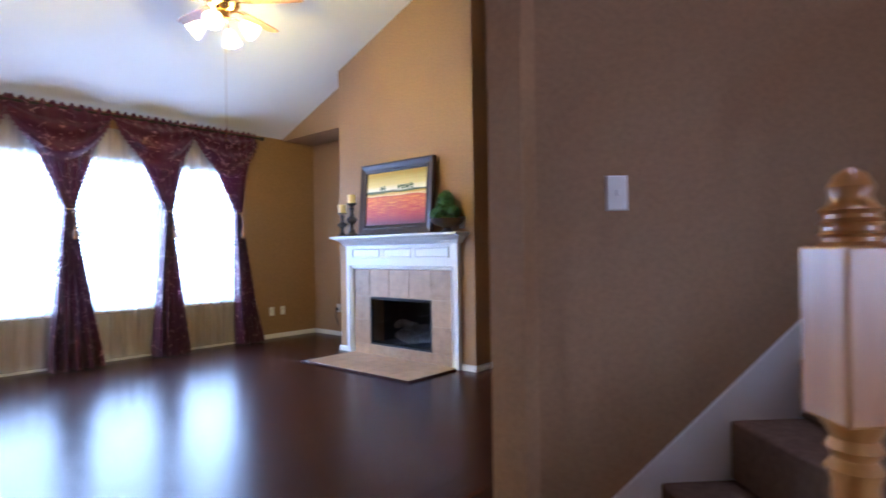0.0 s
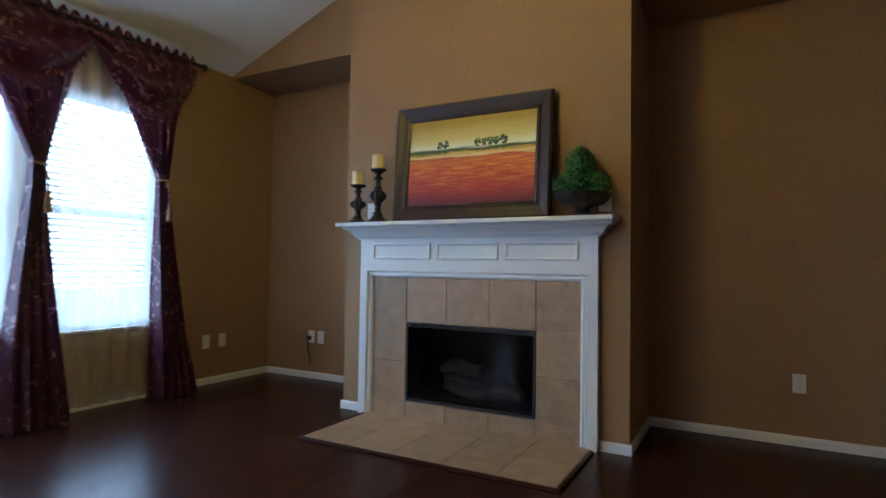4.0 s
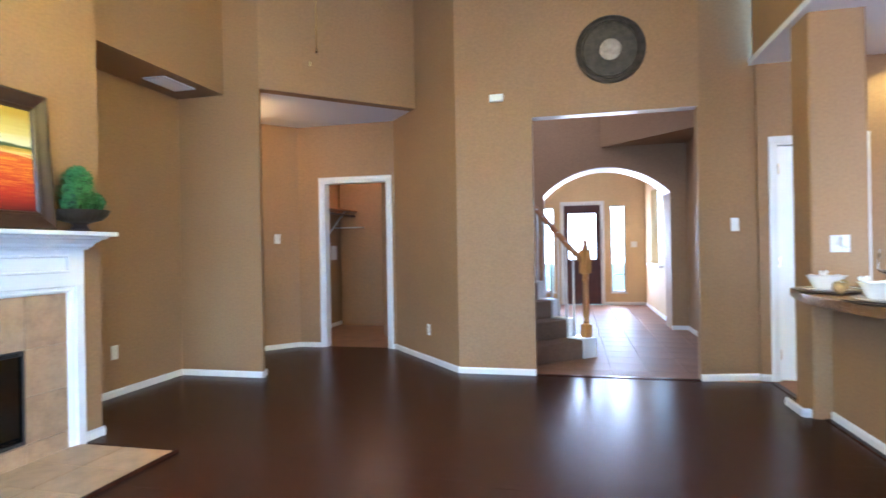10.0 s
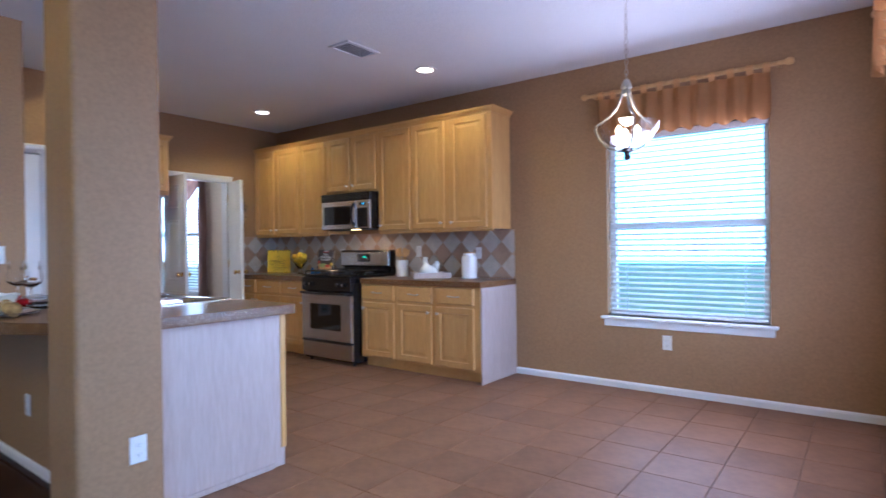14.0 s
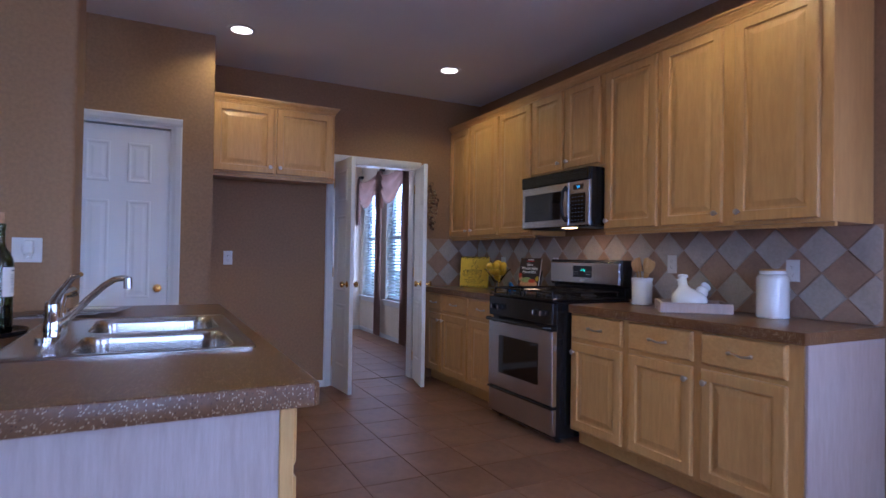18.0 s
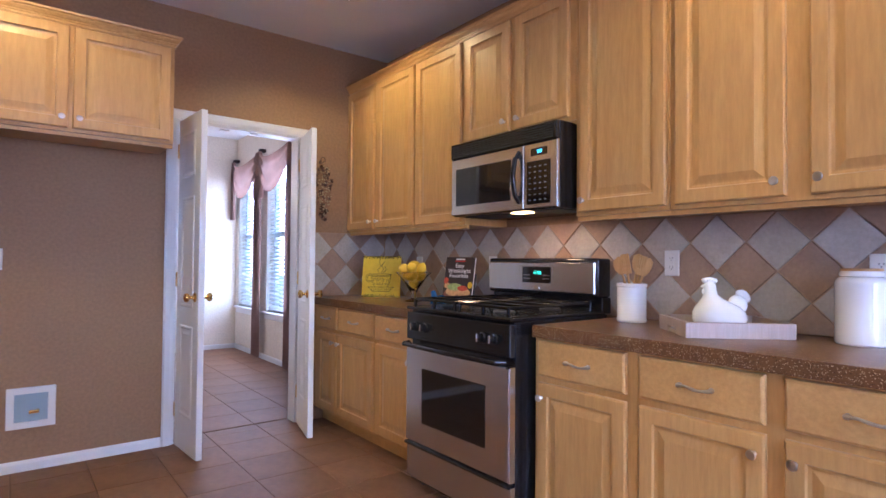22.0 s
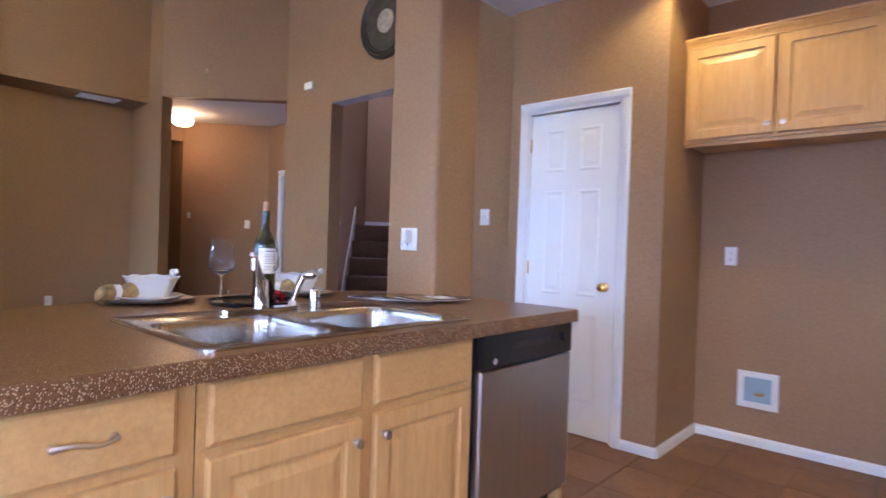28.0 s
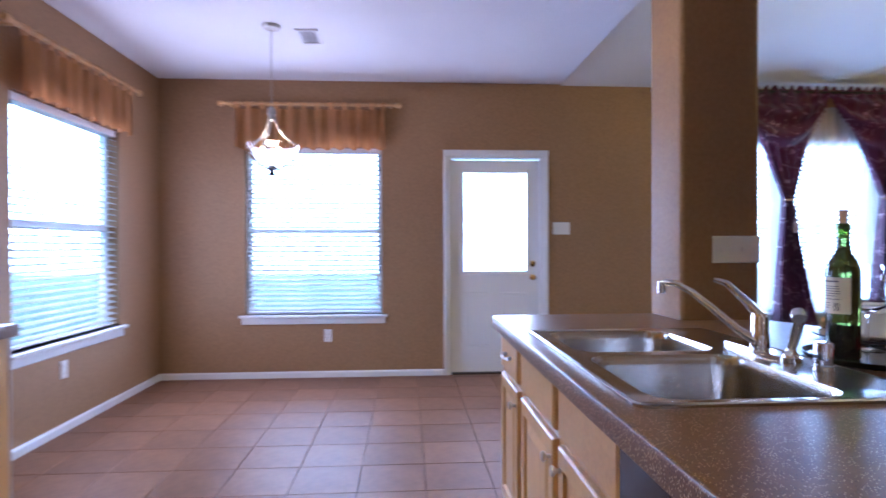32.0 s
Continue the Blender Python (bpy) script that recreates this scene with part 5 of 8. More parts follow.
def pull_mesh():
    bm = bmesh.new()
    pts = [(-0.055 + 0.11 * k / 12, -0.010 - 0.018 * math.sin(math.pi * k / 12) ** 0.7, 0.004 * math.sin(2 * math.pi * k / 12)) for k in range(13)]
    tube(pts, 0.0055, 8, bm, [1.5, 1.1, 0.9, 0.85, 0.85, 0.9, 0.95, 0.9, 0.85, 0.85, 0.9, 1.1, 1.5])
    for s in (-1, 1):
        lathe([(0.009, 0), (0.009, 0.005), (0.006, 0.012), (0, 0.012)], 10, bm, pose(s * 0.052, 0, 0, 90))
    return finish(bm, "handle", M_NICKEL, True)


pull_me = pull_mesh()


def add_door(root, x, z, w, h, knob=None, drawer=False):
    me = door_mesh(w, h, DRAWER if drawer else DOOR, M_MAPLEH if drawer else M_MAPLE, "drawer_front" if drawer else "door")
    d = share("drawer_front" if drawer else "door", me, root, pose(x, -0.001, z))
    if drawer and knob != "none":
        share("handle", pull_me, d, pose(w / 2, -0.019, h / 2), "curved satin nickel pull")
    elif knob and knob != "none":
        kx = 0.028 if "l" in knob else w - 0.028
        kz = h - 0.06 if "t" in knob else 0.05
        share("knob", knob_me, d, pose(kx, -0.019, kz), "round nickel knob")
    return d


def base_unit(x, y, rz, w, doors, label, drawers=True, dummy=False, group="base cabinets"):
    """A base cabinet, front towards local -y, its face on y = 0, depth 0.6 behind."""
    root = thing("base_cabinet", label, "cabinet", (x, y, 0), rz, group)
    if dummy:
        # open under the sink
        part("body", box(0, w, 0.0, 0.585, 0.10, 0.67, None, 0.001), M_MAPLE, root)
        part("front_rail", box(0, w, 0.0, 0.019, 0.67, ZT0 - 0.052), M_MAPLEH, root)
        for xx in (0, w - 0.016):
            part("side_rail", box(xx, xx + 0.016, 0.019, 0.585, 0.67, ZT0 - 0.052), M_MAPLE, root)
    else:
        part("body", box(0, w, 0.0, 0.585, 0.10, ZT0 - 0.052, None, 0.001), M_MAPLE, root)
    part("toe_kick", box(0.0, w, 0.075, 0.09, 0.002, 0.099), M_MAPLEH, root)
    for a, b, k in doors:
        if drawers:
            add_door(root, a, 0.682, b - a, 0.148, "none" if dummy else None, True)
            add_door(root, a, 0.122, b - a, 0.534, k)
        else:
            add_door(root, a, 0.122, b - a, 0.70, k)
    return root


def upper_unit(x, y, rz, w, z0, z1, doors, label, depth=0.328, group="wall cabinets"):
    root = thing("wall_cabinet", label, "cabinet", (x, y, z0), rz, group)
    part("body", box(0, w, 0.0, depth, 0, z1 - z0, None, 0.001), M_MAPLE, root)
    for a, b, k in doors:
        add_door(root, a, 0.018, b - a, z1 - z0 - 0.04, k)
    part("light_rail", box(0.0, w, 0.012, 0.03, -0.02, -0.001), M_MAPLEH, root)
    return root


XF = XW + 0.60      # base cabinet faces
XU = XW + 0.332     # wall cabinet faces
# along the west wall, from the range northwards; local x runs along +y
base_unit(XF, -1.742, 90, 0.485, [(0.025, 0.445, "tl")], "maple base cabinet with one drawer and one door")
base_unit(XF, -1.255, 90, 0.95, [(0.012, 0.425, "tr"), (0.477, 0.888, "tl")], "maple base cabinet with two drawers and two doors")
base_unit(XF, -3.029, 90, 0.495, [(0.012, 0.41, "tr")], "maple base cabinet beside the range")
base_unit(XF, -3.906, 90, 0.875, [(0.09, 0.37, "tr"), (0.395, 0.85, "tl")], "maple base cabinet in the corner")
ep = thing("end_panel", "pale maple end panel of the base cabinets", "panel", (0, 0, 0))
part("panel", box(XW + 0.002, XF, -0.302, -0.288, 0.0, ZT0 - 0.052, None, 0.002), M_WASH, ep)
upper_unit(XU, -1.287, 90, 0.95, 1.362, 2.43, [(0.025, 0.415, "br"), (0.487, 0.897, "bl")], "tall maple wall cabinet with two raised-panel doors")
upper_unit(XU, -1.745, 90, 0.456, 1.362, 2.43, [(0.025, 0.445, "bl")], "tall maple wall cabinet with one door")
upper_unit(XU, -2.527, 90, 0.78, 1.81, 2.43, [(0.004, 0.360, "br"), (0.402, 0.745, "bl")], "short maple wall cabinet above the microwave")
upper_unit(XU, -3.010, 90, 0.48, 1.362, 2.43, [(0.005, 0.452, "br")], "tall maple wall cabinet with one door")
upper_unit(XU, -3.907, 90, 0.895, 1.362, 2.43, [(0.010, 0.385, "br"), (0.43, 0.878, "bl")], "tall maple wall cabinet in the corner")
cr = thing("crown_moulding", "maple crown moulding along the wall cabinets", "moulding", (0, 0, 0))
CRN = [(-0.02, -0.014), (0.006, -0.014), (0.006, -0.004), (0.011, 0.0), (0.011, 0.006), (0.017, 0.010), (0.026, 0.021), (0.026, 0.027), (0.034, 0.031), (0.036, 0.042), (-0.02, 0.042)]
part("front_run", sweep(CRN, (XU + 0.001, -3.907, 2.431), (XU + 0.001, -0.335, 2.431), None, (0, 0, 1), (0, 1)), M_MAPLEH, cr)
part("return_run", sweep(CRN, (XU + 0.001, -0.335, 2.431), (XW + 0.003, -0.335, 2.431), None, (0, 0, 1), (1, 0)), M_MAPLEH, cr)
# above the fridge place, facing north
upper_unit(XS - 0.002, -3.535, 180, 0.965, 1.80, 2.365, [(0.02, 0.468, "br"), (0.488, 0.945, "bl")], "maple wall cabinet above the empty fridge place", 0.372)
cf = thing("crown_moulding", "maple crown moulding of the fridge cabinet", "moulding", (0, 0, 0))
part("front_run", sweep(CRN, (XS - 0.002, -3.534, 2.366), (-6.617, -3.534, 2.366), None, (0, 0, 1), (0, 1)), M_MAPLEH, cf)
part("return_run", sweep(CRN, (-6.617, -3.534, 2.366), (-6.617, YF + 0.002, 2.366), None, (0, 0, 1), (1, 0)), M_MAPLEH, cf)


# ---------------- counters and splash ----------------
def counter(name, pts, label):
    root = thing(name, label, "countertop", (0, 0, 0))
    bm = prism(pts, ZT0 - 0.0515, ZT0)
    es = [e for e in bm.edges if all(v.co.z > ZT0 - 0.004 for v in e.verts)]
    bmesh.ops.bevel(bm, geom=es, offset=0.007, segments=3, affect="EDGES", profile=0.5)
    edge = bm.copy()
    level = lambda f: f.calc_center_median().z > ZT0 - 0.0005
    bmesh.ops.delete(bm, geom=[f for f in bm.faces if not level(f)], context="FACES")
    bmesh.ops.delete(edge, geom=[f for f in edge.faces if level(f)], context="FACES")
    part("top", bm, M_COUNTER, root, "", True)
    part("edge", edge, M_COUNTER, root, "thick rounded laminate edge", True)


XC = XF + 0.03
counter("countertop", [(XW + 0.011, -0.285), (XW + 0.011, -1.735), (XC, -1.735), (XC, -0.285)], "speckled brown laminate countertop beside the range")
counter("countertop", [(XW + 0.011, -2.535), (XW + 0.011, -3.898), (XC, -3.898), (XC, -2.535)], "speckled brown laminate countertop in the corner")


def splash(name, label, u0, u1, z0, z1, place, first):
    """A wall of square tiles laid on their corner, grey and tan in turn; place maps (u, z) to the wall."""
    root = thing(name, label, "backsplash", (0, 0, 0))
    part("grout_bed", shifted(box(u0, u1, 0.0, 0.003, z0, z1), place), M_FGROUT, root)
    D = 0.235
    g = 0.0035
    zc = z1 - D / 2
    i0 = math.floor((u0 - first) / (D / 2)) - 2
    for i in range(i0, i0 + int((u1 - u0) / D) * 2 + 8):
        for j in range(-4, 3):
            if (i + j) % 2:
                continue
            cu, cz = first + i * D / 2, zc + j * D / 2
            q = [(cu - D / 2 + g, cz), (cu, cz - D / 2 + g), (cu + D / 2 - g, cz), (cu, cz + D / 2 - g)]
            q = clip_poly(q, u0, u1, z0, z1)
            if len(q) < 3 or poly_area(q) < 6e-4:
                continue
            t = bmesh.new()
            lo = [t.verts.new((u, 0.003, z)) for u, z in q]
            mu = (sum(p[0] for p in q) / len(q), sum(p[1] for p in q) / len(q))
            hi = [t.verts.new((mu[0] + (u - mu[0]) * 0.985, 0.010, mu[1] + (z - mu[1]) * 0.985)) for u, z in q]
            t.faces.new(hi)
            for k in range(len(q)):
                r = (k + 1) % len(q)
                t.faces.new((lo[k], lo[r], hi[r], hi[k]))
            t.transform(place)
            part("tile", t, M_BSGREY if j % 2 == 0 else M_BSTAN, root)
    return root


def clip_poly(q, u0, u1, z0, z1):
    for ax, lim, sgn in ((0, u0, 1), (0, u1, -1), (1, z0, 1), (1, z1, -1)):
        out = []
        for a, b in zip(q, q[1:] + q[:1]):
            da, db = sgn * (a[ax] - lim), sgn * (b[ax] - lim)
            if da >= 0:
                out.append(a)
            if (da > 0) != (db > 0) and da != db:
                f = da / (da - db)
                out.append((a[0] + f * (b[0] - a[0]), a[1] + f * (b[1] - a[1])))
        q = out
        if not q:
            break
    return q


def poly_area(q):
    return abs(sum(a[0] * b[1] - b[0] * a[1] for a, b in zip(q, q[1:] + q[:1]))) / 2


# local y = 0 lies on the wall and +y comes into the room
PLW = Matrix(((0, 1, 0, XW), (1, 0, 0, 0), (0, 0, 1, 0), (0, 0, 0, 1)))
splash("backsplash", "diagonal grey and tan tile backsplash behind the counter", -3.90, -0.298, ZT0 + 0.001, 1.361, PLW, -1.265)
PLS = Matrix(((-1, 0, 0, 0), (0, 1, 0, YF), (0, 0, 1, 0), (0, 0, 0, 1)))
splash("backsplash", "diagonal grey and tan tile backsplash on the corner wall", 7.63, 8.25, ZT0 + 0.001, 1.361, PLS, 8.148)

# ---------------- gas range ----------------
rg = thing("gas_range", "stainless steel and black gas range with oven door and four burners", "stove", (XW + 0.70, -2.525, 0), 90)
RW = 0.762
part("body", box(0.004, RW - 0.004, 0.005, 0.63, 0.03, 0.905, None, 0.003), M_BLACK, rg)
part("storage_drawer", rings(RW - 0.008, 0.165, [(0, 0.022), (0.006, 0.028)], 0.0), M_STEEL, rg, "", False, pose(0.004, 0.004, 0.055))
od = part("oven_door", rings(RW - 0.008, 0.475, [(0, 0.03), (0.006, 0.036)], 0.0), M_STEEL, rg, "stainless oven door", False, pose(0.004, 0.004, 0.24))
part("oven_window", rings(0.466, 0.27, [(0, 0.002), (0.004, 0.003)], 0.0), M_DARKGLASS, od, "dark glass window", False, pose(0.142, -0.0362, 0.11))
part("drawer_lip", box(0.01, RW - 0.01, -0.045, 0.004, 0.222, 0.238, None, 0.006, 2), M_BLACK, rg)
hb = tube([(0.03, -0.032, 0.735), (0.04, -0.07, 0.735), (RW / 2, -0.082, 0.735), (RW - 0.04, -0.07, 0.735), (RW - 0.03, -0.032, 0.735)], 0.013, 10)
part("oven_handle", hb, M_BLACK, rg, "black curved oven handle", True)
part("control_strip", box(0.004, RW - 0.004, -0.03, 0.006, 0.755, 0.895, None, 0.006, 2), M_BLACK, rg)
for kx in (0.09, 0.17, RW - 0.17, RW - 0.09):
    bm = shifted(lathe([(0.024, 0), (0.024, 0.006), (0.019, 0.01), (0.017, 0.03), (0.012, 0.033), (0, 0.033)], 18), pose(kx, -0.03, 0.825, 90))
    k = part("knob", bm, M_BLACK, rg, "black burner knob", True)
    part("pointer", box(kx - 0.004, kx + 0.004, -0.068, -0.06, 0.808, 0.842, None, 0.002), M_STEEL, k)
part("cooktop", box(0.0, RW, -0.03, 0.60, 0.906, 0.922, None, 0.006, 2), M_BLACK, rg)
for bx, by in ((0.19, 0.12), (0.57, 0.12), (0.19, 0.43), (0.57, 0.43)):
    b = part("burner", shifted(lathe([(0.0, 0), (0.05, 0), (0.05, 0.008), (0.035, 0.012), (0.033, 0.02), (0.02, 0.024), (0, 0.024)], 20), pose(bx, by, 0.922)), M_BLACKM, rg, "", True)
for gx in (0.04, 0.40):
    bm = bmesh.new()
    for a, b in (((0, 0.0), (0.32, 0.0)), ((0, 0.55), (0.32, 0.55)), ((0, 0.0), (0, 0.55)), ((0.32, 0.0), (0.32, 0.55)), ((0, 0.275), (0.32, 0.275)), ((0.16, 0.0), (0.16, 0.55)), ((0, 0.135), (0.32, 0.135)), ((0, 0.415), (0.32, 0.415))):
        box(gx + min(a[0], b[0]) - 0.005, gx + max(a[0], b[0]) + 0.005, min(a[1], b[1]) - 0.005, max(a[1], b[1]) + 0.005, 0.952, 0.966, bm, 0.004)
    for a in (0, 0.16, 0.32):
        for c in (0, 0.55):
            box(gx + a - 0.007, gx + a + 0.007, c - 0.007, c + 0.007, 0.922, 0.962, bm, 0.003)
    part("grate", bm, M_BLACK, rg, "black cast iron grate")
part("backguard_base", box(0.0, RW, 0.585, 0.655, 0.907, 0.985, None, 0.004), M_BLACK, rg)
bm = box(0.0, RW, 0.55, 0.655, 0.985, 1.175, None, 0.012, 3)
part("backguard", bm, M_BLACK, rg, "", True)
bg = part("backguard_face", rings(RW - 0.02, 0.155, [(0, 0.006), (0.006, 0.012)], 0.0), M_STEEL, rg, "stainless control face", False, pose(0.01, 0.55, 1.0))
ds = part("display", rings(0.20, 0.085, [(0, 0.001), (0.003, 0.002)], 0.0), M_DARKGLASS, bg, "black display panel", False, pose(0.27, -0.0121, 0.045))
M_LED = glow("green_led", (0.1, 0.9, 0.55), 2.5)
bm = bmesh.new()
for k, xx in enumerate((0.085, 0.097, 0.112, 0.124)):
    if k == 2:
        box(xx - 0.0065, xx - 0.0055, -0.0026, -0.0022, 0.048, 0.05, bm)
    box(xx, xx + 0.002, -0.0026, -0.0022, 0.045, 0.062, bm)
    if k > 1:
        box(xx + 0.006, xx + 0.008, -0.0026, -0.0022, 0.045, 0.062, bm)
        box(xx, xx + 0.008, -0.0026, -0.0022, 0.06, 0.062, bm)
part("digits", bm, M_LED, ds)
bm = bmesh.new()
for k in range(8):
    box(0.012 + 0.012 * (k % 4), 0.019 + 0.012 * (k % 4), -0.0026, -0.0022, 0.02 + 0.018 * (k // 4), 0.025 + 0.018 * (k // 4), bm)
    box(0.145 + 0.012 * (k % 4), 0.152 + 0.012 * (k % 4), -0.0026, -0.0022, 0.02 + 0.018 * (k // 4), 0.025 + 0.018 * (k // 4), bm)
part("buttons", bm, M_STEEL, ds)
part("badge", shifted(lathe([(0.022, 0), (0.02, 0.003), (0, 0.003)], 20), pose(0.37, -0.0121, 0.022, 90) @ Matrix.Diagonal((1, 0.5, 1, 1))), M_CHROME, bg, "small oval chrome badge", True)
for xx in (0.05, RW - 0.05):
    for yy in (0.06, 0.55):
        part("foot", shifted(lathe([(0.018, 0), (0.018, 0.03), (0, 0.03)], 10), pose(xx, yy, 0)), M_BLACKM, rg)

# ---------------- microwave ----------------
mw = thing("microwave_oven", "stainless and black over-the-range microwave with a lit lamp underneath", "microwave", (XW + 0.44, -2.515, 1.400), 90)
MW, MH = 0.755, 0.395
part("body", box(0, MW, 0.012, 0.395, 0.0, MH, None, 0.004), M_BLACK, mw)
part("vent_grille", box(0.0, MW, -0.012, 0.012, 0.31, MH - 0.002, None, 0.005), M_BLACK, mw)
for k in range(6):
    part("louvre", box(0.02, MW - 0.02, -0.0165, -0.012, 0.318 + 0.011 * k, 0.324 + 0.011 * k, None, 0.001), M_BLACKM, mw)
md = part("door", rings(0.545, 0.305, [(0, 0.012), (0.004, 0.016)], 0.0), M_STEEL, mw, "stainless door", False, pose(0.0, 0.011, 0.004))
part("door_window", rings(0.42, 0.20, [(0, 0.001), (0.003, 0.002)], 0.0), M_DARKGLASS, md, "dark glass window", False, pose(0.04, -0.0162, 0.05))
part("door_handle", tube([(0.515, -0.012, 0.035), (0.512, -0.04, 0.07), (0.51, -0.052, 0.155), (0.512, -0.04, 0.24), (0.515, -0.012, 0.275)], 0.012, 10), M_BLACK, md, "black curved handle", True)
cp = part("control_panel", rings(0.205, 0.305, [(0, 0.012), (0.004, 0.016)], 0.0), M_STEEL, mw, "stainless control panel", False, pose(0.548, 0.011, 0.004))
kp = part("keypad", rings(0.145, 0.20, [(0, 0.001), (0.002, 0.002)], 0.0), M_DARKGLASS, cp, "", False, pose(0.02, -0.0162, 0.02))
bm = bmesh.new()
for r_ in range(7):
    for c_ in range(4):
        box(0.014 + c_ * 0.032, 0.028 + c_ * 0.032, -0.0026, -0.0021, 0.016 + r_ * 0.026, 0.021 + r_ * 0.026, bm)
part("key_marks", bm, plain("grey_key_print", (0.16, 0.16, 0.17), 0.5), kp)
dp = part("display", rings(0.10, 0.035, [(0, 0.001), (0.002, 0.002)], 0.0), M_DARKGLASS, cp, "", False, pose(0.045, -0.0162, 0.245))
bm = bmesh.new()
for xx in (0.042, 0.05, 0.058, 0.066):
    box(xx, xx + 0.003, -0.0026, -0.0021, 0.009, 0.026, bm)
part("digits", bm, glow("blue_led", (0.1, 0.6, 0.9), 2.5), dp)
part("lamp_lens", box(0.40, 0.50, 0.06, 0.12, -0.004, -0.0005), glow("cooktop_lamp", (1.0, 0.62, 0.2), 12.0), mw, "lit amber lamp lens")
for a, b in ((0.05, 0.32), (0.55, 0.72)):
    part("filter", box(a, b, 0.05, 0.25, -0.003, -0.0005), M_BLACKM, mw)
area("cooktop_light", XW + 0.30, -2.07, 1.395, 0, 0, 0.1, 0.1, 2.2, (1.0, 0.6, 0.25))

# ---------------- things on the west counter ----------------
ZK = ZT0 + 0.0005
XG = XW + 0.011
M_YEL = plain("yellow_board", (0.68, 0.46, 0.008), 0.6, vary=0.12, nscale=18.0)
M_INK = plain("black_ink", (0.02, 0.018, 0.012), 0.7)
sg = thing("coffee_sign", "yellow wooden sign with a drawn coffee cup on the counter", "sign", (-7.99, -3.53, ZK), 134)
LEAN = pose(0, 0, 0, -9)
part("board", box(-0.14, 0.14, 0, 0.016, 0, 0.30, None, 0.003), M_YEL, sg, "", False, LEAN)


def ink(paths, r, parent, m):
    bm = bmesh.new()
    for p in paths:
        tube([(x, -0.001, z) for x, z in p], r, 5, bm)
    return part("drawing", bm, M_INK, parent, "", False, m)


arc = lambda cx, cz, rx, rz_, a0, a1, n=14: [(cx + rx * math.cos(radians(a0 + (a1 - a0) * k / n)), cz + rz_ * math.sin(radians(a0 + (a1 - a0) * k / n))) for k in range(n + 1)]
cup = [arc(0.0, 0.165, 0.072, 0.006, 0, 360), arc(0.0, 0.155, 0.072, 0.004, 180, 360), [(-0.071, 0.165), (-0.064, 0.11), (-0.045, 0.075), (0.045, 0.075), (0.064, 0.11), (0.071, 0.165)], arc(-0.085, 0.14, 0.028, 0.03, 60, 300),
       arc(-0.083, 0.14, 0.018, 0.02, 60, 300), [(-0.095, 0.075), (-0.06, 0.045), (0.06, 0.045), (0.095, 0.075), (-0.095, 0.075)], [(-0.02, 0.18), (-0.03, 0.20), (-0.005, 0.225), (-0.02, 0.26), (-0.01, 0.285)],
       [(0.0, 0.18), (0.015, 0.205), (0.0, 0.23), (0.02, 0.262)], [(0.015, 0.18), (0.035, 0.20), (0.022, 0.225)]]
cup += [[(-0.055 + 0.012 * k, 0.118 + 0.01 * math.sin(k * 2)), (-0.05 + 0.012 * k, 0.142)] for k in range(10)]
cup += [[(-0.05 + 0.012 * k, 0.09), (-0.046 + 0.012 * k, 0.104 + 0.004 * math.sin(k * 3))] for k in range(9)]
cup += [[(-0.07 + 0.014 * k, 0.052), (-0.066 + 0.014 * k, 0.066)] for k in range(11)]
ink(cup, 0.0018, sg, LEAN)
r_ = random.Random(3)
ink([[(-0.138 + 0.0062 * k, 0.298), (-0.138 + 0.0062 * k, 0.298 - r_.uniform(0.004, 0.022))] for k in range(45)] + [[(-0.138 + 0.0062 * k, 0.002), (-0.138 + 0.0062 * k, 0.002 + r_.uniform(0.004, 0.022))] for k in range(45)], 0.002, sg, LEAN)

M_LEMON = plain("lemon_peel", (0.80, 0.50, 0.012), 0.4, vary=0.1, nscale=9.0, bump=0.3, bscale=160.0)
gb = thing("glass_bowl", "footed clear glass bowl on the counter", "bowl", (-7.985, -3.11, ZK))
part("bowl", lathe([(0.055, 0.0), (0.058, 0.004), (0.03, 0.012), (0.014, 0.02), (0.016, 0.05), (0.03, 0.075), (0.075, 0.14), (0.12, 0.19), (0.117, 0.19), (0.072, 0.145), (0.027, 0.082), (0, 0.072)], 32), M_CLEAR, gb, "", True)
lem = finish(lathe([(0, -0.044), (0.008, -0.041), (0.02, -0.033), (0.031, -0.015), (0.034, 0.0), (0.031, 0.015), (0.02, 0.033), (0.009, 0.04), (0.006, 0.044), (0, 0.046)], 16), "lemon", M_LEMON, True)
for k, (lx, ly, lz) in enumerate(((0, 0, 0.115), (0.035, 0.03, 0.165), (-0.04, 0.02, 0.16), (0.01, -0.045, 0.165), (0.055, -0.03, 0.212), (-0.055, -0.03, 0.21), (-0.02, 0.055, 0.212), (0.05, 0.05, 0.218), (0.0, 0.0, 0.232))):
    tagged(share("lemon", lem, None, Matrix.Translation((-7.985 + lx, -3.11 + ly, ZK + lz)) @ pose(0, 0, 0, 40 + 57 * k, 30 * k, 71 * k)), "yellow lemon in a glass bowl", "fruit", "lemons")

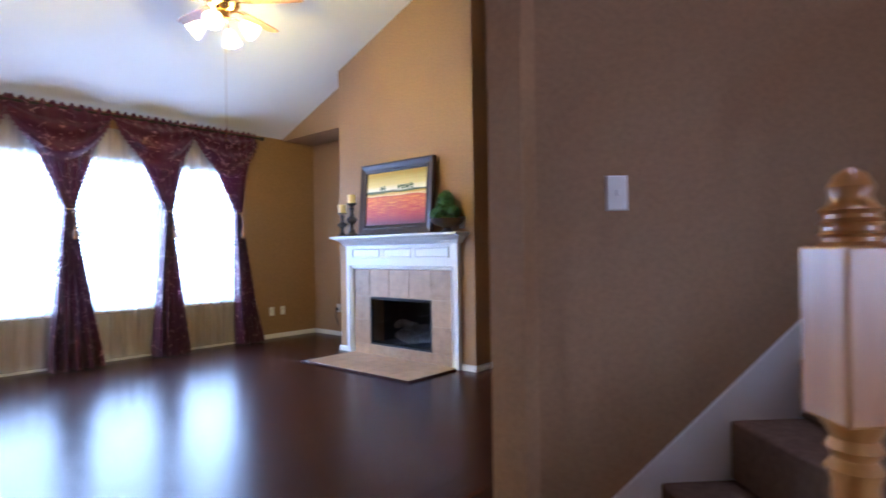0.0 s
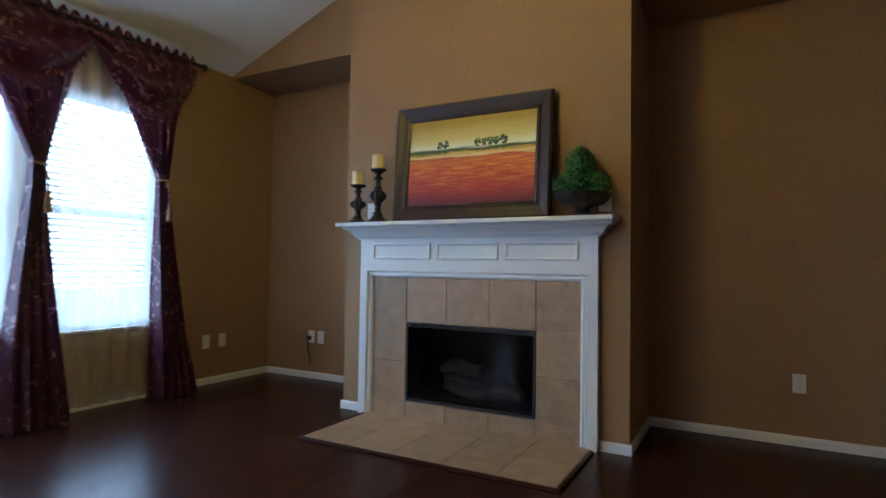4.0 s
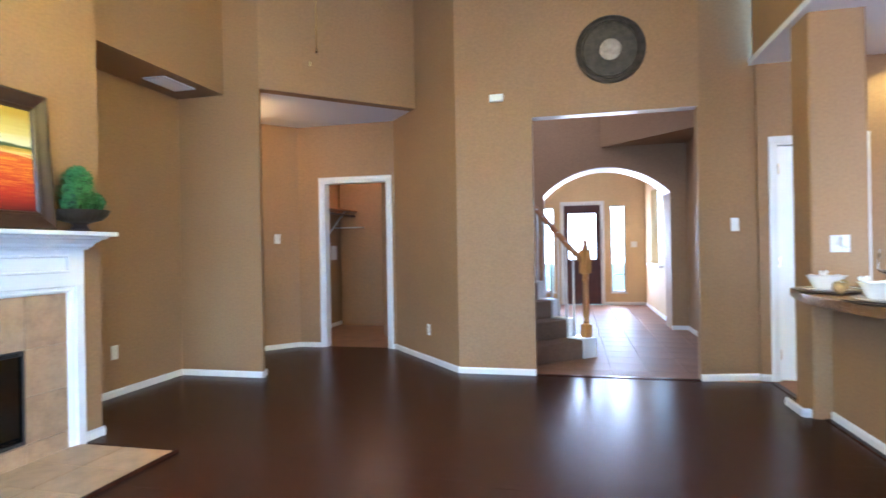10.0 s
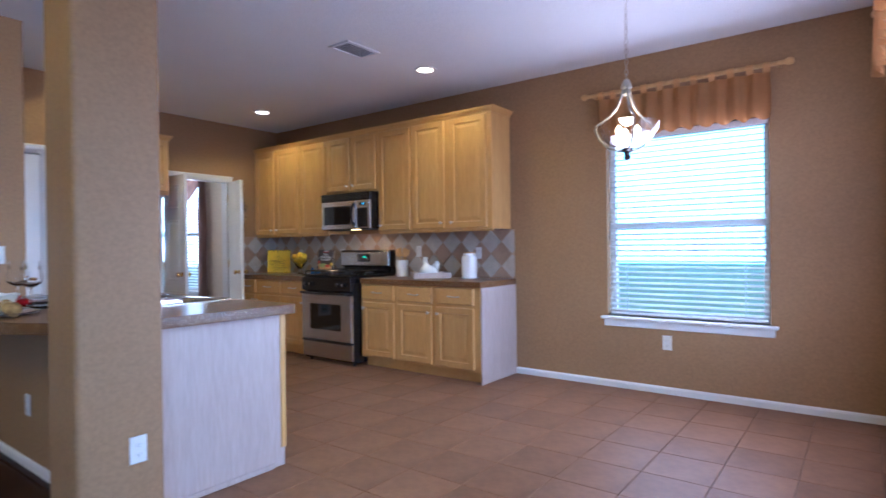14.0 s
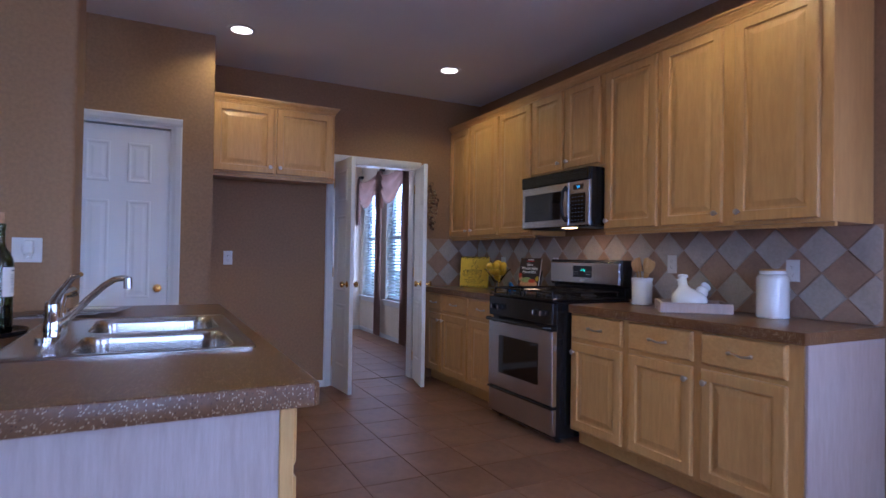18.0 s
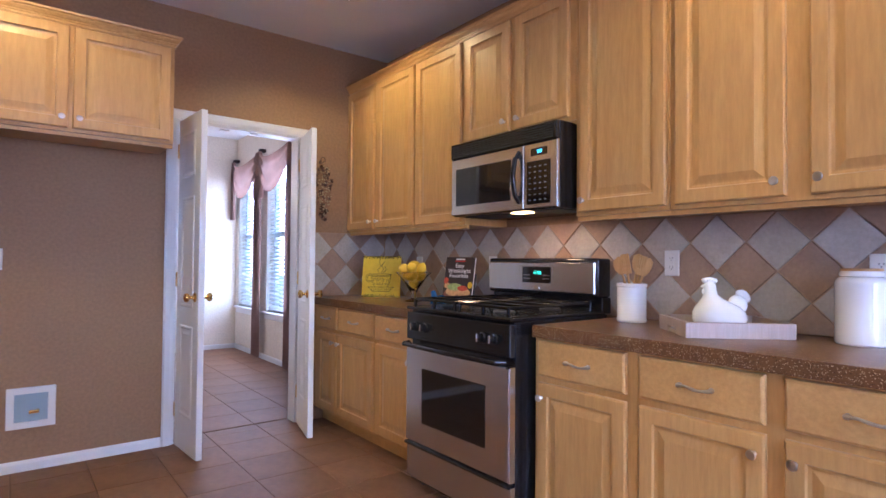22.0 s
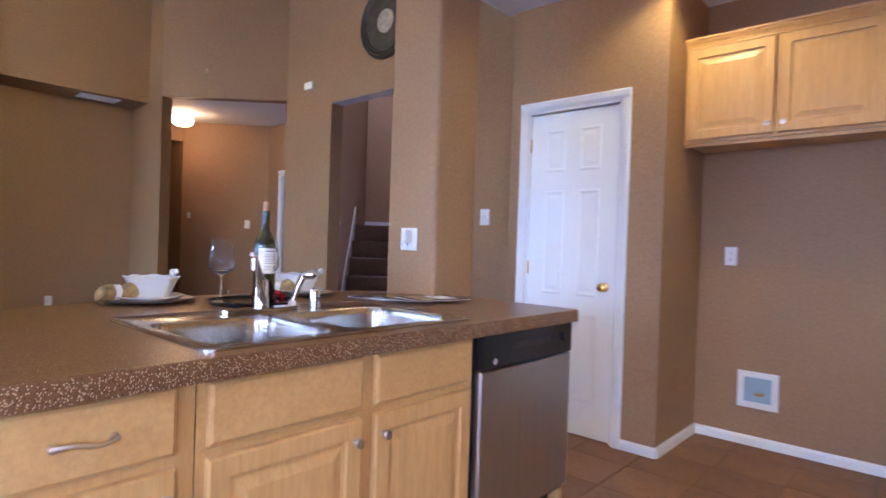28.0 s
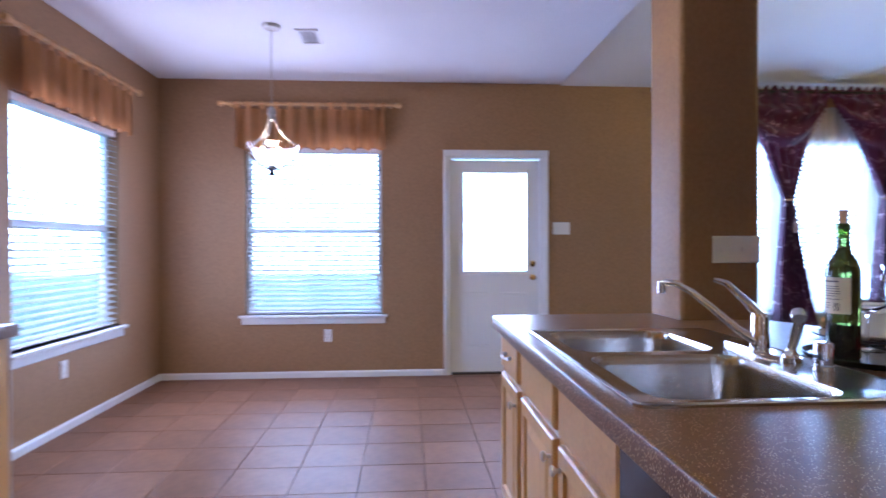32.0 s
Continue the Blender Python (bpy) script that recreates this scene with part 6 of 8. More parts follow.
M_COVER = plain("dark_book_cover", (0.025, 0.014, 0.012), 0.3, vary=0.3, nscale=9.0)
M_PAPER = plain("paper", (0.75, 0.72, 0.66), 0.8)
st = thing("book_stand", "dark wooden cookbook stand on the counter", "book stand", (-8.03, -2.715, ZK), 109)
part("ledge", box(-0.12, 0.12, -0.065, 0.0, 0.0, 0.03, None, 0.008, 2), M_BLACKM, st)
part("back_rest", box(-0.09, 0.09, 0.03, 0.042, 0.03, 0.2, None, 0.004), M_BLACKM, st, "", False, pose(0, 0, 0, -12))
M_BLUE = plain("blue_glaze", (0.03, 0.13, 0.35), 0.25, vary=0.15)
part("blue_figure", prism([(-0.17, 0.0), (-0.13, 0.015), (-0.06, 0.01), (-0.05, 0.045), (-0.10, 0.06), (-0.13, 0.05), (-0.15, 0.085), (-0.165, 0.08), (-0.16, 0.045)], -0.012, 0.012), M_BLUE, st, "blue glazed ornament", False, pose(0.03, -0.072, 0.001, 90))
for s in (-1, 1):
    part("scroll_foot", tube([(s * 0.09, -0.08, 0.02), (s * 0.12, -0.07, 0.012), (s * 0.125, -0.02, 0.012), (s * 0.09, 0.05, 0.012)], 0.011, 8), M_BLACKM, st, "", True)
bk = thing("cookbook", "cookbook with a sandwich on its dark cover, on a stand", "book", (-8.03, -2.715, ZK), 109)
BM_ = pose(0, -0.012, 0.032, -12)
part("pages", box(-0.098, 0.098, 0.002, 0.018, 0.002, 0.258), M_PAPER, bk, "", False, BM_)
cv = part("cover", box(-0.102, 0.102, -0.001, 0.0018, 0, 0.262, None, 0.0008), M_COVER, bk, "", False, BM_)


def words(text, size, x, z, parent, m, mat):
    cu = bpy.data.curves.new("writing", "FONT")
    cu.body, cu.size, cu.align_x, cu.extrude = text, size, "CENTER", 0.0003
    tmp = bpy.data.objects.new("writing", cu)
    scene.collection.objects.link(tmp)
    me = bpy.data.meshes.new_from_object(tmp.evaluated_get(bpy.context.evaluated_depsgraph_get()))
    bpy.data.objects.remove(tmp)
    me.materials.append(mat)
    ob = new("writing", me)
    ob.parent = parent
    ob.matrix_basis = m @ Matrix.Translation((x, -0.002, z)) @ pose(0, 0, 0, 90)
    return ob


M_WHITEINK = plain("white_ink", (0.8, 0.8, 0.78), 0.6)
M_REDINK = plain("red_ink", (0.5, 0.03, 0.02), 0.6)
I4 = Matrix.Identity(4)
words("Easy", 0.036, 0.0, 0.196, cv, I4, M_WHITEINK)
words("Weeknight", 0.036, 0.0, 0.165, cv, I4, M_WHITEINK)
words("Favorites", 0.036, 0.0, 0.135, cv, I4, M_WHITEINK)
bm = box(-0.03, 0.03, -0.0022, -0.0011, 0.244, 0.252)
part("bar", bm, M_WHITEINK, cv)
part("bar", box(-0.035, 0.035, -0.0022, -0.0011, 0.233, 0.24), M_REDINK, cv)
M_PLATE_P = plain("printed_plate", (0.16, 0.05, 0.03), 0.5, vary=0.4, nscale=30.0)
M_BREAD = plain("printed_bread", (0.55, 0.30, 0.12), 0.5, vary=0.4, nscale=50.0)
M_GREENP = plain("printed_lettuce", (0.30, 0.38, 0.12), 0.5, vary=0.5, nscale=60.0)
M_TOMP = plain("printed_tomato", (0.50, 0.06, 0.02), 0.5, vary=0.4, nscale=60.0)
disc = lambda x, z, rx, rz_, d: shifted(lathe([(1, 0), (1, 0.0006), (0, 0.0006)], 24), Matrix.Translation((x, -d, z)) @ pose(0, 0, 0, 90) @ Matrix.Diagonal((rx, rz_, 1, 1)))
part("printed_plate", disc(0, 0.035, 0.098, 0.03, 0.0012), M_PLATE_P, cv)
part("printed_food", disc(-0.03, 0.05, 0.05, 0.028, 0.0018), M_BREAD, cv)
part("printed_food", disc(0.045, 0.045, 0.045, 0.026, 0.0018), M_BREAD, cv)
part("printed_food", disc(-0.02, 0.078, 0.05, 0.022, 0.0024), M_GREENP, cv)
part("printed_food", disc(0.035, 0.07, 0.035, 0.016, 0.0026), M_TOMP, cv)
part("printed_food", disc(0.085, 0.09, 0.016, 0.02, 0.0018), M_YEL, cv)
part("printed_food", disc(-0.085, 0.115, 0.016, 0.02, 0.0018), M_TOMP, cv)
part("printed_food", disc(-0.075, 0.085, 0.02, 0.018, 0.0018), M_BREAD, cv)

ck = thing("utensil_crock", "white ceramic crock holding wooden utensils", "crock", (XW + 0.165, -1.57, ZK))
part("crock", lathe([(0.0, 0.0), (0.062, 0), (0.065, 0.004), (0.065, 0.014), (0.063, 0.017), (0.064, 0.155), (0.067, 0.158), (0.067, 0.17), (0.06, 0.172), (0.057, 0.16), (0.057, 0.02), (0, 0.015)], 32), M_CERAMIC, ck, "", True)
M_SPOON = grain_wood("beech_spoon", (0.58, 0.36, 0.15), (0.46, 0.26, 0.09), axis=2, rough=0.6, coat=0.0)
for k, (dx, dy, tx, ty, sw_) in enumerate(((0.01, 0.02, -4, 20, 0.034), (-0.01, 0.01, 3, 9, 0.029), (0.0, -0.012, -3, -8, 0.028), (-0.012, -0.018, 3, -16, 0.025), (0.012, -0.024, -4, -23, 0.025))):
    root = thing("wooden_spoon" if k % 2 == 0 else "wooden_spatula", "pale wooden kitchen utensil standing in a crock", "utensil", (XW + 0.165 + dx, -1.57 + dy, ZK + 0.02), 0, "wooden utensils")
    m = pose(0, 0, 0, ty, tx, 0)
    part("handle", shifted(tube([(0, 0, 0), (0, 0, 0.2)], 0.0055, 8), m), M_SPOON, root, "", True)
    bm = bmesh.new()
    if k % 2 == 0:
        lathe([(0, 0.195), (0.4, 0.205), (0.85, 0.225), (1.0, 0.25), (0.85, 0.275), (0, 0.288)], 14, bm, m @ Matrix.Diagonal((0.008, sw_, 1, 1)))
    else:
        for yy in (-0.016, -0.0055, 0.0055, 0.016):
            box(-0.004, 0.004, yy - 0.0042, yy + 0.0042, 0.21, 0.285, bm, 0.0015)
        box(-0.0042, 0.0042, -0.021, 0.021, 0.195, 0.225, bm, 0.002)
        bm.transform(m)
    part("blade", bm, M_SPOON, root, "", True)

tr = thing("serving_tray", "pale wooden serving tray with cut-out handles on the counter", "tray", (-8.02, -1.13, ZK), 47)
TX, TY = 0.150, 0.178
part("base", box(-TX, TX, -TY, TY, 0.0, 0.012), M_WASH, tr)
for s in (-1, 1):
    part("long_side", box(s * TX - 0.007, s * TX + 0.007, -TY - 0.007, TY + 0.007, 0.0, 0.055, None, 0.002), M_WASH, tr)
    bm = bmesh.new()
    for a, b, c, d in ((-TX + 0.007, -0.05, 0.0, 0.055), (0.05, TX - 0.007, 0.0, 0.055), (-0.05, 0.05, 0.024, 0.055)):
        box(a, b, s * TY - 0.007, s * TY + 0.007, c, d, bm)
    part("handle_side", bm, M_WASH, tr)

# hen: one glazed body
hen = thing("ceramic_hen", "white glazed ceramic hen on a wooden tray", "ornament", (-8.0, -1.135, ZK + 0.0125), 137)

hen.scale = (0.9, 0.9, 0.98)


def blob(bm, c, r, seg=20, rot=0):
    t = bmesh.new()
    bmesh.ops.create_uvsphere(t, u_segments=seg, v_segments=12, radius=1.0)
    merge(bm, t, Matrix.Translation(c) @ pose(0, 0, 0, 0, rot, 0) @ Matrix.Diagonal((*r, 1)))


bm = bmesh.new()
prof = [(0.0, 0.078, 0.066, 0.004), (0.02, 0.098, 0.084, 0.004), (0.045, 0.107, 0.090, 0.004), (0.07, 0.103, 0.086, 0.002), (0.09, 0.088, 0.074, -0.004), (0.106, 0.064, 0.057, -0.014), (0.12, 0.042, 0.039, -0.025),
        (0.136, 0.028, 0.027, -0.032), (0.155, 0.025, 0.024, -0.034), (0.172, 0.024, 0.023, -0.035), (0.183, 0.019, 0.018, -0.035), (0.189, 0.009, 0.009, -0.035)]
prev, first = None, None
for z, rx_, ry_, dx in prof:
    cur = [bm.verts.new((dx + rx_ * math.cos(2 * math.pi * k / 32), ry_ * math.sin(2 * math.pi * k / 32), z)) for k in range(32)]
    if prev:
        for k in range(32):
            q = (k + 1) % 32
            bm.faces.new((prev[k], prev[q], cur[q], cur[k]))
    else:
        bm.faces.new(cur[::-1])
    prev = cur
bm.faces.new(prev)
for k in range(5):
    blob(bm, (-0.056 + 0.0105 * k, 0, 0.189 + 0.003 * math.sin(k * 0.8)), (0.0105, 0.013, 0.0105), 12)
for a in range(5):
    b_ = radians(15 + 22 * a)
    blob(bm, (0.090 + 0.022 * math.cos(b_), 0, 0.115 + 0.026 * math.sin(b_)), (0.017, 0.013, 0.016), 12)
blob(bm, (0.076, 0, 0.098), (0.040, 0.026, 0.038), 16, 20)
lathe([(0.009, 0), (0.005, 0.01), (0, 0.016)], 10, bm, Matrix.Translation((-0.056, 0, 0.168)) @ pose(0, 0, 0, 0, -95, 0))
blob(bm, (-0.059, 0, 0.147), (0.008, 0.007, 0.013), 10)
part("body", bm, M_CERAMIC, hen, "", True)

cn = thing("ceramic_canister", "tall white ceramic canister with a lid on the counter", "canister", (XW + 0.15, -0.72, ZK))
part("jar", lathe([(0, 0), (0.072, 0), (0.076, 0.005), (0.076, 0.20), (0.072, 0.212), (0.062, 0.222), (0, 0.222)], 36), M_CERAMIC, cn, "", True)
part("rim", lathe([(0.056, 0.222), (0.062, 0.224), (0.064, 0.232), (0.06, 0.241), (0.054, 0.241), (0.054, 0.224)], 36), M_CERAMIC, cn, "", True)
part("lid", lathe([(0, 0.238), (0.05, 0.238), (0.058, 0.242), (0.058, 0.248), (0.055, 0.25), (0, 0.25)], 36), M_SPOON, cn, "brown wooden lid", True)
outlet(XG, -1.465, 1.155, 90)
outlet(XG, -3.42, 1.13, 90, sw=1)
outlet(XG, -2.64, 1.13, 90)
outlet(XG, -0.70, 1.135, 90)

# dried flower swag on the corner wall
wr = thing("dried_flower_swag", "small dried flower wall swag with cream blossoms and brown leaves", "wall decoration", (-7.71, YF + 0.002, 1.67))
M_DRYLEAF = plain("dried_leaf", (0.13, 0.075, 0.045), 0.8, vary=0.4, nscale=30.0)
M_BLOSSOM = plain("cream_blossom", (0.55, 0.45, 0.24), 0.8, vary=0.3, nscale=50.0)
rr = random.Random(8)
bm = bmesh.new()
bb = bmesh.new()
for k in range(70):
    v = rr.random()
    zz = 0.20 - v * 0.42
    wd = 0.055 * math.sin(math.pi * min(1, v * 0.9 + 0.08)) + 0.012
    c = (rr.uniform(-wd, wd), 0.012 + rr.random() * 0.035, zz)
    t = prism([(0, -0.014), (0.012, 0), (0, 0.02), (-0.012, 0)], -0.0008, 0.0008)
    merge(bm, t, Matrix.Translation(c) @ pose(0, 0, 0, rr.uniform(40, 140), rr.uniform(-50, 50), rr.uniform(0, 360)))
for k in range(120):
    v = rr.random()
    zz = 0.17 - v * 0.36
    wd = 0.045 * math.sin(math.pi * min(1, v * 0.9 + 0.08)) + 0.01
    lathe([(0, -0.005), (0.0055, 0), (0, 0.005)], 6, bb, Matrix.Translation((rr.uniform(-wd, wd), 0.03 + rr.random() * 0.03, zz)))
part("leaves", bm, M_DRYLEAF, wr)
part("blossoms", bb, M_BLOSSOM, wr)
part("hanger", tube([(0.018 * math.cos(a * 0.5), 0.012, 0.225 + 0.018 * math.sin(a * 0.5)) for a in range(14)], 0.003, 6), M_DRYLEAF, wr)

# ---------------- peninsula ----------------
XPF = -5.58
base_unit(XPF, -0.262, -90, 0.42, [(0.02, 0.375, "tr")], "maple base cabinet at the end of the peninsula", group="peninsula cabinets")
base_unit(XPF, -0.685, -90, 0.985, [(0.022, 0.472, "tr"), (0.522, 0.965, "tl")], "maple sink cabinet with two doors and false drawer fronts", dummy=True, group="peninsula cabinets")
pe = thing("end_panel", "pale whitewashed end panel of the peninsula", "panel", (0, 0, 0))
part("panel", box(XPF + 0.005, -4.862, -0.260, -0.242, 0.0, ZT0 - 0.052, None, 0.002), M_WASH, pe)
part("shoe_moulding", box(XPF + 0.08, -4.862, -0.241, -0.23, 0.0, 0.03, None, 0.004), M_WASH, pe)
part("corner_stile", box(XPF - 0.003, XPF + 0.03, -0.261, -0.236, 0.10, ZT0 - 0.052, None, 0.003), M_MAPLE, pe)
part("side_panel", box(XPF + 0.005, -4.862, -2.355, -2.335, 0.0, ZT0 - 0.052, None, 0.002), M_MAPLE, pe)
dw = thing("dishwasher", "stainless dishwasher with a black control strip under the counter", "dishwasher", (XPF, -1.685, 0), -90)
dw.scale = (1, 1, 0.976)
part("tub", box(0.003, 0.645, 0.0, 0.58, 0.10, 0.86), M_BLACKM, dw)
part("door_front", rings(0.64, 0.60, [(0, 0.022), (0.006, 0.03)], 0.0), M_STEELV, dw, "brushed steel door", False, pose(0.004, 0, 0.125))
part("control_strip", box(0.004, 0.644, -0.034, -0.001, 0.728, 0.862, None, 0.006, 2), M_BLACK, dw)
part("latch_recess", box(0.18, 0.46, -0.037, -0.0345, 0.79, 0.815, None, 0.001), M_BLACKM, dw)
part("dial", shifted(lathe([(0.02, 0), (0.018, 0.012), (0, 0.013)], 16), pose(0.57, -0.034, 0.80, 90)), M_BLACK, dw, "", True)
part("badge", shifted(lathe([(0.013, 0), (0.012, 0.002), (0, 0.002)], 16), pose(0.08, -0.034, 0.755, 90)), M_NICKEL, dw)
part("kick_plate", box(0.004, 0.644, 0.06, 0.075, 0.005, 0.099), M_BLACKM, dw)
struct("wall_peninsula", box(-4.99, -4.71, -2.19, -0.44, 0, ZT0 - 0.052), M_WALL, "tan half wall under the bar", "wall")


def offset_loop(pts, d):
    out = []
    n = len(pts)
    for k in range(n):
        a, b, c = Vector(pts[k - 1]), Vector(pts[k]), Vector(pts[(k + 1) % n])
        e1, e2 = (b - a).normalized(), (c - b).normalized()
        n1, n2 = Vector((-e1.y, e1.x)), Vector((-e2.y, e2.x))
        m = (n1 + n2)
        m = m / max(0.3, (1 + n1.dot(n2)))
        out.append(tuple(b + m * d))
    return out


def rrect(x0, x1, y0, y1, r, n=6):
    pts = []
    for cx, cy, a0 in ((x1 - r, y1 - r, 0), (x0 + r, y1 - r, 90), (x0 + r, y0 + r, 180), (x1 - r, y0 + r, 270)):
        for k in range(n + 1):
            a = radians(a0 + 90 * k / n)
            pts.append((cx + r * math.cos(a), cy + r * math.sin(a)))
    return pts


def fill(bm, loops, z):
    """Flat faces between an outer loop and the holes in it. Returns the loops' vertices."""
    made, edges = [], []
    for lp in loops:
        vs = [bm.verts.new((x, y, z)) for x, y in lp]
        edges += [bm.edges.new((vs[k], vs[(k + 1) % len(vs)])) for k in range(len(vs))]
        made.append(vs)
    bmesh.ops.triangle_fill(bm, use_beauty=True, use_dissolve=False, edges=edges)

    def inside(p, lp):
        hit = False
        for (x0, y0), (x1, y1) in zip(lp, lp[1:] + lp[:1]):
            if (y0 > p.y) != (y1 > p.y) and p.x < x0 + (x1 - x0) * (p.y - y0) / (y1 - y0):
                hit = not hit
        return hit

    spare = [f for f in bm.faces if any(inside(f.calc_center_median(), lp) for lp in loops[1:])]
    bmesh.ops.delete(bm, geom=spare, context="FACES_ONLY")
    return made


def loft(bm, vs, lp, z):
    nv = [bm.verts.new((x, y, z)) for x, y in lp]
    for k in range(len(vs)):
        q = (k + 1) % len(vs)
        bm.faces.new((vs[k], vs[q], nv[q], nv[k]))
    return nv


bar = [(-4.52, -0.443), (-4.44, -0.58)]
for k in range(1, 12):
    a = k / 12
    bar.append((-4.44 + 0.115 * math.sin(math.pi * a), -0.58 - 1.50 * a))
bar += [(-4.44, -2.08), (-4.53, -2.187)]
outline = [(-5.63, -0.205), (-5.63, -2.347), (-5.615, -2.362), (-4.948, -2.362), (-4.948, -2.187)] + bar[::-1] + [(-4.863, -0.443), (-4.863, -0.19), (-5.615, -0.19)]
pc = thing("bar_countertop", "speckled brown laminate peninsula countertop with a rounded bar edge", "countertop", (0, 0, 0))
SX0, SX1, SY0, SY1 = -5.575, -4.912, -1.680, -0.705
hole = rrect(SX0 + 0.012, SX1 - 0.012, SY0 + 0.012, SY1 - 0.012, 0.03)
bm = bmesh.new()
inner = offset_loop(outline, 0.006)
vs = fill(bm, [inner, hole], ZT0)
loft(bm, vs[1], hole, ZT0 - 0.052)
part("top", bm, M_COUNTER, pc, "", True)
bm = bmesh.new()
v = loft(bm, [bm.verts.new((x, y, ZT0)) for x, y in inner], offset_loop(outline, 0.002), ZT0 - 0.0015)
v = loft(bm, v, outline, ZT0 - 0.006)
v = loft(bm, v, outline, ZT0 - 0.052)
v2 = [bm.verts.new((x, y, ZT0 - 0.052)) for x, y in offset_loop(outline, 0.10)]
for k in range(len(v)):
    q = (k + 1) % len(v)
    bm.faces.new((v[k], v[q], v2[q], v2[k]))
part("edge", bm, M_COUNTER, pc, "thick rounded laminate edge", True)

# ---------------- sink and faucet ----------------
sk = thing("kitchen_sink", "stainless steel double bowl sink set into the counter", "sink", (0, 0, ZT0 - 0.914))
outer = rrect(SX0, SX1, SY0, SY1, 0.035)
bowls = [rrect(-5.519, -5.09, -1.135, -0.745, 0.07), rrect(-5.519, -5.09, -1.642, -1.185, 0.07)]
bm = bmesh.new()
top = fill(bm, [offset_loop(outer, 0.014), *bowls], 0.9195)
v = loft(bm, top[0], offset_loop(outer, 0.007), 0.923)
v = loft(bm, v, outer, 0.9205)
v = loft(bm, v, outer, 0.9145)
part("rim", bm, M_SINK, sk, "", True)
for lp in bowls:
    bm = bmesh.new()
    v = [bm.verts.new((x, y, 0.9193)) for x, y in lp]
    cx, cy = sum(p[0] for p in lp) / len(lp), sum(p[1] for p in lp) / len(lp)
    for s, z in ((0.985, 0.912), (0.97, 0.89), (0.945, 0.74), (0.925, 0.722), (0.86, 0.714), (0.12, 0.709)):
        v = loft(bm, v, [(cx + (x - cx) * s, cy + (y - cy) * s) for x, y in lp], z)
    bm.faces.new(v)
    b_ = part("bowl", bm, M_SINK, sk, "", True)
    part("drain", shifted(lathe([(0.042, 0), (0.042, 0.004), (0.03, 0.002), (0, 0.0)], 24), pose(cx, cy, 0.7095)), M_CHROME, b_, "", True)
fc = thing("faucet", "chrome kitchen faucet with a long spout and lever", "faucet", (-4.998, -1.178, ZT0 + 0.0065))
part("base_plate", prism(rrect(-0.028, 0.028, -0.155, 0.155, 0.027), 0.0, 0.012), M_CHROME, fc, "", True)
part("body", lathe([(0.026, 0.012), (0.026, 0.05), (0.0235, 0.055), (0.0235, 0.10), (0.02, 0.112), (0, 0.115)], 24), M_CHROME, fc, "", True)
part("spout", tube([(-0.015, 0.0, 0.035), (-0.05, 0.03, 0.062), (-0.10, 0.07, 0.118), (-0.15, 0.107, 0.168), (-0.182, 0.13, 0.190), (-0.206, 0.148, 0.194), (-0.222, 0.158, 0.188)], 0.0115, 12, None, [1.25, 1.1, 0.95, 0.9, 0.85, 0.85, 0.9]), M_CHROME, fc, "", True)
part("aerator", tube([(-0.219, 0.156, 0.196), (-0.219, 0.156, 0.160)], 0.0125, 14), M_CHROME, fc, "", True)
part("lever", tube([(0.0, 0.0, 0.105), (-0.02, 0.025, 0.14), (-0.06, 0.065, 0.195), (-0.085, 0.09, 0.205)], 0.011, 10, None, [1.5, 1.1, 0.9, 0.7]), M_CHROME, fc, "", True)
sp = thing("sink_sprayer", "chrome side sprayer leaning in its holder", "sprayer", (-4.998, -1.308, ZT0 + 0.018))
part("holder", lathe([(0.021, 0), (0.019, 0.01), (0.013, 0.016), (0.012, 0.022), (0, 0.022)], 18), M_CHROME, sp, "", True)
part("handle", tube([(0, 0, 0.02), (0.0, -0.02, 0.07), (-0.005, -0.04, 0.115)], 0.013, 12, None, [0.8, 1.0, 1.15]), M_CHROME, sp, "", True)
part("head", tube([(-0.005, -0.036, 0.11), (-0.03, -0.07, 0.12), (-0.035, -0.078, 0.112)], 0.018, 12, None, [0.8, 1.1, 0.95]), M_CHROME, sp, "", True)
ag = thing("air_gap", "small chrome air gap cap beside the faucet", "air gap", (-4.99, -1.413, ZT0 + 0.0065))
part("cap", lathe([(0.024, 0), (0.024, 0.012), (0.0215, 0.014), (0.0215, 0.062), (0.018, 0.07), (0, 0.071)], 24), M_CHROME, ag, "", True)
part("slot", box(-0.0222, -0.0212, -0.008, 0.008, 0.03, 0.04), M_SLOT, ag)

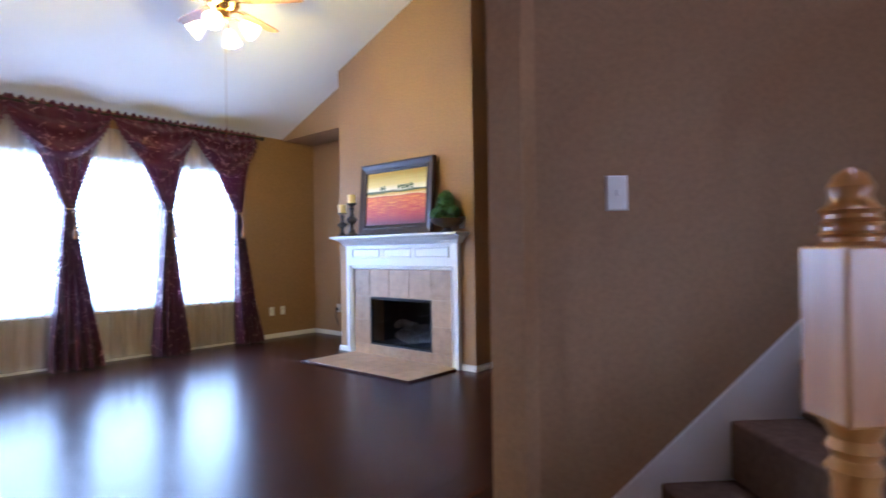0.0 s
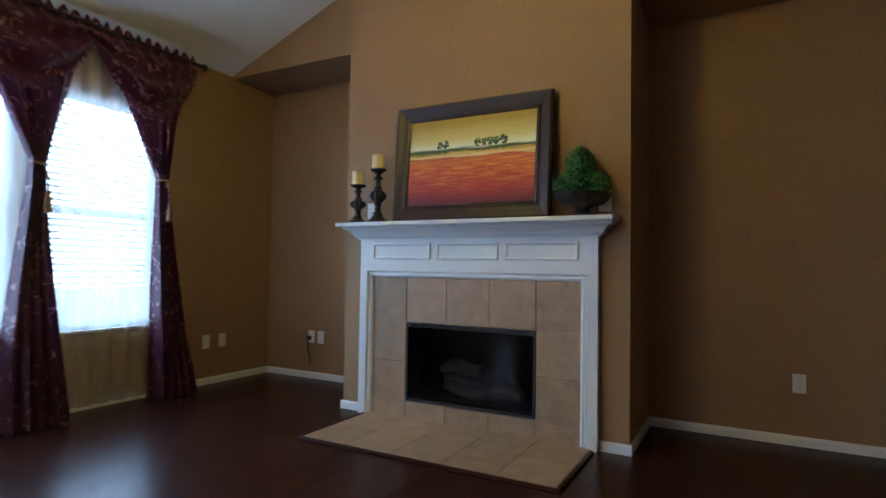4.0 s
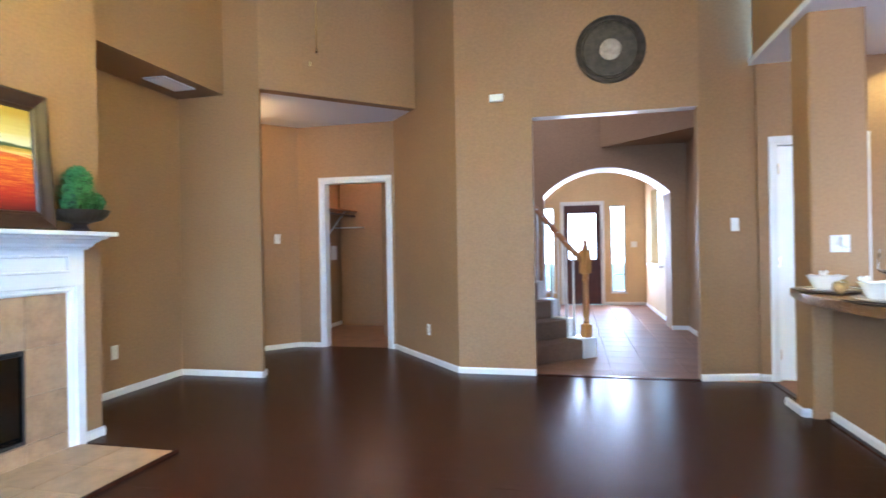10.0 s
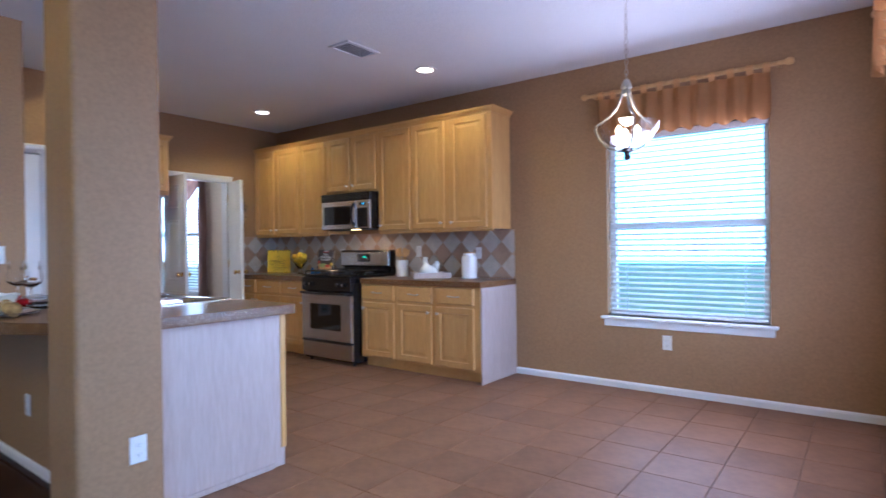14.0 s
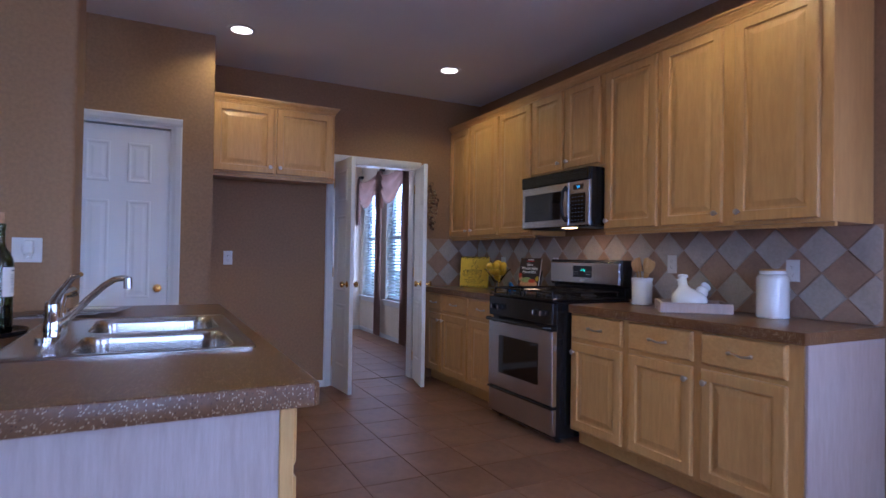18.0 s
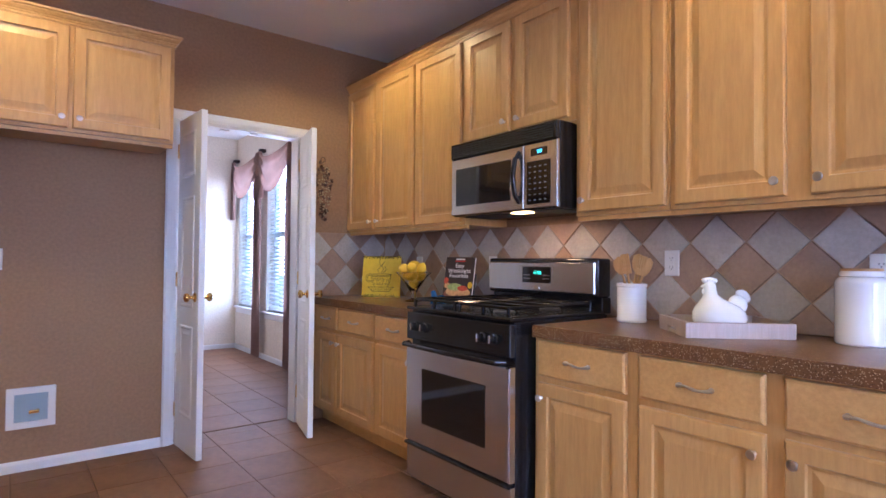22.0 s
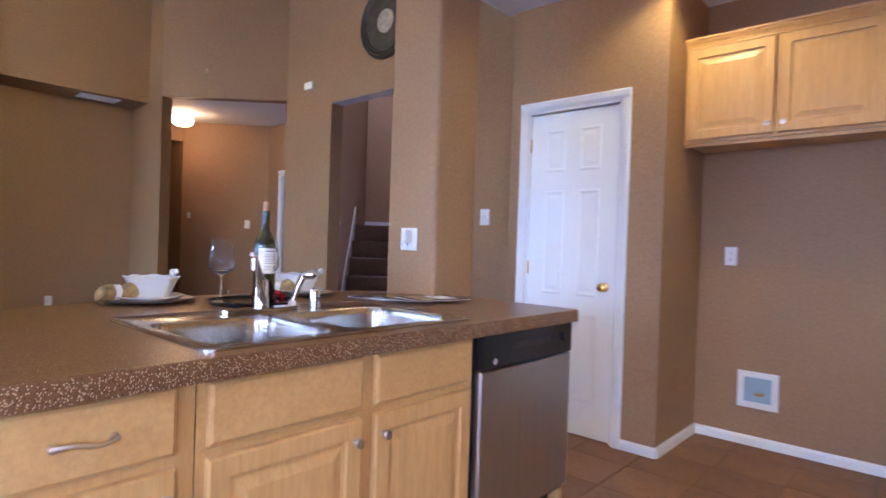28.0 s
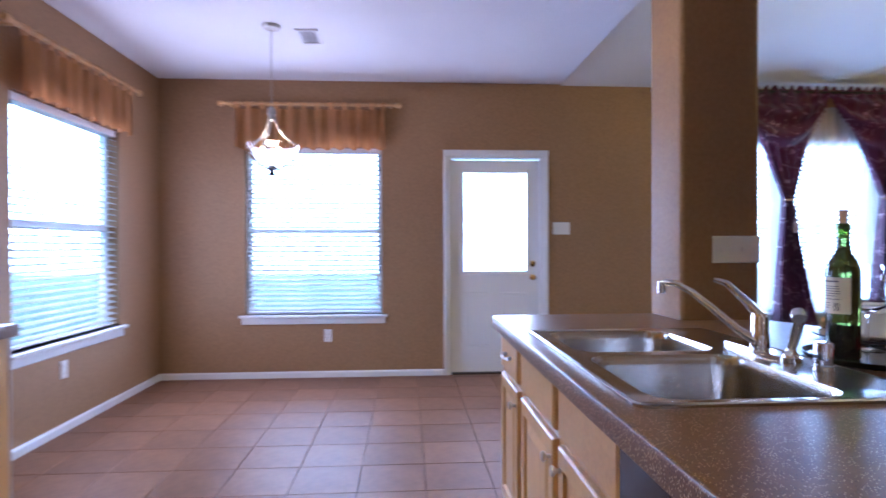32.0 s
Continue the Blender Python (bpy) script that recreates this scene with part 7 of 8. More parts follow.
# ---------------- place settings on the bar ----------------
M_CHARGER = plain("dark_charger", (0.035, 0.028, 0.024), 0.35, vary=0.2)
M_CHARGERT = plain("tan_charger", (0.34, 0.24, 0.15), 0.4, vary=0.15)
M_NAPKIN = plain("olive_napkin", (0.34, 0.22, 0.085), 0.9, vary=0.6, nscale=28.0, bump=0.4, bscale=90.0)
ZB = ZT0 + 0.0005
for n, (px, py, ang) in enumerate(((-4.475, -0.985, 20), (-4.495, -1.66, -15))):
    t_ = thing("charger_plate", "round tan charger plate with a dark rim on the bar", "plate", (px, py, ZB), ang, "chargers")
    part("plate", lathe([(0, 0.004), (0.10, 0.0), (0.11, 0.002), (0.168, 0.012), (0.172, 0.016), (0.166, 0.017), (0.11, 0.008), (0, 0.008)], 48), M_CHARGERT, t_, "", True)
    part("rim", lathe([(0.172, 0.0125), (0.176, 0.015), (0.174, 0.0185), (0.169, 0.018)], 48), M_CHARGER, t_, "", True)
    t_ = thing("dinner_plate", "white dinner plate on a charger", "plate", (px, py, ZB + 0.009), ang, "dinner plates")
    part("plate", lathe([(0, 0.003), (0.08, 0.0), (0.085, 0.003), (0.132, 0.016), (0.135, 0.019), (0.13, 0.0205), (0.085, 0.009), (0, 0.007)], 48), M_CERAMIC, t_, "", True)
    t_ = thing("soup_bowl", "white ceramic bowl with a wavy rim on a plate", "bowl", (px, py + (-0.015 if n == 0 else -0.01), ZB + 0.0165), ang, "soup bowls")
    t_.scale = (1.12, 1.12, 1.08)
    bm = bmesh.new()
    segs = 48
    prof = [(0.0, 0.004), (0.042, 0.0), (0.054, 0.001), (0.064, 0.022), (0.083, 0.066), (0.092, 0.078), (0.088, 0.079), (0.060, 0.026), (0.048, 0.01), (0, 0.008)]
    rg_ = []
    for r_, z_ in prof:
        if r_ < 1e-4:
            rg_.append([bm.verts.new((0, 0, z_))])
            continue
        rw = []
        for k in range(segs):
            a = 2 * math.pi * k / segs
            f = 1 + 0.028 * math.cos(8 * a) * min(1, z_ / 0.02)
            rw.append(bm.verts.new((r_ * f * math.cos(a), r_ * f * math.sin(a), z_ + 0.0025 * math.cos(8 * a) * (z_ / 0.079) ** 2)))
        rg_.append(rw)
    for a, b in zip(rg_, rg_[1:]):
        for k in range(segs):
            q = (k + 1) % segs
            if len(a) == 1:
                bm.faces.new((a[0], b[q], b[k]))
            elif len(b) == 1:
                bm.faces.new((a[k], a[q], b[0]))
            else:
                bm.faces.new((a[k], a[q], b[q], b[k]))
    part("bowl", bm, M_CERAMIC, t_, "", True)
    bm = bmesh.new()
    for c in ((0.0, -0.090, 0.084), (0.012, -0.100, 0.090), (-0.01, -0.094, 0.092)):
        blob(bm, c, (0.011, 0.012, 0.012), 12)
    part("rim_handle", bm, M_CERAMIC, t_, "small modelled handle", True)
    t_ = thing("napkin", "rolled olive and gold patterned napkin on the plate", "napkin", (px - 0.02, py + 0.118, ZB + 0.030), 75 + ang, "napkins")
    bm = bmesh.new()
    rr = random.Random(60 + n)
    pts = [(-0.062 + 0.124 * k / 8, 0.01 * math.sin(k), 0.012 + 0.006 * math.sin(k * 1.6)) for k in range(9)]
    tube(pts, 0.030, 12, bm, [0.9, 1.15, 1.05, 0.85, 0.8, 0.9, 1.1, 1.25, 0.9])
    for vtx in bm.verts:
        vtx.co += 0.004 * Vector((noise.noise(vtx.co * 60), noise.noise(vtx.co * 60 + Vector((9, 0, 0))), 0.6 * noise.noise(vtx.co * 60 + Vector((0, 9, 0)))))
    part("cloth", bm, M_NAPKIN, t_, "", True)
    part("napkin_ring", shifted(lathe([(0.027, -0.012), (0.03, -0.01), (0.03, 0.01), (0.027, 0.012)], 20), pose(0.0, 0, 0.014, 0, 90, 0)), M_CERAMIC, t_, "white napkin ring", True)
wt = thing("round_tray", "round black tray on the bar", "tray", (-4.745, -1.290, ZB))
part("tray", lathe([(0, 0.004), (0.155, 0.004), (0.158, 0.001), (0.165, 0.004), (0.172, 0.018), (0.169, 0.019), (0.16, 0.009), (0, 0.008)], 48), M_BLACK, wt, "", True)
M_BOTTLE = glass("green_bottle_glass", 0.02, (0.16, 0.24, 0.05), 1.5)
M_WINE = plain("dark_wine", (0.012, 0.003, 0.004), 0.1)
bt = thing("wine_bottle", "corked dark green wine bottle with a white label", "bottle", (-4.832, -1.283, ZB + 0.0085))
bt.scale = (1.08, 1.08, 1.08)
part("bottle", lathe([(0, 0.0), (0.034, 0.0), (0.0375, 0.004), (0.0375, 0.212), (0.036, 0.226), (0.028, 0.248), (0.0175, 0.265), (0.0148, 0.28), (0.0138, 0.318), (0.0155, 0.32), (0.0155, 0.336), (0.0135, 0.338), (0.0105, 0.338), (0.0105, 0.3), (0, 0.3)], 36), M_BOTTLE, bt, "", True)
part("wine", lathe([(0, 0.004), (0.0345, 0.004), (0.0345, 0.085), (0, 0.085)], 28), M_WINE, bt, "", True)
part("cork", lathe([(0.0095, 0.325), (0.0095, 0.345), (0.0105, 0.365), (0.0095, 0.372), (0, 0.373)], 14), plain("cork_wood", (0.50, 0.30, 0.17), 0.9, vary=0.25, nscale=60.0), bt, "pale cork", True)
bm = bmesh.new()
rl = 0.0379
arcp = [(rl * math.cos(radians(a)), rl * math.sin(radians(a))) for a in range(115, 256, 7)]
up_ = [bm.verts.new((x, y, 0.203)) for x, y in arcp]
dn_ = [bm.verts.new((x, y, 0.113)) for x, y in arcp]
for k in range(len(arcp) - 1):
    bm.faces.new((up_[k], up_[k + 1], dn_[k + 1], dn_[k]))
lb = part("label", bm, M_PAPER, bt, "white paper label", True)
bm = bmesh.new()
for z_, a0, a1 in ((0.163, 155, 215), (0.152, 150, 220), (0.146, 150, 222), (0.140, 150, 222), (0.134, 150, 222), (0.128, 150, 215), (0.120, 150, 222), (0.11, 150, 190), (0.104, 150, 190), (0.098, 150, 188)):
    pr = [(0.0382 * math.cos(radians(a)), 0.0382 * math.sin(radians(a))) for a in range(a0, a1 + 1, 6)]
    hh = 0.004 if z_ > 0.16 else 0.0016
    u_ = [bm.verts.new((x, y, z_ + hh)) for x, y in pr]
    d_ = [bm.verts.new((x, y, z_)) for x, y in pr]
    for k in range(len(pr) - 1):
        bm.faces.new((u_[k], u_[k + 1], d_[k + 1], d_[k]))
for k in range(8):
    a = radians(200 + 2.6 * k)
    b = radians(201.3 + 2.6 * k)
    q_ = [bm.verts.new((0.0382 * math.cos(c), 0.0382 * math.sin(c), z_)) for c, z_ in ((a, 0.092), (b, 0.092), (b, 0.112), (a, 0.112))]
    bm.faces.new(q_)
for v in bm.verts:
    v.co.z += 0.028
part("label_print", bm, plain("grey_print", (0.16, 0.16, 0.2), 0.8), lb)
M_GLASSWARE = glass("wine_glass", 0.0, (0.98, 0.99, 1.0), 1.2)
for gx, gy in ((-4.68, -1.185), (-4.68, -1.385)):
    t_ = thing("wine_glass", "clear stemmed wine glass on the tray", "glass", (gx, gy, ZB + 0.0085), 0, "wine glasses")
    t_.scale = (1.18, 1.18, 1.12)
    part("glass", lathe([(0, 0.002), (0.036, 0.0), (0.037, 0.002), (0.012, 0.006), (0.0045, 0.012), (0.004, 0.085), (0.008, 0.095), (0.035, 0.112), (0.043, 0.125), (0.042, 0.15), (0.036, 0.19), (0.033, 0.222), (0.0322, 0.222), (0.0412, 0.15), (0.042, 0.126), (0.034, 0.115), (0, 0.10)], 36), M_GLASSWARE, t_, "", True)
M_GRAPE = plain("red_grape", (0.42, 0.012, 0.015), 0.25, vary=0.3, nscale=40.0)
gp = thing("grape_bunch", "bunch of red grapes on the tray", "fruit", (-4.69, -1.36, ZB + 0.0085))
rr = random.Random(5)
gme = None
for k in range(34):
    a = rr.random() * 6.28
    d = 0.055 * math.sqrt(rr.random())
    z_ = 0.012 + max(0.0, (0.045 - d * 0.6)) * rr.random()
    if gme is None:
        bm = bmesh.new()
        bmesh.ops.create_uvsphere(bm, u_segments=12, v_segments=8, radius=0.0125)
        gme = finish(bm, "grape", M_GRAPE, True)
    share("grape", gme, gp, pose(0.75 * d * math.cos(a), 1.2 * d * math.sin(a) - 0.03, z_))
M_CARD = plain("printed_card", (0.085, 0.05, 0.045), 0.18, vary=0.5, nscale=14.0)
M_CARDG = plain("olive_print", (0.20, 0.19, 0.03), 0.2, vary=0.4, nscale=30.0)
M_CARDK = plain("black_print", (0.015, 0.014, 0.012), 0.25)
M_CARDB = plain("card_white_edge", (0.7, 0.72, 0.78), 0.4)
for k, (cx, cy, ang) in enumerate(((-4.80, -1.955, 8), (-4.89, -1.965, 3), (-4.97, -1.98, -3), (-5.06, -2.015, -12))):
    t_ = thing("spiral_booklet", "glossy dark spiral-bound booklet in a fanned stack on the counter", "booklet", (cx, cy, ZB + 0.0005 + 0.0045 * k), ang, "booklets")
    part("pages", box(-0.11, 0.11, -0.14, 0.14, 0, 0.0025), M_CARDB, t_)
    part("cover", box(-0.11, 0.11, -0.14, 0.14, 0.0027, 0.0042), M_CARD, t_)
    part("printed_patch", prism([(-0.10, 0.128), (-0.10, 0.05), (-0.02, 0.035), (0.06, 0.06), (0.10, 0.075), (0.10, 0.128)], 0.0042, 0.0045), M_CARDG, t_)
    part("printed_band", box(-0.105, 0.105, 0.112, 0.131, 0.0045, 0.0048), M_CARDK, t_)
    part("printed_frame", box(-0.07, 0.07, -0.10, 0.0, 0.0042, 0.0044), M_CARDB if k == 3 else M_CARD, t_)
    bm = bmesh.new()
    for q in range(16):
        lathe([(0.0042, -0.0012), (0.0054, 0), (0.0042, 0.0012)], 8, bm, pose(-0.088 + 0.0117 * q, 0.138, 0.0045, 0, 90, 0))
    part("spiral", bm, M_BLACKM, t_)
outlet(-4.62, -0.441, 1.19, 0, sw=1, gangs=4)
outlet(-4.765, -2.144, 1.18, 180, sw=1, gangs=2)
nl = thing("plug_in_freshener", "small clear plug-in unit in a wall socket", "plug-in", (-4.775, -2.136, 1.19), 180)
part("body", box(-0.02, 0.02, -0.045, -0.001, -0.03, 0.035, None, 0.008, 2), M_PLASTIC, nl)
part("bottle", shifted(lathe([(0.014, -0.03), (0.016, -0.01), (0.012, 0.0), (0, 0)], 14), pose(0, -0.03, -0.02)), M_CLEAR, nl, "", True)
outlet(-4.745, -0.139, 0.35, 180)
baseboard((-4.71, -2.19), (-4.71, -0.44))
baseboard((-4.512, -0.47), (-4.512, -0.06))
baseboard((-4.507, -0.14), (-4.86, -0.14))
baseboard((-4.545, -2.19), (-4.71, -2.19))
baseboard((-4.55, -2.50), (-4.55, -2.19))

# ---------------- doors ----------------
PANEL = [(0, 0.0015), (0.006, 0.0055), (0.014, 0.0055), (0.022, 0.0015), (0.034, 0.0015), (0.05, 0.0045)]


def knobset(parent, x, z, y0, y1, mat=None):
    for yy, s in ((y0, 90), (y1, -90)):
        part("knob", shifted(lathe([(0.028, 0), (0.028, 0.004), (0.02, 0.008), (0.01, 0.012), (0.01, 0.03), (0.022, 0.036), (0.027, 0.046), (0.024, 0.056), (0.012, 0.062), (0, 0.063)], 20), pose(x, yy, z, s)), mat or M_BRASS, parent, "polished brass knob", True)


def panel_door(name, label, x, y, rz, w, h, cols, knob_x, hinge_x):
    """A moulded panel door; local x along it, its faces at y = 0 and y = 0.035."""
    root = tagged(new(name), label, "door", "", "structure")
    root.matrix_basis = pose(x, y, 0.008, 0, 0, rz)
    part("slab", box(0, w, 0, 0.035, 0, h, None, 0.002), M_DOORWHITE, root)
    st, gap = (0.11, 0.10) if cols == 2 else (0.09, 0)
    pw = (w - 2 * st - gap * (cols - 1)) / cols
    zs = [(0.21, 0.54), (0.86, 0.66), (1.64, 0.27)]
    for c in range(cols):
        for z0, ph in zs:
            for yy, turn in ((0.0, 0), (0.035, 180)):
                x0 = st + c * (pw + gap)
                m = pose(x0, yy, z0) if turn == 0 else pose(x0 + pw, yy, z0, 0, 0, 180)
                part("panel", shifted(rings(pw, ph, PANEL, 0.0), m), M_DOORWHITE, root)
    knobset(root, knob_x, 0.925, 0.0, 0.035)
    for hz in (0.22, 1.02, 1.82):
        part("hinge", box(hinge_x - 0.006, hinge_x + 0.006, -0.008, 0.002, hz - 0.045, hz + 0.045, None, 0.003), M_BRASS, root, "brass hinge")
    return root


casing("door_casing_1", PD[1], YP + 0.0015, 180, PD[1] - PD[0], PD[3], wall=0.115)
panel_door("door_1", "closed white six-panel pantry door with a brass knob", PD[1] - 0.018, YP - 0.012, 180, PD[1] - PD[0] - 0.036, 2.015, 2, PD[1] - PD[0] - 0.036 - 0.06, 0.0)
casing("door_casing_2", FD[1], YF + 0.0015, 180, FD[1] - FD[0], FD[3], wall=0.115)
casing("door_casing_3", FD[0], YF - 0.1215, 0, FD[1] - FD[0], FD[3])
panel_door("door_2", "open narrow white panel door with brass knobs", FD[1] - 0.012, YF + 0.03, 180 - 86, 0.395, 2.01, 1, 0.34, 0.0)
panel_door("door_3", "open narrow white panel door with brass knobs", FD[0] + 0.012, YF + 0.03, 77, 0.395, 2.01, 1, 0.34, 0.0)
casing("door_casing_4", LD[1], LR[1] + 0.0015, 180, LD[1] - LD[0], LD[3], wall=0.135)
casing("door_casing_5", DB[0], YN - 0.0015, 0, DB[1] - DB[0], DB[3], wall=0.135)
for xx in (-7.02, -7.22):
    tagged(part("door_catch", box(xx - 0.03, xx + 0.03, YF - 0.07, YF - 0.04, FD[3] - 0.024, FD[3] - 0.0165, None, 0.002), M_NICKEL), "small metal door catch under the head jamb", "catch", "door catches")
bd = tagged(new("door_4"), "white half-glazed back door with a brass knob", "door", "", "structure")
bd.matrix_basis = pose(DB[0] + 0.018, YN + 0.05, 0.01)
BW, BH = DB[1] - DB[0] - 0.036, 2.015
GX0, GX1, GZ0, GZ1 = 0.115, BW - 0.115, 0.955, 1.90
bm = wall_y(0, BW, 0, 0.044, BH, [(GX0, GX1, GZ0, GZ1)])
part("slab", bm, M_DOORWHITE, bd)
part("pane", box(GX0, GX1, 0.018, 0.024, GZ0, GZ1), M_PANE, bd).visible_shadow = False
bm = bmesh.new()
for a, b, c, d in ((GX0 - 0.03, GX0 + 0.008, GZ0 - 0.03, GZ1 + 0.03), (GX1 - 0.008, GX1 + 0.03, GZ0 - 0.03, GZ1 + 0.03), (GX0 + 0.008, GX1 - 0.008, GZ0 - 0.03, GZ0 + 0.008), (GX0 + 0.008, GX1 - 0.008, GZ1 - 0.008, GZ1 + 0.03)):
    box(a, b, -0.012, 0.0, c, d, bm, 0.004)
part("glazing_frame", bm, M_DOORWHITE, bd)
for a in (0.11, BW / 2 + 0.04):
    part("panel", rings(BW / 2 - 0.15, 0.52, PANEL, 0.0), M_DOORWHITE, bd, "", False, pose(a, 0, 0.24))
knobset(bd, BW - 0.065, 0.90, 0.0, 0.044)
part("deadbolt", shifted(lathe([(0.03, 0), (0.03, 0.006), (0.02, 0.012), (0, 0.014)], 18), pose(BW - 0.065, 0, 1.03, 90)), M_BRASS, bd, "brass deadbolt", True)
part("threshold", box(0, BW, -0.05, 0.06, -0.009, 0.004), M_BRONZE, bd)
outlet(-4.55, YN - 0.001, 1.375, 0, sw=1, gangs=3)
outlet(-6.75, YN - 0.001, 0.385, 0)
outlet(XW + 0.001, 1.08, 0.41, 90)
outlet(-5.835, YF + 0.001, 1.145, 180)
wb = thing("water_valve_box", "white recessed water valve box low in the wall", "valve box", (-6.01, YF + 0.001, 0.34), 180)
bm = bmesh.new()
for a, b, c, d in ((-0.11, -0.075, -0.11, 0.11), (0.075, 0.11, -0.11, 0.11), (-0.075, 0.075, -0.11, -0.075), (-0.075, 0.075, 0.075, 0.11)):
    box(a, b, -0.012, 0.0, c, d, bm, 0.002)
part("frame", bm, M_PLASTIC, wb)
part("back", box(-0.075, 0.075, -0.003, -0.0005, -0.075, 0.075), plain("valve_box_back", (0.30, 0.40, 0.47), 0.5), wb)
part("valve", tube([(0.03, -0.004, -0.02), (0.03, -0.03, -0.02), (-0.01, -0.03, -0.02)], 0.009, 8), M_BRASS, wb, "brass valve", True)
# baseboards of the kitchen
baseboard((XW, -0.285), (XW, YN))
baseboard((XW, YN), (DB[0] - 0.06, YN))
baseboard((XS, YF), (FD[1] + 0.06, YF))
baseboard((XS, YP - 0.005), (XS, YF))
baseboard((PD[0] - 0.06, YP), (XS - 0.005, YP))
baseboard((-4.60, YP), (PD[1] + 0.06, YP))

# ---------------- valances ----------------
def valance(x, y, rz, w, z, drop, label):
    root = thing("window_valance", label, "valance", (x, y, z), rz, "gold valances")
    part("rod", tube([(-0.10, -0.09, 0), (w + 0.10, -0.09, 0)], 0.016, 12), M_SPOON, root, "pale wooden rod", True)
    for xx in (-0.12, w + 0.12):
        part("finial", shifted(lathe([(0, -0.03), (0.02, -0.024), (0.028, 0), (0.02, 0.024), (0, 0.03)], 14), pose(xx, -0.09, 0, 0, 90, 0)), M_SPOON, root, "", True)
    for xx in (-0.05, w + 0.05):
        part("bracket", box(xx - 0.01, xx + 0.01, -0.09, -0.001, -0.012, 0.006), M_SPOON, root)
    cols, rows_ = 150, 10
    n_tab = int(w / 0.115)
    bm = bmesh.new()
    grid = []
    for j in range(rows_ + 1):
        v = j / rows_
        line = []
        for i in range(cols + 1):
            a = i / cols
            ph = a * n_tab * 2 * math.pi
            amp = 0.022 * (0.6 + 0.4 * v) + 0.01 * math.sin(a * 23 + 1.3) * v
            line.append(bm.verts.new((a * w + 0.006 * math.sin(ph * 0.7 + v * 3), -0.09 - amp * math.sin(ph), -0.045 - v * (drop - 0.045) + 0.012 * math.sin(ph + 0.6) * v)))
        grid.append(line)
    for a, b in zip(grid, grid[1:]):
        for i in range(cols):
            bm.faces.new((a[i], a[i + 1], b[i + 1], b[i]))
    bmesh.ops.solidify(bm, geom=bm.faces[:], thickness=0.002)
    part("cloth", bm, M_VAL, root, "", True)
    for k in range(n_tab + 1):
        xx = min(w - 0.02, max(0.02, k * w / n_tab))
        pts = [(xx, -0.09 - 0.021 * math.cos(radians(q)), 0.021 * math.sin(radians(q))) for q in range(-70, 251, 20)]
        t = bmesh.new()
        l_ = [t.verts.new((px - 0.022, py, pz if pz > -0.018 else -0.05)) for px, py, pz in pts]
        r__ = [t.verts.new((px + 0.022, py, pz if pz > -0.018 else -0.05)) for px, py, pz in pts]
        for q in range(len(pts) - 1):
            t.faces.new((l_[q], l_[q + 1], r__[q + 1], r__[q]))
        part("tab", t, M_VAL, root, "", True)
    return root


valance(WD[0] - 0.06, YN, 0, WD[1] - WD[0] + 0.10, 2.50, 0.40, "gold tab-top valance on a pale wooden rod")
valance(XW, WW[0] - 0.03, 90, WW[1] - WW[0] + 0.05, 2.455, 0.37, "gold tab-top valance on a pale wooden rod")

# ---------------- lamps ----------------
M_CAN = glow("lit_can", (1.0, 0.80, 0.55), 9.0)
for x, y in ((-7.455, -3.07), (-5.80, -3.05), (-7.44, -0.7), (-5.66, -0.42)):
    t_ = thing("recessed_light", "lit recessed ceiling light with a white trim ring", "ceiling light", (x, y, ZC), 0, "recessed lights")
    part("trim_ring", lathe([(0.098, 0.0), (0.098, -0.004), (0.085, -0.008), (0.07, -0.004), (0.07, -0.001)], 32), M_TRIM, t_, "", True)
    part("lens", lathe([(0.07, -0.003), (0.05, -0.006), (0, -0.007)], 24), M_CAN, t_, "glowing lens", True)
PX, PY = -6.95, 1.22
pn = thing("pendant_light", "brushed nickel pendant with a lit clear glass bowl", "pendant light", (PX, PY, ZC))
M_PEND = plain("pewter_cream", (0.42, 0.38, 0.31), 0.35, 0.7, vary=0.1)
part("canopy", lathe([(0, -0.025), (0.05, -0.022), (0.062, -0.008), (0.062, 0)], 24), M_PEND, pn, "", True)
bm = bmesh.new()
for k in range(18):
    m = pose(0, 0, -0.04 - 0.03 * k, 0, 90, 90 * (k % 2)) @ Matrix.Diagonal((1.5, 1, 1, 1))
    pts = [m @ Vector((0.011 * math.cos(a * math.pi / 6), 0.009 * math.sin(a * math.pi / 6), 0)) for a in range(13)]
    tube(pts, 0.0018, 5, bm)
part("chain", bm, M_PEND, pn)
part("hub", lathe([(0, -0.56), (0.014, -0.565), (0.022, -0.58), (0.03, -0.60), (0.03, -0.615), (0.02, -0.625), (0.024, -0.65), (0.012, -0.66), (0, -0.66)], 20), M_PEND, pn, "", True)
for k in range(3):
    a = radians(30 + 120 * k)
    pts = [(0.018, -0.61), (0.03, -0.66), (0.05, -0.71), (0.095, -0.765), (0.155, -0.80), (0.19, -0.815), (0.195, -0.84), (0.17, -0.90), (0.12, -0.955), (0.05, -0.985), (0.0, -0.99)]
    part("arm", tube([(r * math.cos(a), r * math.sin(a), z) for r, z in pts], 0.0075, 8), M_PEND, pn, "", True)
part("glass_bowl", lathe([(0.182, -0.83), (0.172, -0.87), (0.14, -0.92), (0.09, -0.955), (0.03, -0.972), (0.03, -0.969), (0.088, -0.951), (0.137, -0.917), (0.168, -0.868), (0.178, -0.83)], 40), glass("clear_bowl", 0.08, (0.98, 0.97, 0.94), 1.3), pn, "clear glass bowl", True)
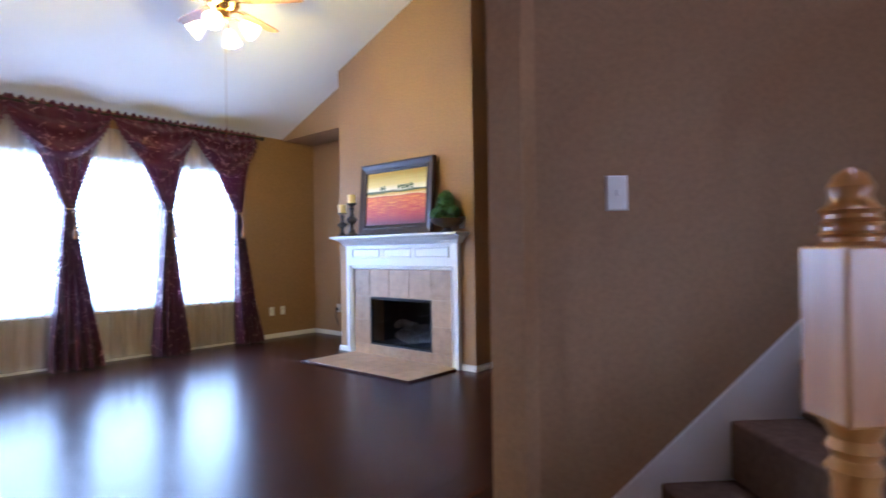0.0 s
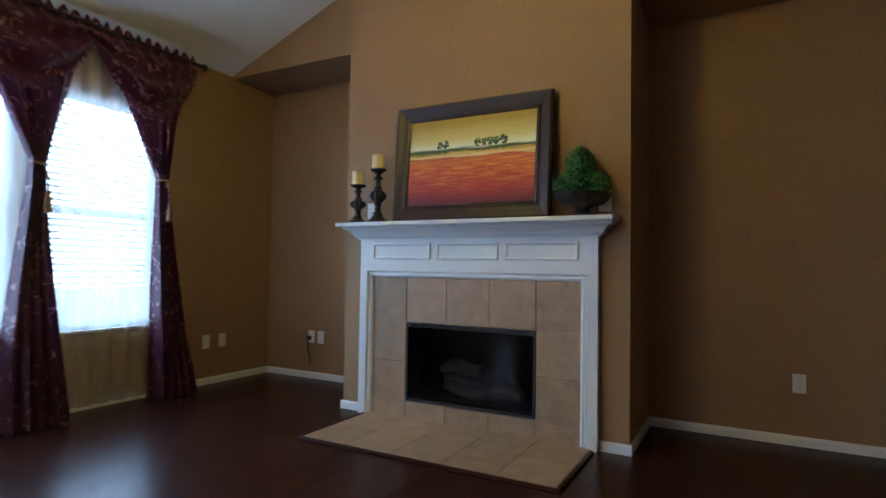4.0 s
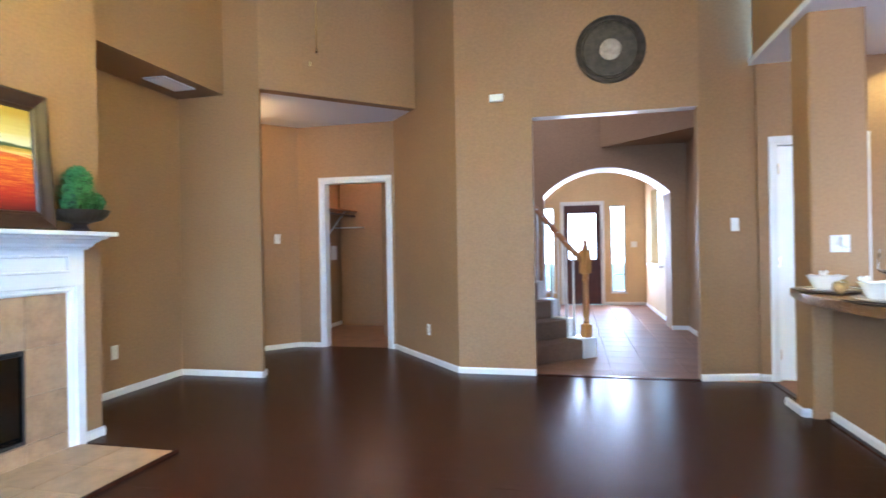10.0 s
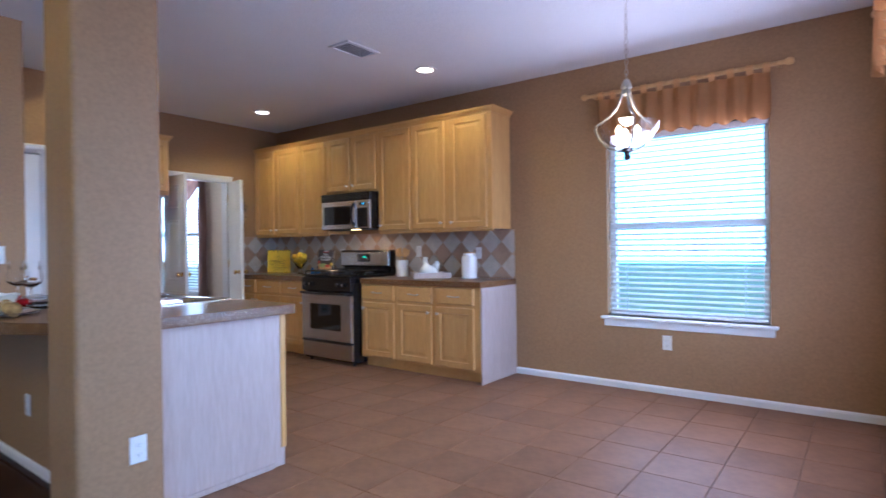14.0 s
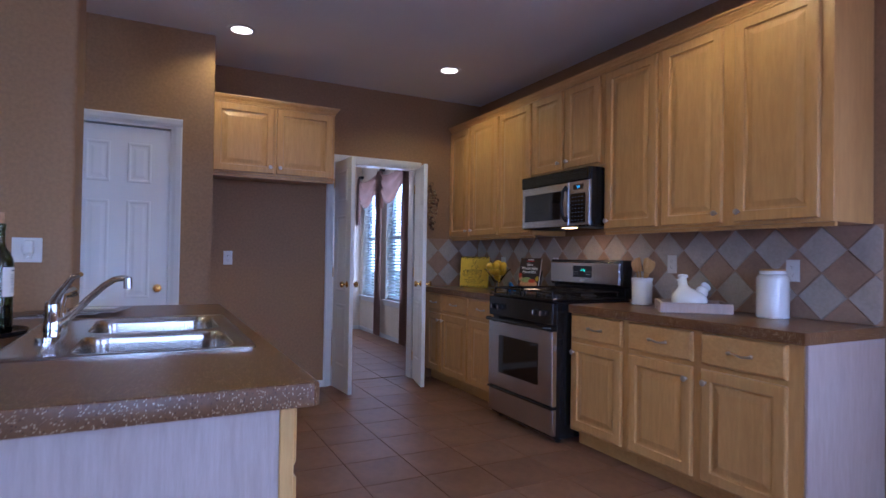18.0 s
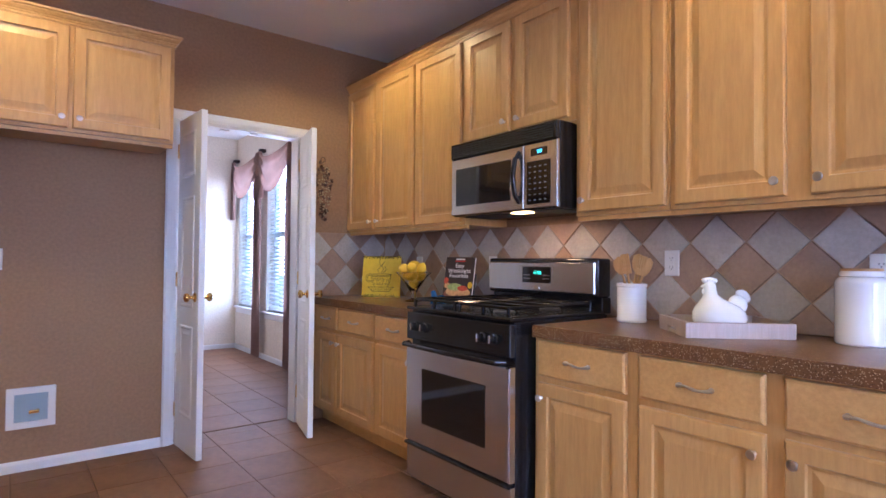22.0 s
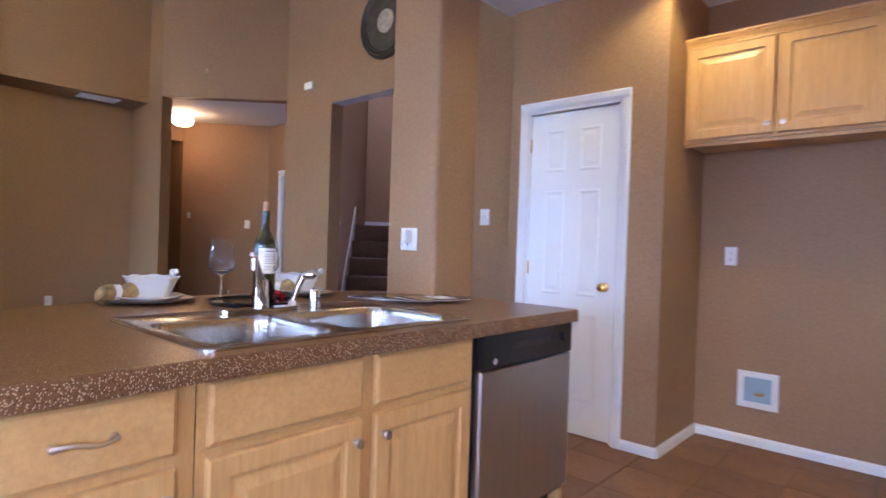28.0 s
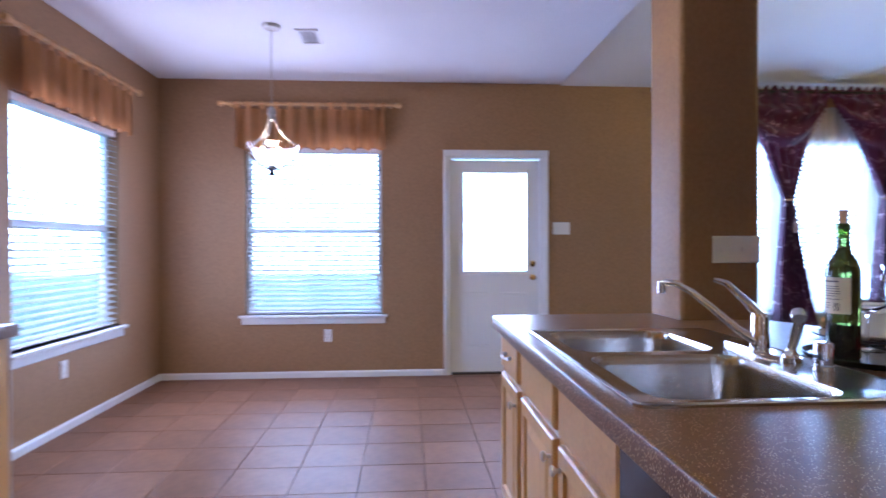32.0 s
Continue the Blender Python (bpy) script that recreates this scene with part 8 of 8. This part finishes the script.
part("finial", lathe([(0, -0.965), (0.03, -0.975), (0.034, -0.99), (0.018, -1.0), (0.016, -1.015), (0.024, -1.025), (0.012, -1.04), (0, -1.045)], 18), M_BRONZE, pn, "", True)
for k in range(3):
    a = radians(90 + 120 * k)
    part("bulb", shifted(lathe([(0, 0.05), (0.014, 0.035), (0.019, 0.015), (0.012, -0.01), (0.012, -0.03), (0, -0.03)], 14), pose(0.06 * math.cos(a), 0.06 * math.sin(a), -0.89)), M_BULB, pn, "lit bulb", True)
point("pendant_lamp", PX, PY, ZC - 0.80, 5)

hl = thing("hall_ceiling_light", "lit round hall ceiling light with a frosted globe", "ceiling light", (0.52, -3.21, ZC))
part("base", lathe([(0.08, 0), (0.08, -0.02), (0.06, -0.035), (0.05, -0.035)], 24), M_BRASS, hl, "", True)
part("globe", lathe([(0.06, -0.03), (0.115, -0.045), (0.128, -0.08), (0.122, -0.13), (0.095, -0.16), (0, -0.172)], 28), glow("lit_globe", (1.0, 0.70, 0.34), 14.0), hl, "glowing globe", True)
point("hall_lamp", 0.52, -3.21, ZC - 0.26, 5, (1.0, 0.52, 0.17))
th = thing("thermostat", "small white wall thermostat", "thermostat", (1.008, -3.556, 1.45), 138)
part("case", box(-0.05, 0.05, -0.025, 0.0, -0.04, 0.04, None, 0.006, 2), M_PLASTIC, th)
outlet(0.492, -4.130, 1.35, 228, sw=1)
outlet(0.64, -3.966, 0.36, 138)
sd = thing("wall_button", "tiny beige button high on the header wall", "button", (-0.52, -3.04, 3.05), 134)
part("cover", box(-0.022, 0.022, -0.014, 0.0, -0.022, 0.022, None, 0.005), M_WAX, sd)

# ---------------- stairs ----------------
VS = (-0.714, -0.70)    # across the stairs, away from the wall
RISE, RUN, S1, SWID = 0.195, 0.236, 0.17, 0.885
ang = math.degrees(math.atan2(US[1], US[0]))
MS = pose(SW0[0], SW0[1], 0, 0, 0, ang)     # local x up the stairs, local -y away from the wall
stair = thing("staircase", "carpeted staircase with white stringer, white balusters and oak handrail", "staircase", (SW0[0], SW0[1], 0), ang)
NST = 7
for k in range(NST):
    x0 = S1 + k * RUN
    bm = box(x0 - 0.012, x0 + RUN + 0.03, -SWID, -0.012, k * RISE + 0.001, (k + 1) * RISE, None, 0.012, 3)
    part("tread", bm, M_CARPET, stair, "tan carpeted step", True)
    part("stringer_step", box(x0 - 0.03, x0 + RUN + 0.012, -SWID - (0.19 if k == 0 else 0.10), -SWID - 0.001, 0.0 if k == 0 else (k - 0.9) * RISE, (k + 1) * RISE + 0.014, None, 0.004), M_TRIM, stair)
    for f in (0.06, 0.185):
        zz = (k + 1) * RISE + 0.014
        top = (k + 1) * RISE + 0.88 + f / RUN * RISE - 0.06
        if k == 0 and f < 0.1:
            continue
        part("baluster", tube([(x0 + f, -SWID - 0.07, zz), (x0 + f, -SWID - 0.07, zz + 0.16), (x0 + f, -SWID - 0.07, zz + 0.18), (x0 + f, -SWID - 0.07, top)], 0.016, 8, None, [1, 1, 0.75, 0.6]), M_TRIM, stair)
t = bmesh.new()
pts = [(-0.02, 0.0), (NST * RUN, 0.0), (NST * RUN, NST * RISE + 0.22), (S1, 0.28), (-0.02, 0.12)]
lo = [t.verts.new((x, -0.002, z)) for x, z in pts]
hi = [t.verts.new((x, -0.016, z)) for x, z in pts]
t.faces.new(lo)
t.faces.new(hi[::-1])
for k in range(len(pts)):
    q = (k + 1) % len(pts)
    t.faces.new((lo[k], lo[q], hi[q], hi[k]))
part("wall_skirt", t, M_TRIM, stair, "white skirting along the stair wall")
rx0, rz0 = S1 + 0.075, RISE + 0.87
rail = sweep([(-0.03, -0.03), (0.03, -0.03), (0.033, 0.0), (0.028, 0.022), (0.012, 0.034), (-0.012, 0.034), (-0.028, 0.022), (-0.033, 0.0)], (rx0, -SWID - 0.09, rz0 - 0.02), (rx0 + NST * RUN, -SWID - 0.09, rz0 - 0.02 + NST * RISE))
XL = S1 + NST * RUN
part("landing", box(XL + 0.019, XL + 1.02, -SWID, -0.012, NST * RISE - 0.2, NST * RISE, None, 0.012, 3), M_CARPET, stair, "tan carpeted landing", True)
back = struct("wall_landing", box(XL + 1.022, XL + 1.12, -SWID - 0.9, -0.01, 0.0, 4.15), M_WALL, "tan wall behind the stair landing", "wall")
back.matrix_basis = MS
skirt = struct("baseboard", box(XL + 1.008, XL + 1.0215, -SWID, -0.018, NST * RISE + 0.001, NST * RISE + 0.085, None, 0.003), M_TRIM, "white baseboard on the stair landing", "baseboard")
skirt.matrix_basis = MS
part("handrail", rail, M_OAKX, stair, "oak handrail", True)
nw = part("newel_post", box(-0.045, 0.045, -0.045, 0.045, 0.0, 0.14, None, 0.004), M_OAK, stair, "turned oak newel post", False, pose(S1 + 0.062, -SWID - 0.13, RISE + 0.014))
part("turning", lathe([(0.044, 0.14), (0.03, 0.155), (0.036, 0.17), (0.027, 0.19), (0.030, 0.22), (0.034, 0.30), (0.034, 0.45), (0.030, 0.60), (0.038, 0.62), (0.028, 0.635), (0.038, 0.65), (0.03, 0.665), (0.044, 0.69)], 24), M_OAK, nw, "", True)
part("upper_block", box(-0.047, 0.047, -0.047, 0.047, 0.69, 0.945, None, 0.005, 2), M_OAK, nw)
part("cap", lathe([(0.046, 0.945), (0.036, 0.95), (0.036, 0.956), (0.042, 0.961), (0.036, 0.966), (0.036, 0.972), (0.042, 0.978), (0.034, 0.984), (0.034, 0.99), (0.042, 0.996), (0.03, 1.004), (0.026, 1.015), (0.03, 1.03), (0.02, 1.048), (0.01, 1.055), (0, 1.06)], 28), M_OAK, nw, "", True)
# switch on the stair wall
outlet(SW0[0] + US[0] * 0.265 + VS[0] * 0.004, SW0[1] + US[1] * 0.265 + VS[1] * 0.004, 1.335, ang, sw=1)

# ---------------- foyer ----------------
fdo = tagged(new("door_6"), "dark red front door with a bright glass pane", "door", "", "structure")
fdo.matrix_basis = pose(FDX[1], YD - 0.05, 0.005, 0, 0, 180)
FW = FDX[1] - FDX[0]
bm = wall_y(0, FW, 0, 0.045, 2.05, [(0.11, FW - 0.11, 0.93, 1.87)])
part("slab", bm, M_REDDOOR, fdo)
part("pane", box(0.11, FW - 0.11, 0.018, 0.026, 0.93, 1.87), M_PANE, fdo).visible_shadow = False
for a in (0.1, FW / 2 + 0.04):
    part("panel", rings(FW / 2 - 0.14, 0.55, PANEL, 0.0), M_REDDOOR, fdo, "", False, pose(a, 0, 0.2))
knobset(fdo, 0.07, 0.95, 0.0, 0.045)
casing("door_casing_6", FDX[1], YD + 0.0015, 180, FW, FDX[3], wall=0.13)
for k, (a, b, z0, z1) in enumerate(SL):
    w_ = tagged(new("window_%d" % (6 + k)), "tall narrow sidelight window beside the front door", "window", "", "structure")
    bm = bmesh.new()
    for c, d, e, f in ((a, a + 0.03, z0, z1), (b - 0.03, b, z0, z1), (a + 0.03, b - 0.03, z0, z0 + 0.03), (a + 0.03, b - 0.03, z1 - 0.03, z1)):
        box(c, d, YD - 0.10, YD - 0.05, e, f, bm)
    part("window_frame", bm, M_TRIM, w_)
    part("pane", box(a + 0.03, b - 0.03, YD - 0.08, YD - 0.075, z0 + 0.03, z1 - 0.03), M_PANE, w_).visible_shadow = False
    part("window_sill", box(a - 0.03, b + 0.03, YD - 0.05, YD + 0.03, z0 - 0.02, z0), M_TRIM, w_)
    for q in range(4):
        part("muntin", box(a + 0.03, b - 0.03, YD - 0.085, YD - 0.07, z0 + 0.35 + 0.33 * q, z0 + 0.362 + 0.33 * q), M_TRIM, w_)
# white lining of the arch
bm = bmesh.new()
prev = None
for k in range(N + 1):
    x = AX0 + (AX1 - AX0) * k / N
    z = AZ1 - R + math.sqrt(max(0, R * R - (x - cx_arch) ** 2))
    cur = [bm.verts.new(p) for p in ((x, YA + 0.003, z + 0.001), (x, YA - 0.503, z + 0.001), (x, YA - 0.503, z - 0.012), (x, YA + 0.003, z - 0.012))]
    if prev:
        for q in range(4):
            w_ = (q + 1) % 4
            bm.faces.new((prev[q], prev[w_], cur[w_], cur[q]))
    prev = cur
struct("trim_arch", bm, M_TRIM, "white painted underside of the arch", "trim", True)
struct("trim_opening", box(OP[0] + 0.002, OP[1] - 0.002, YC - 0.128, YC - 0.002, OP[3] - 0.004, OP[3] - 0.001), M_TRIM, "pale underside of the wide opening", "trim")
outlet(-4.24, YD + 0.001, 1.22, 180, sw=1, gangs=2)
struct("trim_ledge", box(-4.47, -4.38, -8.95, -7.55, 0.83, 0.87, None, 0.005), M_TRIM, "white ledge of the foyer opening", "trim")
baseboard((AX0, YA), (-4.60, YA))
baseboard((-4.46, YD), (-4.46, YA - 0.5))
baseboard((FDX[0] - 0.06, YD), (-4.46, YD))
baseboard((-4.6, YA), (-4.6, YC - 0.13))
soff = prism([(-4.60, YA), (-3.45, YA), (-4.60, -5.1)], 2.62, 4.2)
struct("wall_stair_soffit", soff, M_WALL, "tan angled soffit above the hall", "wall")

# ---------------- laundry ----------------
lsh = thing("laundry_shelf", "dark wooden laundry shelf on a white bracket with a hanging rod", "shelf", (0, 0, 0))
part("board", box(0.30, 0.653, -7.2, -4.65, 1.80, 1.825), M_OAKX, lsh)
part("rod", tube([(0.36, -7.2, 1.74), (0.36, -4.7, 1.74)], 0.014, 10), M_REDDOOR, lsh, "", True)
for yy in (-6.9, -5.9):
    part("bracket", tube([(0.35, yy, 1.79), (0.62, yy, 1.45)], 0.012, 8), M_TRIM, lsh)
    part("bracket_plate", box(0.63, 0.653, yy - 0.02, yy + 0.02, 1.40, 1.795), M_TRIM, lsh)
ls2 = thing("laundry_shelf", "white wire shelf low in the laundry", "shelf", (0, 0, 0))
part("board", box(0.20, 0.653, -7.15, -6.2, 1.55, 1.565), M_TRIM, ls2)
part("bracket", tube([(0.25, -6.5, 1.55), (0.64, -6.5, 1.2)], 0.01, 8), M_TRIM, ls2)
lv = thing("washer_valve_box", "white washer valve box in the laundry wall", "valve box", (0.654, -6.05, 1.05), -90)
part("frame", rings(0.2, 0.22, [(0, 0.006), (0.03, 0.008), (0.034, 0.002)], 0.0), M_PLASTIC, lv)
outlet(0.654, -6.55, 0.55, -90)
baseboard((0.655, LR[1] - T), (0.655, -7.24))
baseboard((0.655, -7.24), (-0.54, -7.24))
# fixture and lamp out of view, added so the laundry reads warmly lit
ll = thing("laundry_unseen_light", "unseen round ceiling light, added for the laundry's warm light", "ceiling light", (-0.15, -5.6, ZC))
part("base", lathe([(0.13, 0), (0.13, -0.02), (0.11, -0.03), (0, -0.03)], 24), M_TRIM, ll, "", True)
part("dome", lathe([(0.12, -0.03), (0.11, -0.07), (0.07, -0.10), (0, -0.11)], 24), glow("laundry_glow", (1.0, 0.72, 0.4), 6.0), ll, "lit frosted dome", True)
point("laundry_added_lamp", -0.15, -5.6, ZC - 0.2, 9, (1.0, 0.60, 0.34))

# ---------------- formal dining room ----------------
for k, (a, b) in enumerate(DW):
    window(8 + k, XW, a, 90, b - a, 0.56, 2.35, "white vinyl dining room window", tilt=26)


def swag_cloth(y0, y1, z, drop, seed):
    root = thing("window_swag", "taupe cloth swag draped over dark hooks", "curtain", (0, 0, 0), 0, "taupe swags")
    bm = bmesh.new()
    cols, rows_ = 30, 14
    grid = []
    for j in range(rows_ + 1):
        v = j / rows_
        grid.append([bm.verts.new((XW + 0.07 + 0.05 * math.sin(math.pi * i / cols) + 0.012 * math.sin(v * 14 + i * 0.1), y0 + (y1 - y0) * i / cols, z - v * 0.10 - (0.12 + drop * v) * math.sin(math.pi * i / cols) ** 0.8)) for i in range(cols + 1)])
    for a, b in zip(grid, grid[1:]):
        for i in range(cols):
            bm.faces.new((a[i], a[i + 1], b[i + 1], b[i]))
    bmesh.ops.solidify(bm, geom=bm.faces[:], thickness=0.003)
    part("cloth", bm, M_SWAG, root, "", True)


def tail(y, z, w, length, label="long taupe curtain tail hanging between the windows"):
    root = thing("curtain_tail", label, "curtain", (0, 0, 0), 0, "taupe tails")
    bm = bmesh.new()
    cols, rows_ = 26, 20
    grid = []
    for j in range(rows_ + 1):
        v = j / rows_
        ww = w * (0.45 + 0.55 * min(1, v * 4))
        grid.append([bm.verts.new((XW + 0.075 + 0.018 * math.sin(i * 1.3 + v), y + ww * (i / cols - 0.5), z - length * v)) for i in range(cols + 1)])
    for a, b in zip(grid, grid[1:]):
        for i in range(cols):
            bm.faces.new((a[i], a[i + 1], b[i + 1], b[i]))
    bmesh.ops.solidify(bm, geom=bm.faces[:], thickness=0.003)
    part("cloth", bm, M_SWAG, root, "", True)


HK = [-7.55, -6.61, -5.66]
for yy in HK:
    t_ = thing("curtain_hook", "dark metal curtain hook above the window", "hook", (XW + 0.001, yy, 2.44), 0, "curtain hooks")
    part("hook", box(0, 0.07, -0.035, 0.035, -0.02, 0.02, None, 0.006), M_BRONZE, t_)
swag_cloth(HK[0], HK[1], 2.43, 0.30, 1)
swag_cloth(HK[1], HK[2], 2.43, 0.30, 2)
tail(-7.54, 2.42, 0.12, 0.75, "short taupe curtain tail beside the window")
tail(-6.61, 2.42, 0.32, 0.55, "short gathered taupe cloth over the hook")
tail(-6.63, 2.2, 0.22, 2.17)
tail(-5.65, 2.42, 0.24, 2.4)
chn = thing("chandelier", "brass chandelier with lit white glass shades", "chandelier", (-6.58, -5.60, ZC))
part("rod", tube([(0, 0, 0), (0, 0, -0.9)], 0.008, 8), M_BRASS, chn, "", True)
part("body", lathe([(0.012, -0.78), (0.03, -0.84), (0.045, -0.92), (0.03, -1.0), (0.05, -1.06), (0.02, -1.12), (0, -1.14)], 20), M_BRASS, chn, "", True)
M_CHG = glow("lit_white_shade", (1.0, 0.86, 0.62), 9.0)
for k in range(5):
    a = radians(72 * k + 20)
    part("arm", tube([(0.03 * math.cos(a), 0.03 * math.sin(a), -1.03), (0.14 * math.cos(a), 0.14 * math.sin(a), -1.1), (0.23 * math.cos(a), 0.23 * math.sin(a), -1.06), (0.25 * math.cos(a), 0.25 * math.sin(a), -1.0)], 0.008, 8), M_BRASS, chn, "", True)
    part("shade", shifted(lathe([(0.025, 0), (0.045, 0.03), (0.055, 0.08), (0.065, 0.11), (0.062, 0.11), (0.03, 0.02)], 18), pose(0.25 * math.cos(a), 0.25 * math.sin(a), -1.0)), M_CHG, chn, "lit glass shade", True)
point("chandelier_lamp", -6.58, -5.60, ZC - 0.70, 14, (1.0, 0.85, 0.62))
outlet(-7.0, YB + 0.001, 0.4, 180)
baseboard((XW, YB), (XW, YF - 0.12))
baseboard((-5.12, YB), (XW, YB))

# ---------------- floor pieces ----------------
def piece_mesh(name, w, l, h, bev, mat):
    bm = box(0, w, 0, l, -h, 0)
    top = [e for e in bm.edges if all(v.co.z > -1e-6 for v in e.verts)]
    bmesh.ops.bevel(bm, geom=top, offset=bev, segments=1, affect="EDGES")
    return finish(bm, name, mat)


def clip_rect(x0, x1, y0, y1, rx0, rx1, ry0, ry1):
    a, b, c, d = max(x0, rx0), min(x1, rx1), max(y0, ry0), min(y1, ry1)
    return (a, b, c, d) if b - a > 0.02 and d - c > 0.02 else None


TP = 0.34
floor_tiles = thing("floor_tile", "square terracotta ceramic tiles with dark grout joints", "floor", kind="structure")
tile_cache = {}


def lay_tiles(parent, rx0, rx1, ry0, ry1, ox, oy, skip=None):
    i0, i1 = math.floor((rx0 - ox) / TP), math.ceil((rx1 - ox) / TP)
    j0, j1 = math.floor((ry0 - oy) / TP), math.ceil((ry1 - oy) / TP)
    for i in range(i0, i1):
        for j in range(j0, j1):
            r = clip_rect(ox + i * TP + 0.002, ox + (i + 1) * TP - 0.002, oy + j * TP + 0.002, oy + (j + 1) * TP - 0.002, rx0, rx1, ry0, ry1)
            if r is None or (skip and skip((r[0] + r[1]) / 2, (r[2] + r[3]) / 2)):
                continue
            key = (round(r[1] - r[0], 3), round(r[3] - r[2], 3))
            if key not in tile_cache:
                tile_cache[key] = piece_mesh("tile", *key, 0.011, 0.0015, M_TILE)
            share("tile", tile_cache[key], parent, pose(r[0], r[2], 0.0))


OX, OY = -6.945, -3.71
EDGE = -4.70
lay_tiles(floor_tiles, XW, EDGE, YF, YN, OX, OY)
lay_tiles(floor_tiles, FD[0], FD[1], YF - 0.12, YF, OX, OY)
tiles_dining = thing("floor_tile_dining", "square terracotta tiles of the dining room", "floor", kind="structure")
lay_tiles(tiles_dining, XW, -5.12, YB, YF - 0.12, OX, OY)
tiles_foyer = thing("floor_tile_foyer", "square terracotta tiles of the foyer", "floor", kind="structure")
lay_tiles(tiles_foyer, -4.6, -2.12, YD, YC, -3.37, -3.14)

# laminate planks of the living room
planks = thing("floor_laminate", "dark red-brown glossy laminate planks", "floor", kind="structure")
PW, PL = 0.19, 1.22
plank_cache = {}
row = 0
y = YN
rnd = random.Random(4)
while y > -4.4:
    y0 = y - PW
    x = EDGE + 0.03 - rnd.random() * PL
    while x < 3.0:
        lim = XE if y0 > -2.7 else 3.0
        r = clip_rect(x + 0.0004, x + PL - 0.0004, y0 + 0.0004, y - 0.0004, EDGE + 0.03, lim, -4.4, YN)
        x += PL
        if r is None:
            continue
        bits = [r]
        if r[2] < YC - 0.001 and r[0] < CB[0]:
            bits = []
            if r[3] > YC + 0.02:
                bits.append((r[0], r[1], YC, r[3]))
            if r[1] > CB[0] + 0.02:
                bits.append((CB[0], r[1], r[2], min(r[3], YC)))
        for r in bits:
            key = (round(r[1] - r[0], 3), round(r[3] - r[2], 3))
            if key not in plank_cache:
                plank_cache[key] = piece_mesh("plank", *key, 0.011, 0.0008, M_LAM)
            share("plank", plank_cache[key], planks, pose(r[0], r[2], 0.0))
    y -= PW
part("underlay", box(EDGE + 0.03, 3.0, YC, YN, -0.0119, -0.011), M_GROOVE, planks)
part("underlay", box(CB[0], 3.0, -4.4, YC, -0.0119, -0.011), M_GROOVE, planks)
part("edge_strip", sweep([(-0.03, 0), (0.03, 0), (0.022, 0.007), (-0.022, 0.007)], (EDGE + 0.015, YC, 0), (EDGE + 0.015, YN, 0)), M_LAM, planks)
part("edge_strip", sweep([(-0.03, 0), (0.03, 0), (0.022, 0.007), (-0.022, 0.007)], (OP[0], YC - 0.02, 0), (CB[0], YC - 0.02, 0)), M_LAM, planks)
laundry = thing("floor_laundry", "tan sheet floor of the laundry", "floor", kind="structure")
part("sheet", box(-1.0, 0.655, -7.24, -4.4, -0.012, 0.0), M_TILE, laundry)
